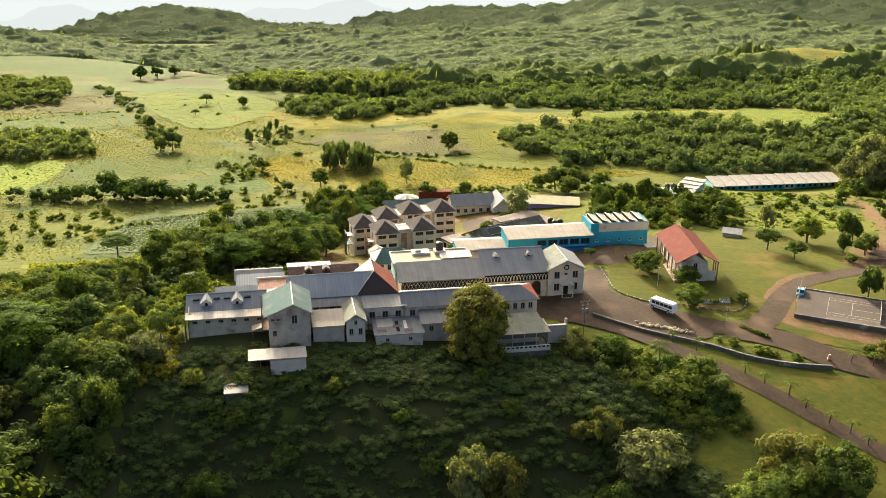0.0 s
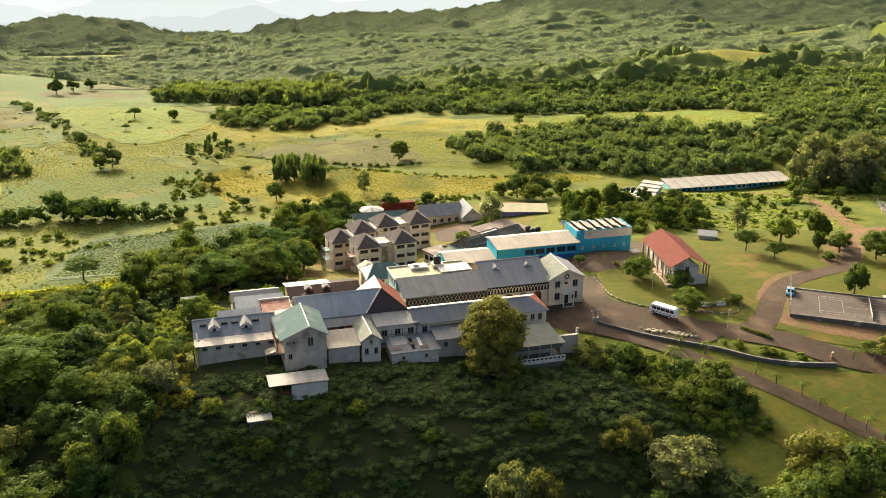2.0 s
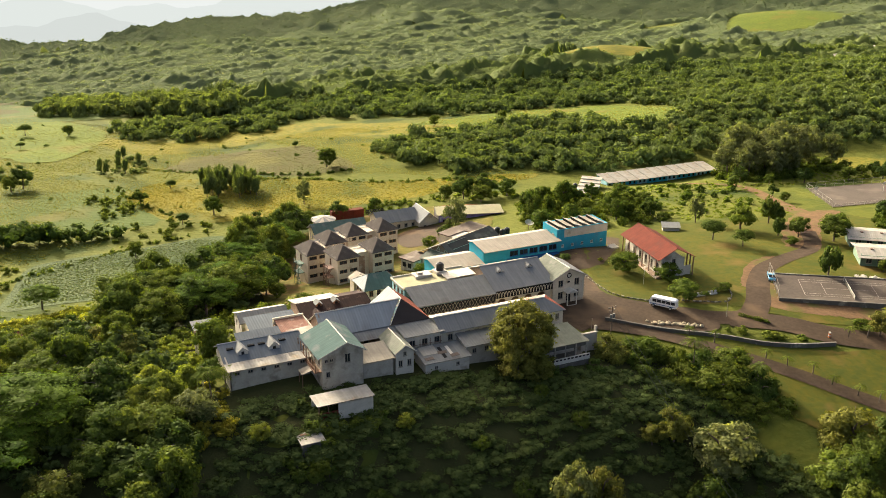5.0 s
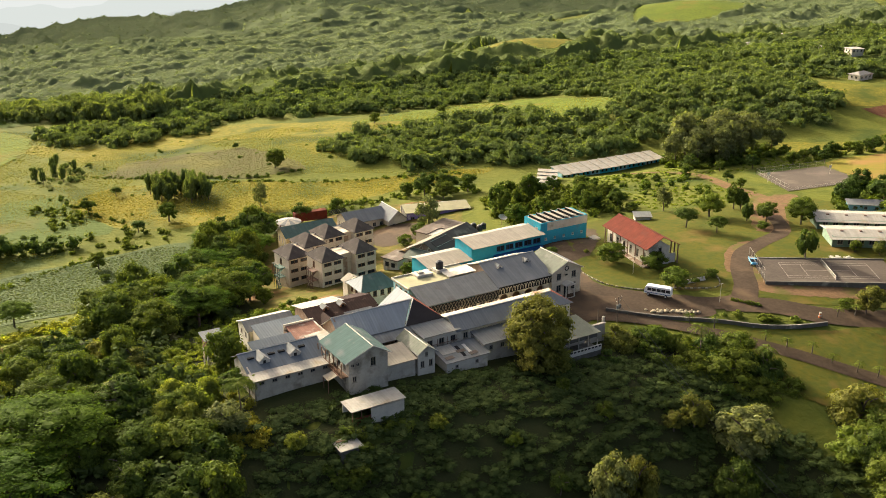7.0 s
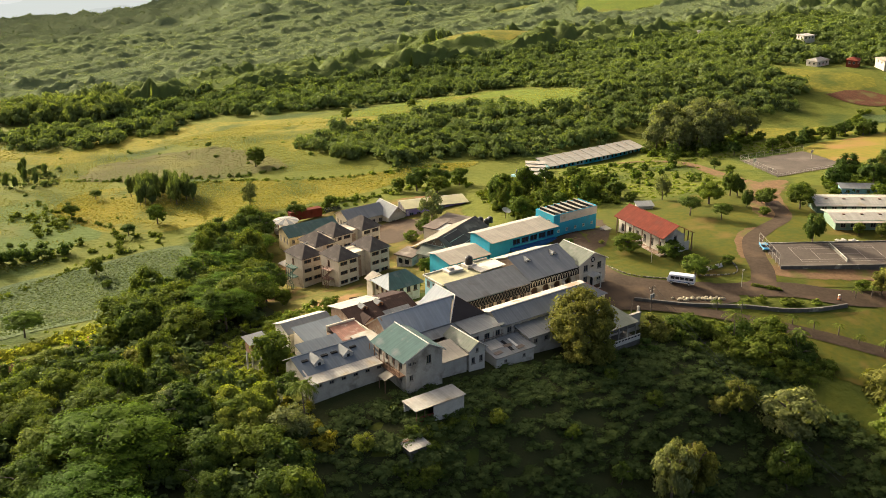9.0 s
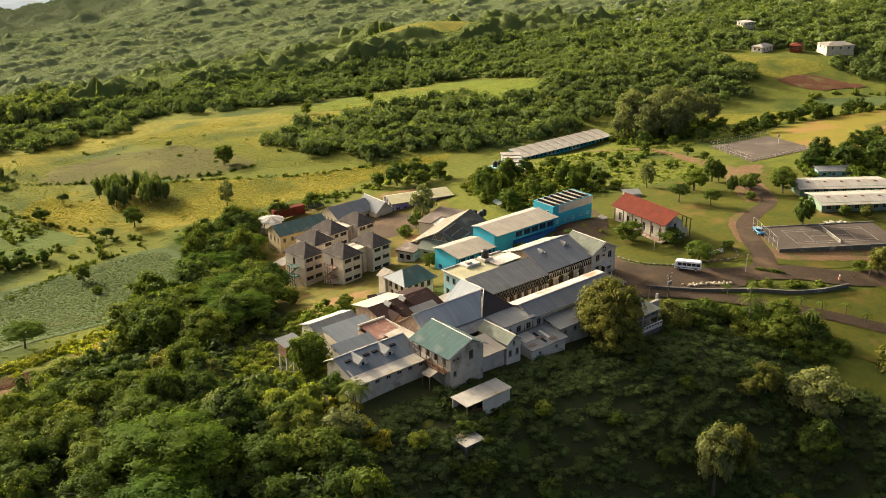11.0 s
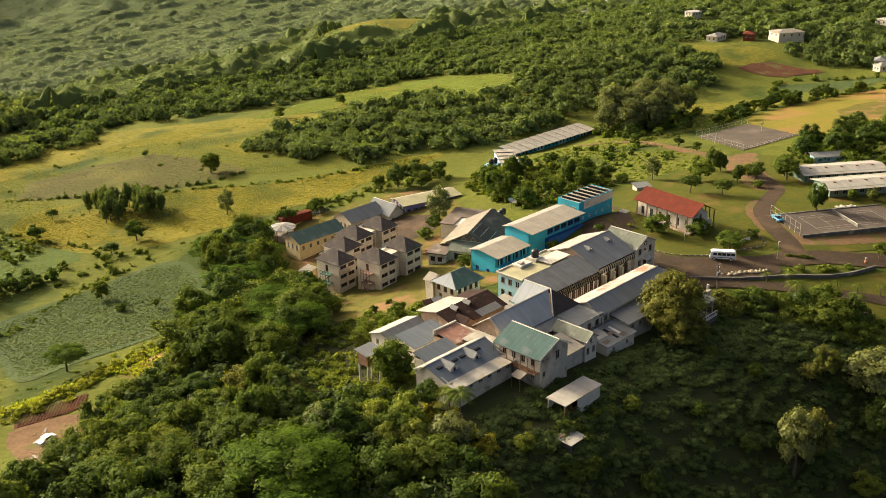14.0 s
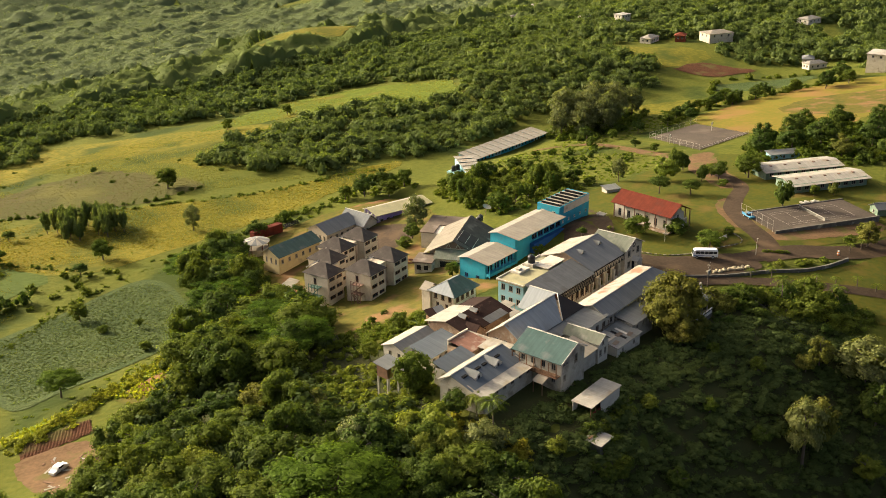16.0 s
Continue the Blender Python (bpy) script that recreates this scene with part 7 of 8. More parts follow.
canopy("woodland_east", [(518, 282), (900, 282), (1000, 640), (900, 990), (560, 770), (468, 738), (558, 700), (558, 460)], 3.2, 9.5, 9, 24, "canopy", "woods round the village")

# hedges, scrub and undergrowth
def line_points(line, step, width, seed):
    g = random.Random(seed)
    out = []
    for (x0, y0), (x1, y1) in zip(line, line[1:]):
        n = max(1, int(math.hypot(x1 - x0, y1 - y0) / step))
        for i in range(n):
            t = (i + g.random()) / n
            out.append((x0 + (x1 - x0) * t + g.uniform(-1, 1) * width, y0 + (y1 - y0) * t + g.uniform(-1, 1) * width))
    return out


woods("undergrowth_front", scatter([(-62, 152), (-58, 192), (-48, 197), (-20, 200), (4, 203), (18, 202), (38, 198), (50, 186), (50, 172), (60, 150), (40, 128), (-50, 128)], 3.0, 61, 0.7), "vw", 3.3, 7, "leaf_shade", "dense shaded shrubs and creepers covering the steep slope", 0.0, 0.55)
bm = bmesh.new()
for i in range(20):
    k, q = (i + 0.5) / 20, min(1.0, (i + 2.5) / 20)
    x0, y0, x1, y1 = -121.0 + 15.6 * k, 279.2 - 1.1 * k, -119.2 + 15.8 * q, 286.4 - 1.6 * q
    for j in range(6):
        a, b = j / 6, (j + 1) / 6
        p, r = (x0 + (x1 - x0) * a, y0 + (y1 - y0) * a), (x0 + (x1 - x0) * b, y0 + (y1 - y0) * b)
        rod(bm, (p[0], p[1], zland(*p) + 0.12), (r[0], r[1], zland(*r) + 0.12), 0.24, 0.24, 5)
tagged(part("garden_ridges", bm, "redsoil"), "earth ridges between the furrows of the red plot", "soil", kind="stuff")
wall_foot = [(at(u, v, 0).translation.x, at(u, v, 0).translation.y) for u, v in [(-12 + 1.6 * i + random.Random(i).uniform(-0.7, 0.7), -3.5 - 1.5 * random.Random(i + 50).random() - (5.0 if 0 < -12 + 1.6 * i < 10 else 0)) for i in range(40)]]
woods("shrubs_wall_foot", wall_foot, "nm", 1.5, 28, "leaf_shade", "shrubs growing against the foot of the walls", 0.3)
# The darker leaves paint the shade in the gaps between crowns.
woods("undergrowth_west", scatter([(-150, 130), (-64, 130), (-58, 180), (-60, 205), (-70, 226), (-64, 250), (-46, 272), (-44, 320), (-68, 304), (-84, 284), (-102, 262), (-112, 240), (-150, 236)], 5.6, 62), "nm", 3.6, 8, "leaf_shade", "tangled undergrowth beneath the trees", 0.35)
woods("woodland_southwest", scatter([(-160, 138), (-64, 138), (-66, 158), (-140, 158), (-140, 235), (-165, 240), (-170, 180)], 8.0, 63), "su", 5.6, 9, "leaf_near", "wooded slope in the sun", 0.7)
woods("hedge_trees", line_points([(-200, 374), (-150, 379), (-128, 382), (-106, 383), (-84, 384), (-77, 377)], 5.0, 2.5, 64), "abc", 4.6, 10, "leaf_dark", "row of dark trees along a field", 0.6)
woods("hedge_thicket", line_points([(-132, 382), (-110, 384)], 2.5, 5, 65), "abc", 6.2, 11, "leaf_dark", "tall dark thicket in the hedgerow", 0.7)
woods("hedge_ditch", line_points([(-125, 332), (-107, 346), (-93, 357), (-79, 368), (-60, 378)], 2.5, 1.0, 66) + line_points([(-36, 462), (-9, 442), (15, 421), (38, 410), (70, 402)], 3, 1.6, 67) + line_points([(-243, 554), (-213, 575), (-183, 592)], 4, 1.5, 68), "de", 1.7, 12, "leaf_near", "low hedges between the fields", 0.2)
woods("hedge_lane", line_points([(-235, 700), (-220, 669), (-181, 598), (-154, 534), (-131, 480)], 7, 4, 69), "abc", 3.4, 13, "leaf_far", "bushy lane through the pastures", 0.4)
woods("wood_left", scatter([(-330, 720), (-265, 727), (-230, 616), (-256, 590), (-340, 600)], 8.5, 70) + scatter([(-240, 500), (-183, 506), (-161, 458), (-195, 440), (-250, 440)], 7, 71), "abc", 5.6, 14, "leaf_far", "dense copses at the edge of the valley", 0.5)
woods("copse_field", scatter([(-97, 485), (-101, 519), (-87, 547), (-73, 530), (-76, 489)], 8, 72), "abc", 2.2, 15, "leaf_far", "scrubby copse in the meadow", 0.4)
grove([(-97, 485), (-101, 519), (-87, 547), (-73, 530), (-76, 489)], 13, 73, ["slim"], 0.6, 0.9, wide=1.1)
grove([(-55, 432), (-33, 420), (-29, 437), (-42, 456), (-53, 450)], 5.2, 74, ["slim"], 0.75, 1.2, wide=1.1)
woods("scrub_west", scatter([(-170, 362), (-123, 366), (-108, 346), (-119, 322), (-140, 300), (-190, 300)], 8.5, 74, 0.9), "nm", 2.2, 17, "leaf_near", "sunlit scrub beside the vegetable field", 0.3)
woods("hedge_yellow", line_points([(-122, 286), (-111, 287), (-96, 295), (-86, 299), (-74, 305), (-60, 314)], 0.45, 3.0, 75), "nm", 1.5, 18, "leaf_lime", "tall yellow-green grass and hedge along the plots", 0.2)
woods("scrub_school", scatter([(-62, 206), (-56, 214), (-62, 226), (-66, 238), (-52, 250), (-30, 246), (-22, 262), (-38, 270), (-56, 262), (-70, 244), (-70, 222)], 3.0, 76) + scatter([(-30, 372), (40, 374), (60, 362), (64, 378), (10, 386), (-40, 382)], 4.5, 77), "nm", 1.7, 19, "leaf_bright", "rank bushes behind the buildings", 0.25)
woods("scrub_campus", scatter([(46, 304), (72, 300), (94, 304), (110, 318), (108, 346), (84, 358), (58, 356), (50, 330)], 4.6, 81, avoid=(weedy,)), "nm", 2.7, 22, "leaf_near", "thick bushes under the trees behind the school", 0.3)
woods("scrub_east", scatter([(94, 310), (130, 314), (140, 340), (120, 372), (96, 366)], 11, 78) + line_points([(205, 366), (234, 366), (252, 356), (280, 348), (330, 338)], 5, 4, 79), "nm", 2.4, 20, "leaf_near", "rough bushes on the grassland", 0.3)
woods("scrub_meadow", scatter([(-270, 430), (-160, 396), (60, 396), (30, 470), (10, 560), (-100, 640), (-240, 720), (-300, 560)], 27, 80, 0.9), "nm", 1.3, 21, "leaf_near", "scattered tufts and small bushes in the meadow", 0.2)

# rough herbage of the meadows
def herbage(name, polys, spacing, size, seed, mat, label, avoid=()):
    pts = []
    for i, q in enumerate(polys):
        g = random.Random(seed + i)
        pts += [p for p in scatter(q, spacing, seed + i, 0.9, avoid) if math.sin(p[0] * 0.07 + seed) + math.sin(p[1] * 0.06 + p[0] * 0.03) + g.uniform(-1.2, 1.2) > (0 if spacing > 1.8 else -9)]
    woods(name, pts, "t", size, seed, mat, label, 0.1, 0.7)


def tufts(name, polys, spacing, high, wide, seed, mat, label, lean=0.35, patch=-9.0, avoid=()):
    """Rough grass: small leaning fans of blades, three to a tuft."""
    g = np.random.default_rng(seed)
    P = []
    for poly in polys:
        xs, ys = [p[0] for p in poly], [p[1] for p in poly]
        X, Y = np.meshgrid(np.arange(min(xs), max(xs), spacing), np.arange(min(ys), max(ys), spacing))
        X, Y = (X + g.uniform(-0.5, 0.5, X.shape) * spacing).ravel(), (Y + g.uniform(-0.5, 0.5, Y.shape) * spacing).ravel()
        ok = np.sin(X * 0.09 + seed) + np.sin(Y * 0.08 + X * 0.03) + np.sin(X * 0.31 + Y * 0.23) * 0.7 + g.uniform(-0.8, 0.8, X.shape) > patch
        for q in [poly] + list(avoid):
            keep = np.zeros(X.shape, bool)
            for i in range(len(q)):
                (x0, y0), (x1, y1) = q[i], q[i - 1]
                if y0 != y1:
                    keep ^= ((y0 > Y) != (y1 > Y)) & (X < (x1 - x0) * (Y - y0) / (y1 - y0) + x0)
            ok &= keep if q is poly else ~keep
        P.append(np.stack([X, Y], 1)[ok])
    P = np.concatenate(P)
    c = np.column_stack([P, land(P[:, 0], P[:, 1]) + 0.1])
    Q = []
    for k in range(3):
        a = g.uniform(0, 6.28, len(c))
        d = np.column_stack([np.cos(a), np.sin(a), np.zeros(len(c))])
        s = g.uniform(0.55, 1.25, (len(c), 1))
        off = np.column_stack([-np.sin(a), np.cos(a), np.zeros(len(c))]) * g.uniform(0.3, 1.0, (len(c), 1)) * lean * high * s
        h = np.array((0, 0, 1.0)) * high * s * g.uniform(0.7, 1.1, (len(c), 1))
        Q.append(np.stack([c - d * wide * s * 0.25, c + d * wide * s * 0.25, c + d * wide * s * 0.5 + h + off, c - d * wide * s * 0.5 + h * 0.85 + off], 1))
    V = np.concatenate(Q).reshape(-1, 3)
    me = mesh_of(name, V, np.arange(len(V)).reshape(-1, 4).tolist(), mat)
    return tagged(new(name, me), label, "grass", kind="stuff")


fallow = [(-68, 492), (-30, 464), (10, 448), (12, 462), (0, 522), (-56, 526)]
rough = [gold, [(-160, 400), (-84, 396), (-60, 472), (-20, 560), (-160, 600), (-200, 480)], [(70, 396), (90, 500), (20, 560), (-20, 560), (10, 440)]]
tufts("meadow_tussocks", rough[:1], 0.9, 0.13, 0.65, 91, "leaf_hay", "dry tussocks in the rough meadow", 1.0, -1.2)
tufts("meadow_sward", rough[1:], 1.1, 0.14, 0.7, 114, "leaf_sward", "yellow-green grass of the rough meadow", 1.0, -1.2, (fallow,))
tufts("strip_sward", [clear[2]], 1.7, 0.24, 0.9, 115, "leaf_sward", "bright grass between the woods", 1.0, -1.0)
tufts("meadow_green", rough[:1], 1.7, 0.18, 0.9, 110, "leaf_sward", "green tufts in the rough meadow", 1.0, 0.0)
tufts("pasture_grass", [[(-150, 560), (-120, 540), (-60, 590), (-100, 640), (-180, 720), (-200, 660)], [(-240, 520), (-170, 540), (-222, 660), (-262, 620)], [(-230, 400), (-160, 396), (-150, 540), (-240, 510)], [(-180, 372), (-90, 372), (-90, 396), (-180, 396)], [(-190, 296), (-122, 296), (-117, 308), (-116, 352), (-104, 366), (-110, 374), (-190, 372)]], 1.9, 0.24, 0.9, 111, "leaf_sward", "rough pasture grass", 1.0, -1.2)
tufts("fallow_stubble", [fallow], 1.3, 0.16, 0.7, 112, "leaf_fallow", "dull stubble of the fallow field", 1.0)
herbage("meadow_weeds", [gold, [(-170, 392), (-70, 396), (-66, 470), (-30, 540), (90, 505), (40, 560), (-100, 620), (-230, 540)], [(-120, 372), (-60, 380), (-30, 350), (-26, 390), (-120, 396)]], 5.0, 0.8, 92, "leaf_near", "dark weeds and small shrubs in the rough meadow")
tufts("crop_plants", [[(-113, 309), (-100, 311), (-83, 313), (-67, 318), (-56, 330), (-49, 352), (-48, 367), (-55, 372), (-80, 363), (-100, 358), (-111, 351), (-112, 330)]], 0.9, 0.18, 0.8, 93, "leaf_crop", "leafy vegetables in the field", 1.3)
tufts("strip_grass", [[(-126, 292), (-106, 294), (-88, 300), (-68, 307), (-62, 303), (-88, 294.5), (-106, 288), (-124, 287.5)], [(-94, 291), (-79, 297), (-68, 302), (-60, 296), (-64, 284), (-79, 280), (-92, 283)]], 1.0, 0.8, 0.7, 113, "leaf_lime", "tall bright grass of the field strip", patch=-0.8)
herbage("bank_weeds", [[(96, 300), (140, 300), (150, 345), (120, 372), (96, 366)], [(130, 345), (200, 345), (205, 372), (140, 372)], [(-122, 300), (-60, 316), (-50, 300), (-70, 290), (-106, 288)]], 2.4, 1.2, 94, "leaf_bright", "sunlit weeds on the rough banks")
for i, (x, y, s) in enumerate(((150, 360, 0.9), (158, 352, 0.7), (172, 350, 0.8), (190, 348, 0.9), (204, 346, 0.8), (140, 348, 0.8), (216, 356, 0.9), (228, 360, 0.8), (240, 358, 0.9), (252, 362, 1.0), (146, 330, 0.6), (143, 318, 0.6))):
    plant("round" if i % 2 else "dark", x, y, s * 0.8)
for i, (x, y, s) in enumerate(((244, 352, 0.8), (250, 354, 0.7), (260, 350, 0.75), (284, 344, 0.8), (294, 333, 0.9), (300, 336, 0.9), (201, 355, 0.6), (208, 357, 0.6), (216, 357, 0.65), (229, 356, 0.7), (236, 358, 0.6), (270, 352, 0.7), (310, 330, 0.9), (318, 340, 0.9), (330, 345, 0.9))):
    plant("dark" if i % 3 else "round", x, y, s)
woods("scrub_halls", scatter([(146, 272), (160, 290), (200, 292), (222, 270), (214, 240), (176, 232), (160, 246)], 4.5, 95), "nm", 3.0, 25, "leaf_near", "thick bushes between the trees behind the halls", 0.4)
woods("scrub_casuarina", scatter([(148, 372), (156, 392), (204, 392), (210, 376), (190, 366), (172, 358), (154, 360)], 4.5, 96), "nm", 3.0, 26, "leaf_near", "bushes at the foot of the grey trees", 0.4)
woods("hedge_playfield", line_points([(196, 350), (214, 356), (238, 357), (262, 352), (286, 346), (330, 338)], 2.6, 2.0, 97) + line_points([(262, 376), (286, 392), (300, 394), (332, 368)], 3.2, 2.0, 98), "nm", 2.2, 27, "leaf_near", "bushy hedge along the playing field", 0.3)
woods("scrub_corner", scatter([(-66, 184), (-64, 204), (-57, 206), (-55, 198), (-54, 188)], 2.2, 99), "nm", 1.6, 29, "leaf_yellow", "bright bushes at the corner of the long house", 0.3)
for u, v, s in ((-8.5, -17.5, 1.1), (-6.0, -17.0, 0.9), (-10.8, -16.8, 1.0), (-4.4, -15.0, 1.0), (-3.2, -12.0, 0.8), (-0.5, -12.2, 0.8), (2.5, -12.0, 0.9), (6.0, -12.4, 1.0), (8.5, -11.0, 0.9), (-6.0, -10.6, 0.9)):
    m = at(u, v, 0)
    plant("bush", m.translation.x, m.translation.y, s * 1.2, label="wild bush beside the huts on the slope")
herbage("field_weeds", [[(-68, 492), (-30, 464), (10, 448), (12, 462), (0, 522), (-56, 526)], [(-162, 392), (-74, 396), (-88, 462), (-160, 444)], [(-150, 560), (-120, 540), (-100, 605), (-180, 720), (-200, 660)], [(-240, 520), (-170, 540), (-222, 660), (-262, 620)]], 3.4, 0.5, 101, "leaf_near", "low dark weeds in the fallow fields")
woods("scrub_hollow", scatter([(-120, 384), (-92, 384), (-70, 400), (-50, 392), (-44, 372), (-56, 380), (-80, 370)], 8.0, 103) + scatter([(-100, 440), (-84, 446), (-74, 420), (-92, 408)], 5.0, 104), "nm", 2.0, 30, "leaf_near", "scrubby bushes in the damp hollow", 0.3)
woods("hedge_fallow", line_points([(-74, 498), (-50, 480), (-30, 467), (-6, 448), (12, 446)], 1.8, 1.2, 105) + line_points([(-60, 398), (-84, 440), (-88, 464)], 3.0, 1.6, 106) + line_points([(-40, 386), (-10, 380), (30, 380), (66, 388)], 2.2, 2.0, 107), "nm", 1.3, 31, "leaf_near", "ragged bank of weeds between the fields", 0.2)
woods("trees_village", scatter([(343, 436), (352, 440), (380, 430), (378, 418), (352, 402), (338, 408)], 6.0, 116), "abc", 3.4, 34, "leaf_far", "trees below the village house", 0.5)
woods("scrub_hut", scatter([(-68, 218), (-54, 216), (-48, 226), (-47, 238), (-56, 246), (-70, 240)], 2.3, 108), "nm", 1.35, 32, "leaf_bright", "rank green bushes round the raised hut", 0.3)
for u, v, s in ((-8.0, -19.5, 0.34), (-5.4, -19.0, 0.3), (-11.0, -18.4, 0.32), (-12.4, -15.6, 0.3)):
    m = at(u, v, 0)
    plant("dark", m.translation.x, m.translation.y, s, label="dark young tree among the shrubs below the huts")

# ---- grounds east of the school ----


def fence(name, a, b, h, posts, label, z=None):
    f = thing(name, pose(a[0], a[1], 0), label, "fence")
    d = Vector((b[0] - a[0], b[1] - a[1], 0))
    za = (lambda p: zland(a[0] + p.x, a[1] + p.y)) if z is None else (lambda p: z)
    for i in range(posts):
        p = d * (i / (posts - 1))
        part("post", rod(bmesh.new(), (p.x, p.y, za(p) - 0.4), (p.x, p.y, za(p) + h), 0.05), "concrete", f)
    for k in (0.5, 1.0):
        bm = bmesh.new()
        for i in range(posts - 1):
            p, q = d * (i / (posts - 1)), d * ((i + 1) / (posts - 1))
            rod(bm, (p.x, p.y, za(p) + h * k), (q.x, q.y, za(q) + h * k), 0.03)
        part("rail", bm, "concrete", f)
    return f


def tennis_court():
    c = thing("tennis_court", pose(84.1, 225.4, 0.1, 0, 0, -22.5), "worn asphalt tennis court with white lines and dark stone edge", "sports court")
    part("slab", box(0, 36, 0, 17, -4.0, 0.1), "court", c)
    part("edge_wall", box(-0.4, 36.4, -0.45, -0.02, -4.0, 0.35), "darkstone", c)
    part("edge_wall", box(-0.4, 36.4, 17.02, 17.4, -3.0, 0.35), "darkstone", c)
    for x0, x1, y0, y1 in ((6.6, 30.4, 3.0, 3.1), (6.6, 30.4, 13.9, 14.0), (6.6, 30.4, 4.4, 4.5), (6.6, 30.4, 12.5, 12.6), (6.6, 6.7, 3, 14), (30.3, 30.4, 3, 14), (12.1, 12.2, 4.4, 12.6), (24.9, 25.0, 4.4, 12.6), (12.1, 25, 8.45, 8.55)):
        part("line", box(x0, x1, y0, y1, 0.104, 0.108), "courtline", c)
    n = part("net", box(18.5, 18.52, 2.2, 14.8, 0.1, 1.05), "darkstone", c)
    part("net_tape", box(18.46, 18.56, 2.2, 14.8, 1.0, 1.1), "white", n)
    for y in (2.1, 14.8):
        part("net_post", rod(bmesh.new(), (18.5, y, 0.1), (18.5, y, 1.2), 0.06), "white", n)


tennis_court()
fence("court_fence", (84.1, 226.5), (90.6, 242.0), 3.2, 7, "white pipe fence at the end of the tennis court", 0.1)
drape("lower_court", [(152, 303), (165, 338), (197, 338), (186, 304)], "court", 0.2, 6, "dark asphalt ball court beyond the drive", "sports court")
fence("court_fence", (152, 303), (165, 338), 2.4, 9, "wire fence posts along the lower court")
fence("court_fence", (165, 338), (197, 338), 2.4, 9, "wire fence posts behind the lower court")
fence("court_fence", (152, 303), (186, 304), 1.2, 9, "low pipe fence before the lower court")
for x, y in ((186, 322), (158, 322)):
    b = thing("basketball_goal", pose(x, y, zland(x, y), 0, 0, 20), "pole with white backboard on the lower court", "goal")
    part("pole", rod(bmesh.new(), (0, 0, -0.3), (0, 0, 3.2), 0.08), "white", b)
    part("backboard", box(-0.9, 0.9, -0.05, 0.05, 2.7, 3.8), "white", b)


def far_classrooms():
    h = thing("classroom_row", pose(103.5, 381, -19.0, 0, 0, 9.0), "long low classroom row with white stepped roofs and turquoise walls", "school building")
    for i in range(11):
        x = i * 4.8
        part("wall", wall_bm(4.8, -2, 3.0, 0.3, [(0.8, 2.0, 1.2, 2.4), (2.9, 4.1, 1.2, 2.4)]), "blue" if i % 3 else "paleblue", h).matrix_local = Matrix.Translation((x, 0, 0))
        part("pane", box(x + 0.8, x + 4.1, 0.35, 0.4, 1.2, 2.4), "dark", h)
        roof_sheet(h, [(x - 0.1, -1.4, 3.2), (x + 4.9, -1.4, 3.0), (x + 4.9, 8.6, 4.2), (x - 0.1, 8.6, 4.5)], "whitezinc")
    part("back_wall", box(0, 52.8, 7.6, 7.9, -2, 3.9), "paleblue", h)
    for x in (0.0, 52.5):
        part("end_wall", box(x, x + 0.3, 0.32, 7.58, -2, 3.2), "paleblue", h)
    h = thing("classroom_wing", pose(88, 357, -15.8, 0, 0, 62), "white-roofed classroom wing beside the long row", "school building")
    walls(h, 24, 6.5, -3.0, 3.0, "paleblue", holes={"front": [(7, 1.4, 1.2, 2.4, 2, 22)]})
    for i in range(5):
        roof_sheet(h, [(i * 4.9 - 0.3, -0.8, 3.4), (i * 4.9 + 4.7, -0.8, 3.1), (i * 4.9 + 4.7, 7.2, 3.3), (i * 4.9 - 0.3, 7.2, 3.6)], "whitezinc")
    b = thing("tank_stand", pose(82, 368, -17.5, 0, 0, 10), "pale concrete block carrying two black tanks", "tank stand")
    part("block", box(0, 6.5, 0, 4, -2, 3.4), "paleblue", b)
    for k in range(2):
        tank(thing("water_tank", pose(83.4 + k * 2.3, 370.2 + k * 0.3, -14.1), "black plastic water tank on a concrete block", "water tank", "roof tanks"), 0.95, 2.2)


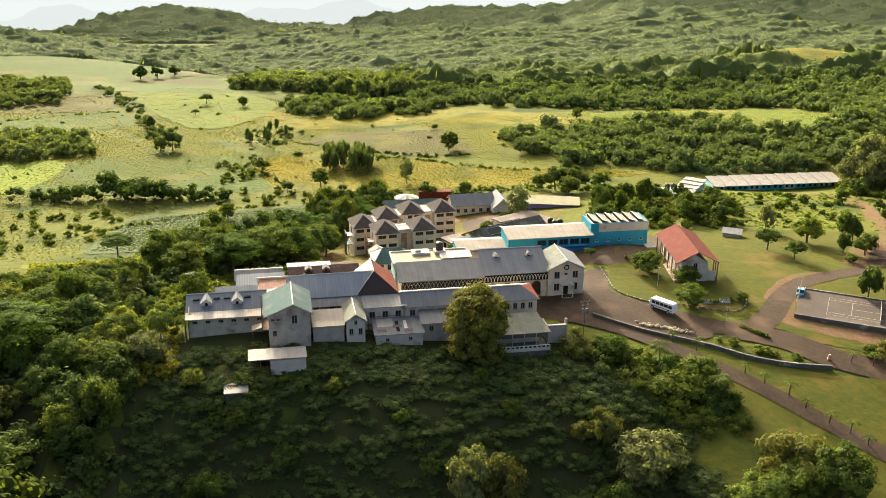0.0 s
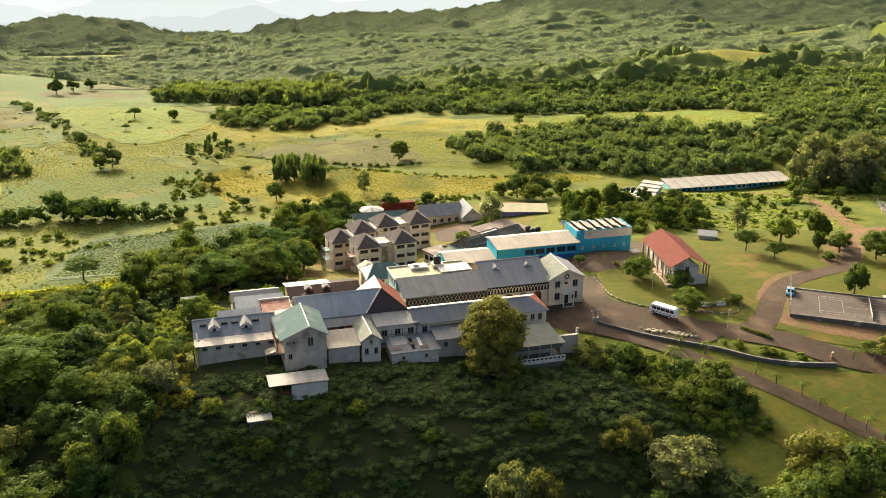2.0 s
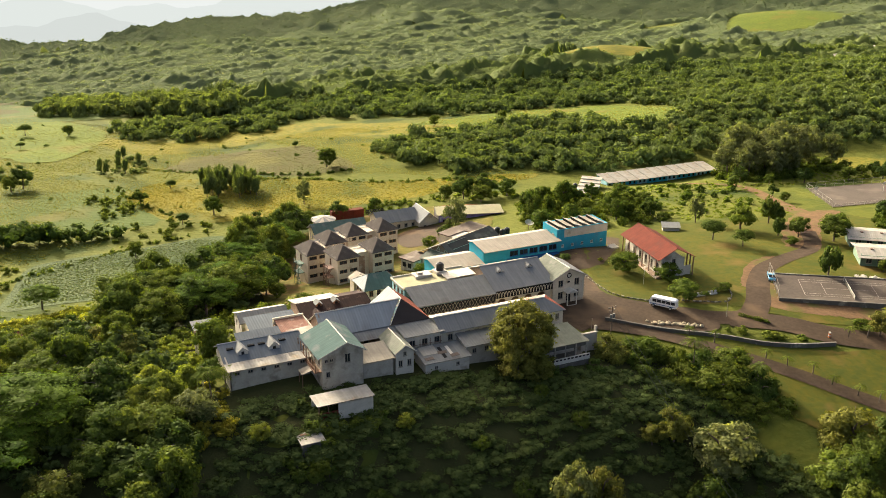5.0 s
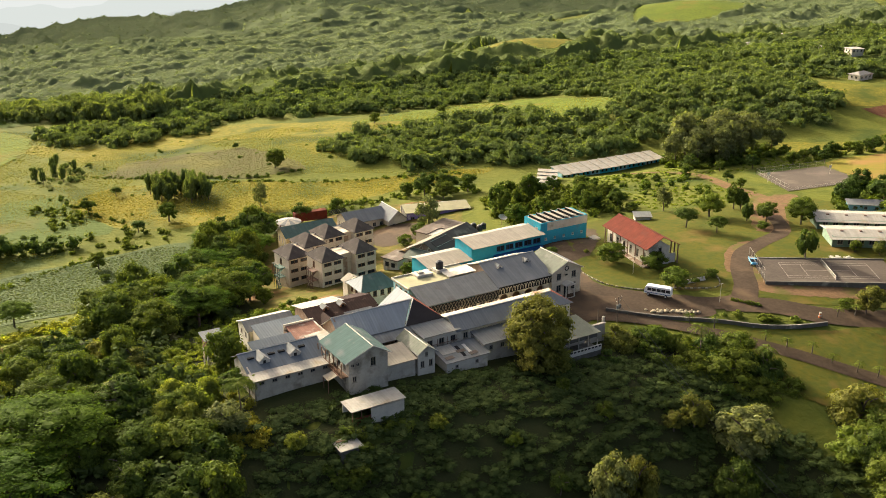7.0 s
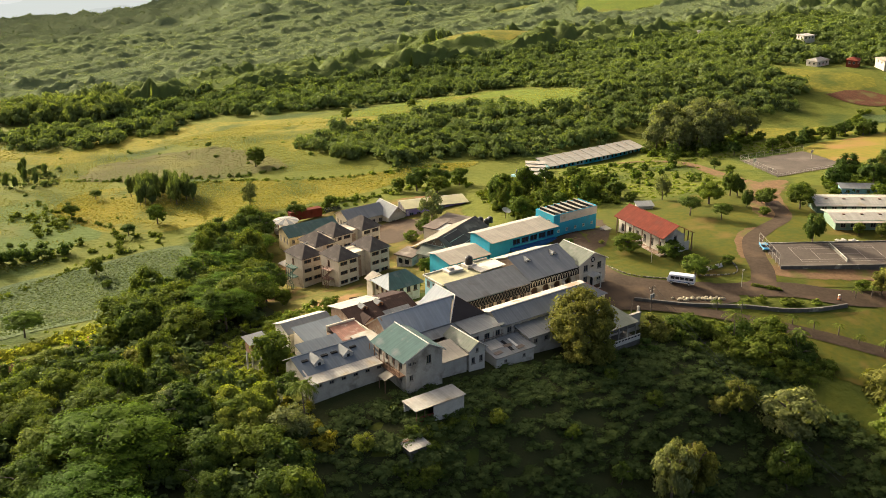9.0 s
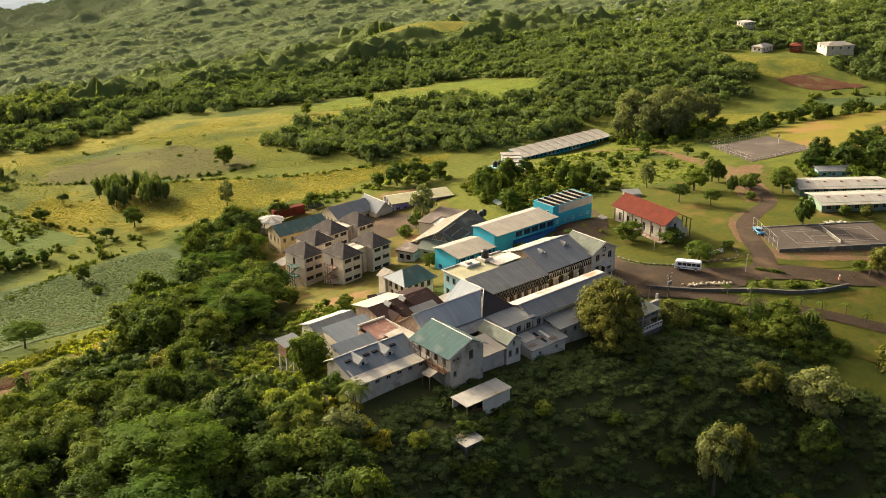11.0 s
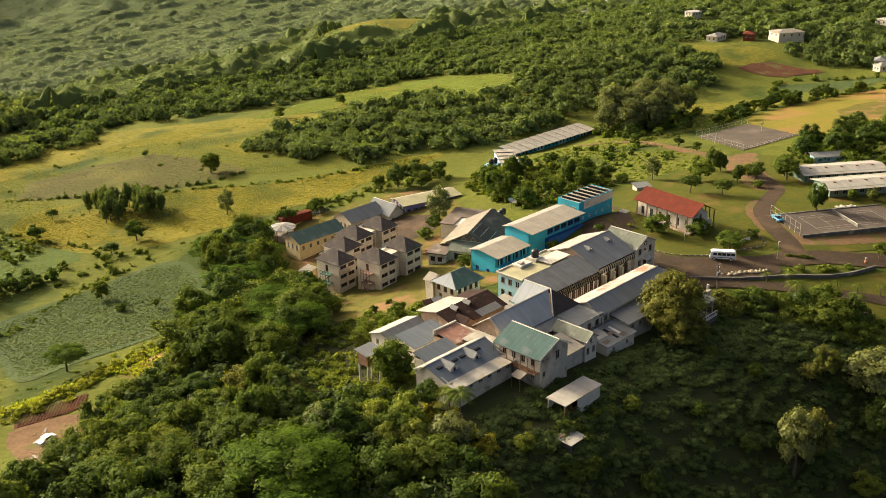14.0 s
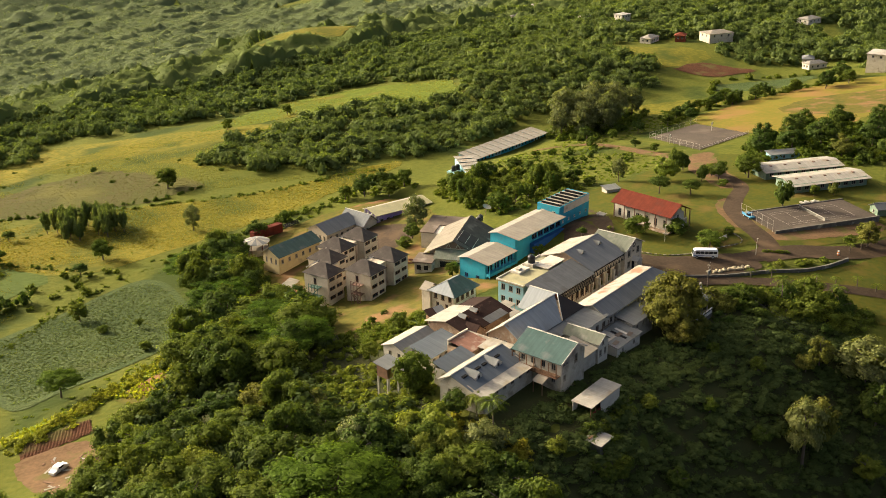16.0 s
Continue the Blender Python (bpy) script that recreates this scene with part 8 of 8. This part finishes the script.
def east_halls():
    for (x, y, z, turn, w, d, lab) in ((125.6, 256.4, -0.7, -26.4, 28.5, 9, "long hall with pale sheet roof and grey walls"), (118.6, 241.6, -0.4, -24.5, 28, 10, "long green-walled hall with white sheet roof")):
        h = thing("long_hall", pose(x, y, z, 0, 0, turn), lab, "hall", "long halls")
        walls(h, w, d, -2.5, 3.2, "greenpaint", gables=("left", "right"), ridge_z=3.8, ridge_x=d / 2, holes={"front": [(9, 1.6, 1.0, 2.4, 2.2, w - 2.2)]})
        gable_roof(h, -0.9, w + 0.9, -1.4, d + 1.4, 2.9, 4.0, "x", ("palezinc", "palezinc"), cap=None)
        for i in range(5):
            part("vent", box(3 + i * w / 5.2, 3.8 + i * w / 5.2, d / 2 - 1.6, d / 2 - 0.8, 3.5, 4.0), "iron", h)
    h = thing("green_shed", pose(121.0, 213.5, -1.6, 0, 0, -30), "light green shed with grey sheet roof", "shed")
    walls(h, 7.0, 4.5, -2.5, 2.6, "greenpaint", gables=("left", "right"), ridge_z=3.7, ridge_x=2.25, holes={"left": [(1, 1.0, 0.8, 2.0, 2.2, 2.2)]})
    gable_roof(h, -0.5, 7.5, -0.6, 5.1, 2.5, 3.9, "x", ("zinc", "zinc"), cap="white")
    h = thing("blue_shed", pose(148.5, 269.5, -1.8, 0, 0, -28), "long low blue shed with tin roof", "shed")
    walls(h, 14.0, 3.6, -1.5, 2.4, "paleblue", holes={"front": [(4, 1.0, 0.9, 1.9, 2, 12)]})
    roof_sheet(h, [(-0.4, -0.5, 2.5), (14.4, -0.5, 2.5), (14.4, 4.1, 3.1), (-0.4, 4.1, 3.1)], "zinc")
    h = thing("store_shed", pose(83.0, 290.0, -4.4, 0, 0, -20), "small open store with tin roof and rubble beside it", "shed")
    walls(h, 5.0, 3.5, -1.5, 1.9, "concrete")
    roof_sheet(h, [(-0.4, -0.4, 2.0), (5.4, -0.4, 2.0), (5.4, 3.9, 2.5), (-0.4, 3.9, 2.5)], "zinc")
    h = thing("small_hut", pose(56.5, 268.5, -1.6, 0, 0, 12), "small cream pump hut by the blue block", "hut")
    walls(h, 2.2, 2.2, -1, 2.2, "cream", holes={"front": [(1, 0.9, 0.1, 1.8, 1.1, 1.1)]})
    roof_sheet(h, [(-0.2, -0.2, 2.3), (2.4, -0.2, 2.3), (2.4, 2.4, 2.5), (-0.2, 2.4, 2.5)], "concrete")
    h = thing("tin_shelter", pose(-25.5, 320.0, -18.0, 0, 0, 30), "low shelter with white tin roof by the trees", "shed")
    roof_sheet(h, [(0, 0, 2.3), (6, 0, 2.3), (6, 3.4, 2.8), (0, 3.4, 2.8)], "whitezinc")
    for x, y in ((0.2, 0.2), (5.8, 0.2), (0.2, 3.2), (5.8, 3.2)):
        part("post", box(x - 0.08, x + 0.08, y - 0.08, y + 0.08, -1.2, 2.3), "wood", h)


def wheel(parent, x, y, r=0.42):
    w = part("wheel", rod(bmesh.new(), (x, y - 0.14, r), (x, y + 0.14, r), r, r, 12), "tyre", parent)
    part("rim", rod(bmesh.new(), (x, y - 0.16, r), (x, y + 0.16, r), r * 0.55, r * 0.55, 10), "white", w)


def bus():
    b = thing("minibus", pose(50.4, 230.2, zland(52, 228) + 0.2, 0, 0, -46), "white minibus parked on the drive", "bus")
    bm = bmesh.new()
    prof = [(0.0, 0.5), (0.0, 1.3), (0.35, 2.35), (0.7, 2.6), (6.5, 2.65), (6.9, 2.4), (7.0, 0.5)]
    a = [bm.verts.new((x, -1.02, z)) for x, z in prof]
    c = [bm.verts.new((x, 1.02, z)) for x, z in prof]
    bm.faces.new(a)
    bm.faces.new(c[::-1])
    for i in range(len(prof)):
        bm.faces.new((a[i], c[i], c[(i + 1) % len(prof)], a[(i + 1) % len(prof)]))
    bmesh.ops.recalc_face_normals(bm, faces=bm.faces[:])
    bmesh.ops.bevel(bm, geom=bm.edges[:], offset=0.12, segments=2, affect="EDGES")
    part("body", bm, "carwhite", b)
    for y in (-1.03, 1.03):
        for i in range(5):
            part("side_window", box(0.9 + i * 1.18, 1.95 + i * 1.18, min(y, y * 1.008), max(y, y * 1.008), 1.45, 2.2), "glass", b)
    part("windscreen", slab([(-0.02, -0.85, 1.35), (-0.02, 0.85, 1.35), (0.28, 0.85, 2.25), (0.28, -0.85, 2.25)][::-1], 0.03), "glass", b)
    part("stripe", box(0.3, 6.9, -1.04, -1.025, 0.85, 1.0), "deepblue", b)
    for x in (1.2, 5.6):
        for y in (-0.95, 0.95):
            wheel(b, x, y)


def pickup():
    b = thing("pickup_truck", pose(88.3, 236.2, zland(88.5, 237) + 0.15, 0, 0, 66), "small blue pickup truck beside the court", "pickup")
    bm = bmesh.new()
    add_box(bm, 0, 4.6, -0.85, 0.85, 0.45, 0.95)
    bmesh.ops.bevel(bm, geom=bm.edges[:], offset=0.08, segments=1, affect="EDGES")
    part("chassis", bm, "carblue", b)
    bm = bmesh.new()
    f = [(1.0, 0.95), (1.4, 1.6), (2.3, 1.6), (2.6, 0.95)]
    a = [bm.verts.new((x, -0.78, z)) for x, z in f]
    c = [bm.verts.new((x, 0.78, z)) for x, z in f]
    bm.faces.new(a)
    bm.faces.new(c[::-1])
    for i in range(4):
        bm.faces.new((a[i], c[i], c[(i + 1) % 4], a[(i + 1) % 4]))
    part("cab", bm, "glass", b)
    part("cab_roof", box(1.4, 2.3, -0.8, 0.8, 1.6, 1.66), "carblue", b)
    for y in (-0.85, 0.77):
        part("bed_side", box(2.7, 4.6, y, y + 0.08, 0.95, 1.3), "carblue", b)
    part("load", box(2.8, 4.4, -0.7, 0.7, 0.95, 1.25, 0.1), "whitezinc", b)
    for x in (0.9, 3.7):
        for y in (-0.8, 0.8):
            wheel(b, x, y, 0.34)


far_classrooms()
east_halls()
bus()
pickup()


def pole(x, y, z, h, label, arms=True):
    p = thing("utility_pole", pose(x, y, z, 0, 0, 20), label, "utility pole", "utility poles")
    part("mast", rod(bmesh.new(), (0, 0, -1.5), (0, 0, h), 0.17, 0.11, 8), "bark", p)
    if arms:
        for k, w in ((0.3, 1.3), (1.1, 0.9)):
            part("crossarm", box(-w, w, -0.07, 0.07, h - k - 0.12, h - k), "bark", p)
            for sx in (-0.8, 0.8):
                part("insulator", rod(bmesh.new(), (sx * w, 0, h - k), (sx * w, 0, h - k + 0.25), 0.06, 0.05), "white", p)
        for sx in (-0.45, 0.45):
            part("transformer", rod(bmesh.new(), (sx, -0.2, h - 2.9), (sx, -0.2, h - 1.9), 0.28, 0.28, 10), "zinc", p)


pole(31.7, 211.5, -1.0, 10.3, "wooden utility pole with transformers by the forecourt")
pole(28.0, 214.0, -0.5, 6.0, "short grey post at the forecourt", False)
for x, y in ((54.5, 243.0), (66.0, 220.0)):
    p = thing("lamp_post", pose(x, y, zland(x, y)), "thin white lamp post on the lawn", "lamp post", "lamp posts")
    part("mast", rod(bmesh.new(), (0, 0, -0.3), (0, 0, 5.0), 0.06, 0.05), "white", p)
    part("lantern", box(-0.15, 0.5, -0.1, 0.1, 4.95, 5.1, 0.03), "white", p)

# retaining wall between the two roads
line = smooth_line([(35.5, 223.5), (46.4, 216.6), (59.4, 211.0), (68.3, 206.0), (76.4, 203.5), (85, 202.5)], k=6)
rw = thing("retaining_wall", pose(0, 0, 0), "dark stone retaining wall with pale coping along the drive", "wall")
bm, bc = bmesh.new(), bmesh.new()
for (x0, y0), (x1, y1) in zip(line, line[1:]):
    d = Vector((x1 - x0, y1 - y0, 0)).normalized()
    n = Vector((-d.y, d.x, 0)) * 0.2
    for b_, lo, hi, wd in ((bm, -3.0, 0.75, 1.0), (bc, 0.75, 0.85, 1.3)):
        q = []
        for x, y in ((x0, y0), (x1, y1)):
            for s in (-wd, wd):
                for h in (lo, hi):
                    q.append(b_.verts.new((x + n.x * s, y + n.y * s, zland(x + n.x * 6, y + n.y * 6) + h)))
        for f in ((0, 1, 5, 4), (2, 6, 7, 3), (1, 3, 7, 5), (0, 4, 6, 2)):
            b_.faces.new([q[i] for i in f])
for b_ in (bm, bc):
    bmesh.ops.remove_doubles(b_, verts=b_.verts[:], dist=0.01)
    bmesh.ops.recalc_face_normals(b_, faces=b_.faces[:])
part("wall_body", bm, "darkstone", rw)
part("coping", bc, "darkstone", rw)


def rock(seed, r):
    g = random.Random(seed)
    bm = bmesh.new()
    bmesh.ops.create_icosphere(bm, subdivisions=1, radius=r)
    for v in bm.verts:
        v.co *= g.uniform(0.75, 1.2)
        v.co.z *= 0.7
    return bm


g = random.Random(8)
for i in range(26):
    t = i / 25
    x, y = 45.6 + 11.5 * t + g.uniform(-0.4, 0.4), 220.6 - 3.6 * t + g.uniform(-0.7, 0.7)
    tagged(part("boulder", rock(i, g.uniform(0.4, 0.8)), "stonepale"), "pale limestone boulder in a row by the drive", "boulder", "row of boulders").matrix_world = pose(x, y, zland(x, y) + 0.25)

for i in range(16):
    x, y = 112.8 + 5.0 * (i % 8) / 7 + g.uniform(-0.5, 0.5), 234.6 - 2.4 * (i % 8) / 7 + g.uniform(-0.8, 0.8)
    tagged(part("boulder", rock(40 + i, g.uniform(0.35, 0.75)), "plaster"), "white stone heaped beside the tennis court", "boulder", "heap of stones").matrix_world = pose(x, y, zland(x, y) + 0.2)
br = thing("road_barrel", pose(85.5, 205.9, zland(85.5, 205.9) + 0.2), "orange and white striped barrel at the roadside", "barrel")
for k in range(4):
    part("band", rod(bmesh.new(), (0, 0, k * 0.34), (0, 0, k * 0.34 + 0.33), 0.36 - 0.03 * k, 0.34 - 0.03 * k, 12), "orange" if k % 2 == 0 else "white", br)

# painted kerb stones round the chapel lawn
kerb = thing("kerb", pose(0, 0, 0), "row of painted kerb stones round the lawn", "kerb")
kl = smooth_line([(41.6, 256), (42.4, 247), (43.2, 239), (46.5, 234.8), (52.5, 231.8), (58, 231.5), (63, 229.5), (70, 227.8), (73.5, 231), (75.6, 238)], k=8)
acc, flip = 0.0, 0
for (x0, y0), (x1, y1) in zip(kl, kl[1:]):
    L = math.hypot(x1 - x0, y1 - y0)
    acc += L
    if acc > 0.75:
        acc, flip = 0.0, 1 - flip
        a = math.degrees(math.atan2(y1 - y0, x1 - x0))
        part("kerb_stone", box(-0.36, 0.36, -0.12, 0.12, -0.3, 0.36, 0.03), "courtline" if flip else "darkstone", kerb).matrix_local = pose(x0, y0, zland(x0, y0), 0, 0, a)

sg = thing("lettered_sign", pose(63.2, 232.4, zland(65, 232) + 0.1, 0, 0, 4), "low white sign with free-standing letters on the lawn", "sign")
part("base", box(0, 7.2, -0.2, 0.2, -0.3, 0.3), "white", sg)
for i in range(7):
    part("letter_bar", box(0.3 + i, 0.95 + i, -0.08, 0.08, 0.3, 1.05), "white", sg)

# island bed and clipped bushes
random.seed(3)
for i in range(9):
    t = i / 8
    plant("bush", 69.8 + 4.6 * t, 219.8 - 4.6 * t, 0.38 + 0.15 * random.random(), label="small flowering shrub in the island bed")
for x, y, s in ((66.0, 212.0, 0.95), (71.0, 208.8, 1.0), (72.8, 208.2, 0.9), (74.2, 207.6, 0.6), (78.6, 206.2, 0.85), (63.0, 213.4, 0.5), (70.5, 234.0, 0.7), (49, 259.5, 0.5)):
    plant("litbush", x, y, s)


def palm(x, y, h, fronds, fl, seed, z=None, label="young palm beside the lower road", mat="leaf_near", lean=0.3):
    g = random.Random(seed)
    p = thing("palm", pose(x, y, zland(x, y) if z is None else z, 0, 0, g.uniform(0, 360)), label, "palm")
    top = Vector((lean, 0, h))
    bm = bmesh.new()
    rod(bm, (0, 0, -0.8), (lean * 0.3, 0, h * 0.5), 0.16 + h * 0.008, 0.13, 7)
    rod(bm, (lean * 0.3, 0, h * 0.5), top, 0.13, 0.1, 7)
    part("trunk", bm, "bark", p)
    for i in range(fronds):
        a = 2 * math.pi * (i + g.random() * 0.5) / fronds
        rise = g.uniform(0.1, 0.9)
        V, F = [], []
        n = 9
        pts = [top + Vector((math.cos(a) * fl * t, math.sin(a) * fl * t, fl * (rise * t - (0.55 + 0.5 * rise) * t * t))) for t in (k / n for k in range(n + 1))]
        side = Vector((-math.sin(a), math.cos(a), 0))
        for k in range(1, n):
            for s in (-1, 1):
                w = fl * 0.26 * math.sin(math.pi * (k + 0.6) / (n + 1))
                tip = pts[k] + side * s * w + (pts[k + 1] - pts[k]) * 1.1 + Vector((0, 0, -w * 0.5))
                i0 = len(V)
                V += [tuple(pts[k] - (pts[k] - pts[k - 1]) * 0.35), tuple(pts[k] + (pts[k + 1] - pts[k]) * 0.45), tuple(tip)]
                F.append((i0, i0 + 1, i0 + 2))
        o = new("frond", mesh_of("frond", V, F, mat))
        o.parent = p


for i, (x, y) in enumerate(((65.5, 200.5), (68.8, 196.8), (72.8, 192.8), (75.0, 188.6), (78.4, 184.0), (81.6, 181.0), (84.0, 177.6), (52.0, 212.0), (56.8, 208.8), (87.5, 173.0), (90.0, 205.0), (94.5, 204.0))):
    palm(x, y, 2.2 + 0.8 * (i % 3) / 2, 11, 1.7, 100 + i)
palm(-58.2, 194.7, 9.4, 18, 3.4, 130, label="tall palm at the corner of the long house", lean=0.5)
palm(-55.3, 202.7, 4.5, 16, 3.0, 131, label="leafy palm beside the long house", mat="leaf_bright")
palm(46.5, 199.0, 7.0, 14, 3.2, 132, label="coconut palm among the trees")
palm(58.0, 190.0, 6.0, 14, 2.8, 133, label="palm among the trees below the road")

# ---- village ----
for i, (x, y, w, d, h, wall_m, roof_m) in enumerate(VILLAGE):
    hs = thing("village_house", pose(x, y, zland(x, y), 0, 0, -20 + 17 * (i % 4)), "small village house with pale walls and tin roof", "house", "village houses")
    walls(hs, w, d, -3, h, wall_m, holes={"front": [(3, 1.2, h - 2.0, h - 0.8, w * 0.2, w * 0.8)], "left": [(2, 1.2, h - 2.0, h - 0.8, d * 0.3, d * 0.7)]})
    hip_roof(hs, -0.5, w + 0.5, -0.5, d + 0.5, h, h + (0.5 if roof_m == "concrete" else 1.5), roof_m)

# scrap yard by the garden plots
v = thing("scrap_car", pose(-119.5, 265.5, zland(-118, 266) + 0.2, 0, 0, 25), "stripped white car body among rubbish", "car")
bm = bmesh.new()
prof = [(0, 0.2), (0, 0.8), (1.0, 0.95), (1.5, 1.45), (3.0, 1.45), (3.7, 0.95), (4.3, 0.85), (4.4, 0.2)]
a = [bm.verts.new((x, -0.8, z)) for x, z in prof]
c = [bm.verts.new((x, 0.8, z)) for x, z in prof]
bm.faces.new(a)
bm.faces.new(c[::-1])
for i in range(len(prof)):
    bm.faces.new((a[i], c[i], c[(i + 1) % len(prof)], a[(i + 1) % len(prof)]))
bmesh.ops.recalc_face_normals(bm, faces=bm.faces[:])
part("shell", bm, "carwhite", v)
part("window_gap", box(1.6, 2.9, -0.83, 0.83, 0.95, 1.35), "dark", v)
g = random.Random(4)
for i in range(24):
    x, y = g.uniform(-122, -109), g.uniform(252, 274)
    L = g.uniform(0.8, 3.2)
    tagged(part("scrap_board", box(-L / 2, L / 2, -0.25, 0.25, 0, 0.08, 0.01), g.choice(["wood", "whitezinc", "tan"])), "loose board or sheet lying on the earth", "scrap", "scrap boards").matrix_world = pose(x, y, zland(x, y) + 0.22, g.uniform(-4, 4), g.uniform(-4, 4), g.uniform(0, 180))

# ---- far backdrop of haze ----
# The haze is painted: one plain far sheet with an even pale glow.
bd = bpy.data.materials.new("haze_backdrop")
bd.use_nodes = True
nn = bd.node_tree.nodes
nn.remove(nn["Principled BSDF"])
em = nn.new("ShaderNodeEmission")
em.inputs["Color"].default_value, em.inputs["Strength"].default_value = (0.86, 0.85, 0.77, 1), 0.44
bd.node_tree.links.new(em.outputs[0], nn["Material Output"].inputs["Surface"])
M["backdrop"] = bd
bm = bmesh.new()
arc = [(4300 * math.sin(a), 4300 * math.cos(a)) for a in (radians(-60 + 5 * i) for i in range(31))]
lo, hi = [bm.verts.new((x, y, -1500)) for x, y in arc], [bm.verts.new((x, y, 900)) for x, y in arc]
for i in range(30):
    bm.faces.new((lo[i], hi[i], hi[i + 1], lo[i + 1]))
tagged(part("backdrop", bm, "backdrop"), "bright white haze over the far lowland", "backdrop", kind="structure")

# Hill silhouettes carry haze in their glow, brighter the farther off.
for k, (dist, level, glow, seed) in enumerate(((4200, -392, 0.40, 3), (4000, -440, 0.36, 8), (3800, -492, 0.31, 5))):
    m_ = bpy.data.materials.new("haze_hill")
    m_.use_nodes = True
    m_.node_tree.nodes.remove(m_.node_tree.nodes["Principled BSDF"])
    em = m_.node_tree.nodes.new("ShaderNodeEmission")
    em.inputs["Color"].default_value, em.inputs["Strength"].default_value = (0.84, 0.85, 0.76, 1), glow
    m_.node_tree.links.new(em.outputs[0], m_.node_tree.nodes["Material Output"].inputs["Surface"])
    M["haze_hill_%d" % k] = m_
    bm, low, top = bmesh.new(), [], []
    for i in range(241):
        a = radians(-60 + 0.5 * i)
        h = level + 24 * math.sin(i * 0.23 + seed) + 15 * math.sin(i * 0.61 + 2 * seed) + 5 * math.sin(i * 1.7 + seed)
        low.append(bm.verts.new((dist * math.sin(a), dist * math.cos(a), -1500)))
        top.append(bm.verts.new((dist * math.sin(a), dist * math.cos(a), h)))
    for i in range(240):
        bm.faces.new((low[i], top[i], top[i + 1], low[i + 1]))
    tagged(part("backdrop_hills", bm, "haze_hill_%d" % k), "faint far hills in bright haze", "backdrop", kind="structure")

fur = thing("furrows", pose(0, 0, 0), "rows of red earth ridges in a dug plot", "furrows")
for i in range(20):
    t = (i + 0.5) / 20
    a, b = Vector((-121.0 + t * 15.6, 279.2 - t * 0.9, 0)), Vector((-119.2 + t * 15.8, 286.4 - t * 1.4, 0))
    bm = bmesh.new()
    prev = None
    for k in range(9):
        q = a.lerp(b, k / 8)
        z = zland(q.x, q.y) + 0.1
        cur = [bm.verts.new((q.x - 0.27, q.y, z)), bm.verts.new((q.x + 0.05 * math.sin(k * 2.3 + i), q.y, z + 0.11)), bm.verts.new((q.x + 0.27, q.y, z))]
        if prev:
            bm.faces.new((prev[1], cur[1], cur[0], prev[0]))
            bm.faces.new((prev[2], cur[2], cur[1], prev[1]))
        prev = cur
    part("ridge", bm, "redsoil", fur)

for dx in (-0.7, 0.7):
    a, b = Vector((31.7 + dx, 211.5, 9.0)), Vector((35.0 + dx, 152.0, -9.0))
    bm, prev = bmesh.new(), None
    for k in range(13):
        t = k / 12
        q = a.lerp(b, t) - Vector((0, 0, 3.2 * t * (1 - t) * 2))
        cur = [bm.verts.new((q.x + 0.035 * math.cos(s), q.y, q.z + 0.035 * math.sin(s))) for s in (0.0, 2.1, 4.2)]
        if prev:
            for s in range(3):
                bm.faces.new((prev[s], prev[(s + 1) % 3], cur[(s + 1) % 3], cur[s]))
        prev = cur
    cb = thing("overhead_cable", pose(0, 0, 0), "thin dark cable running down the slope from a pole", "cable", "overhead cables")
    part("wire", bm, "plastic", cb)
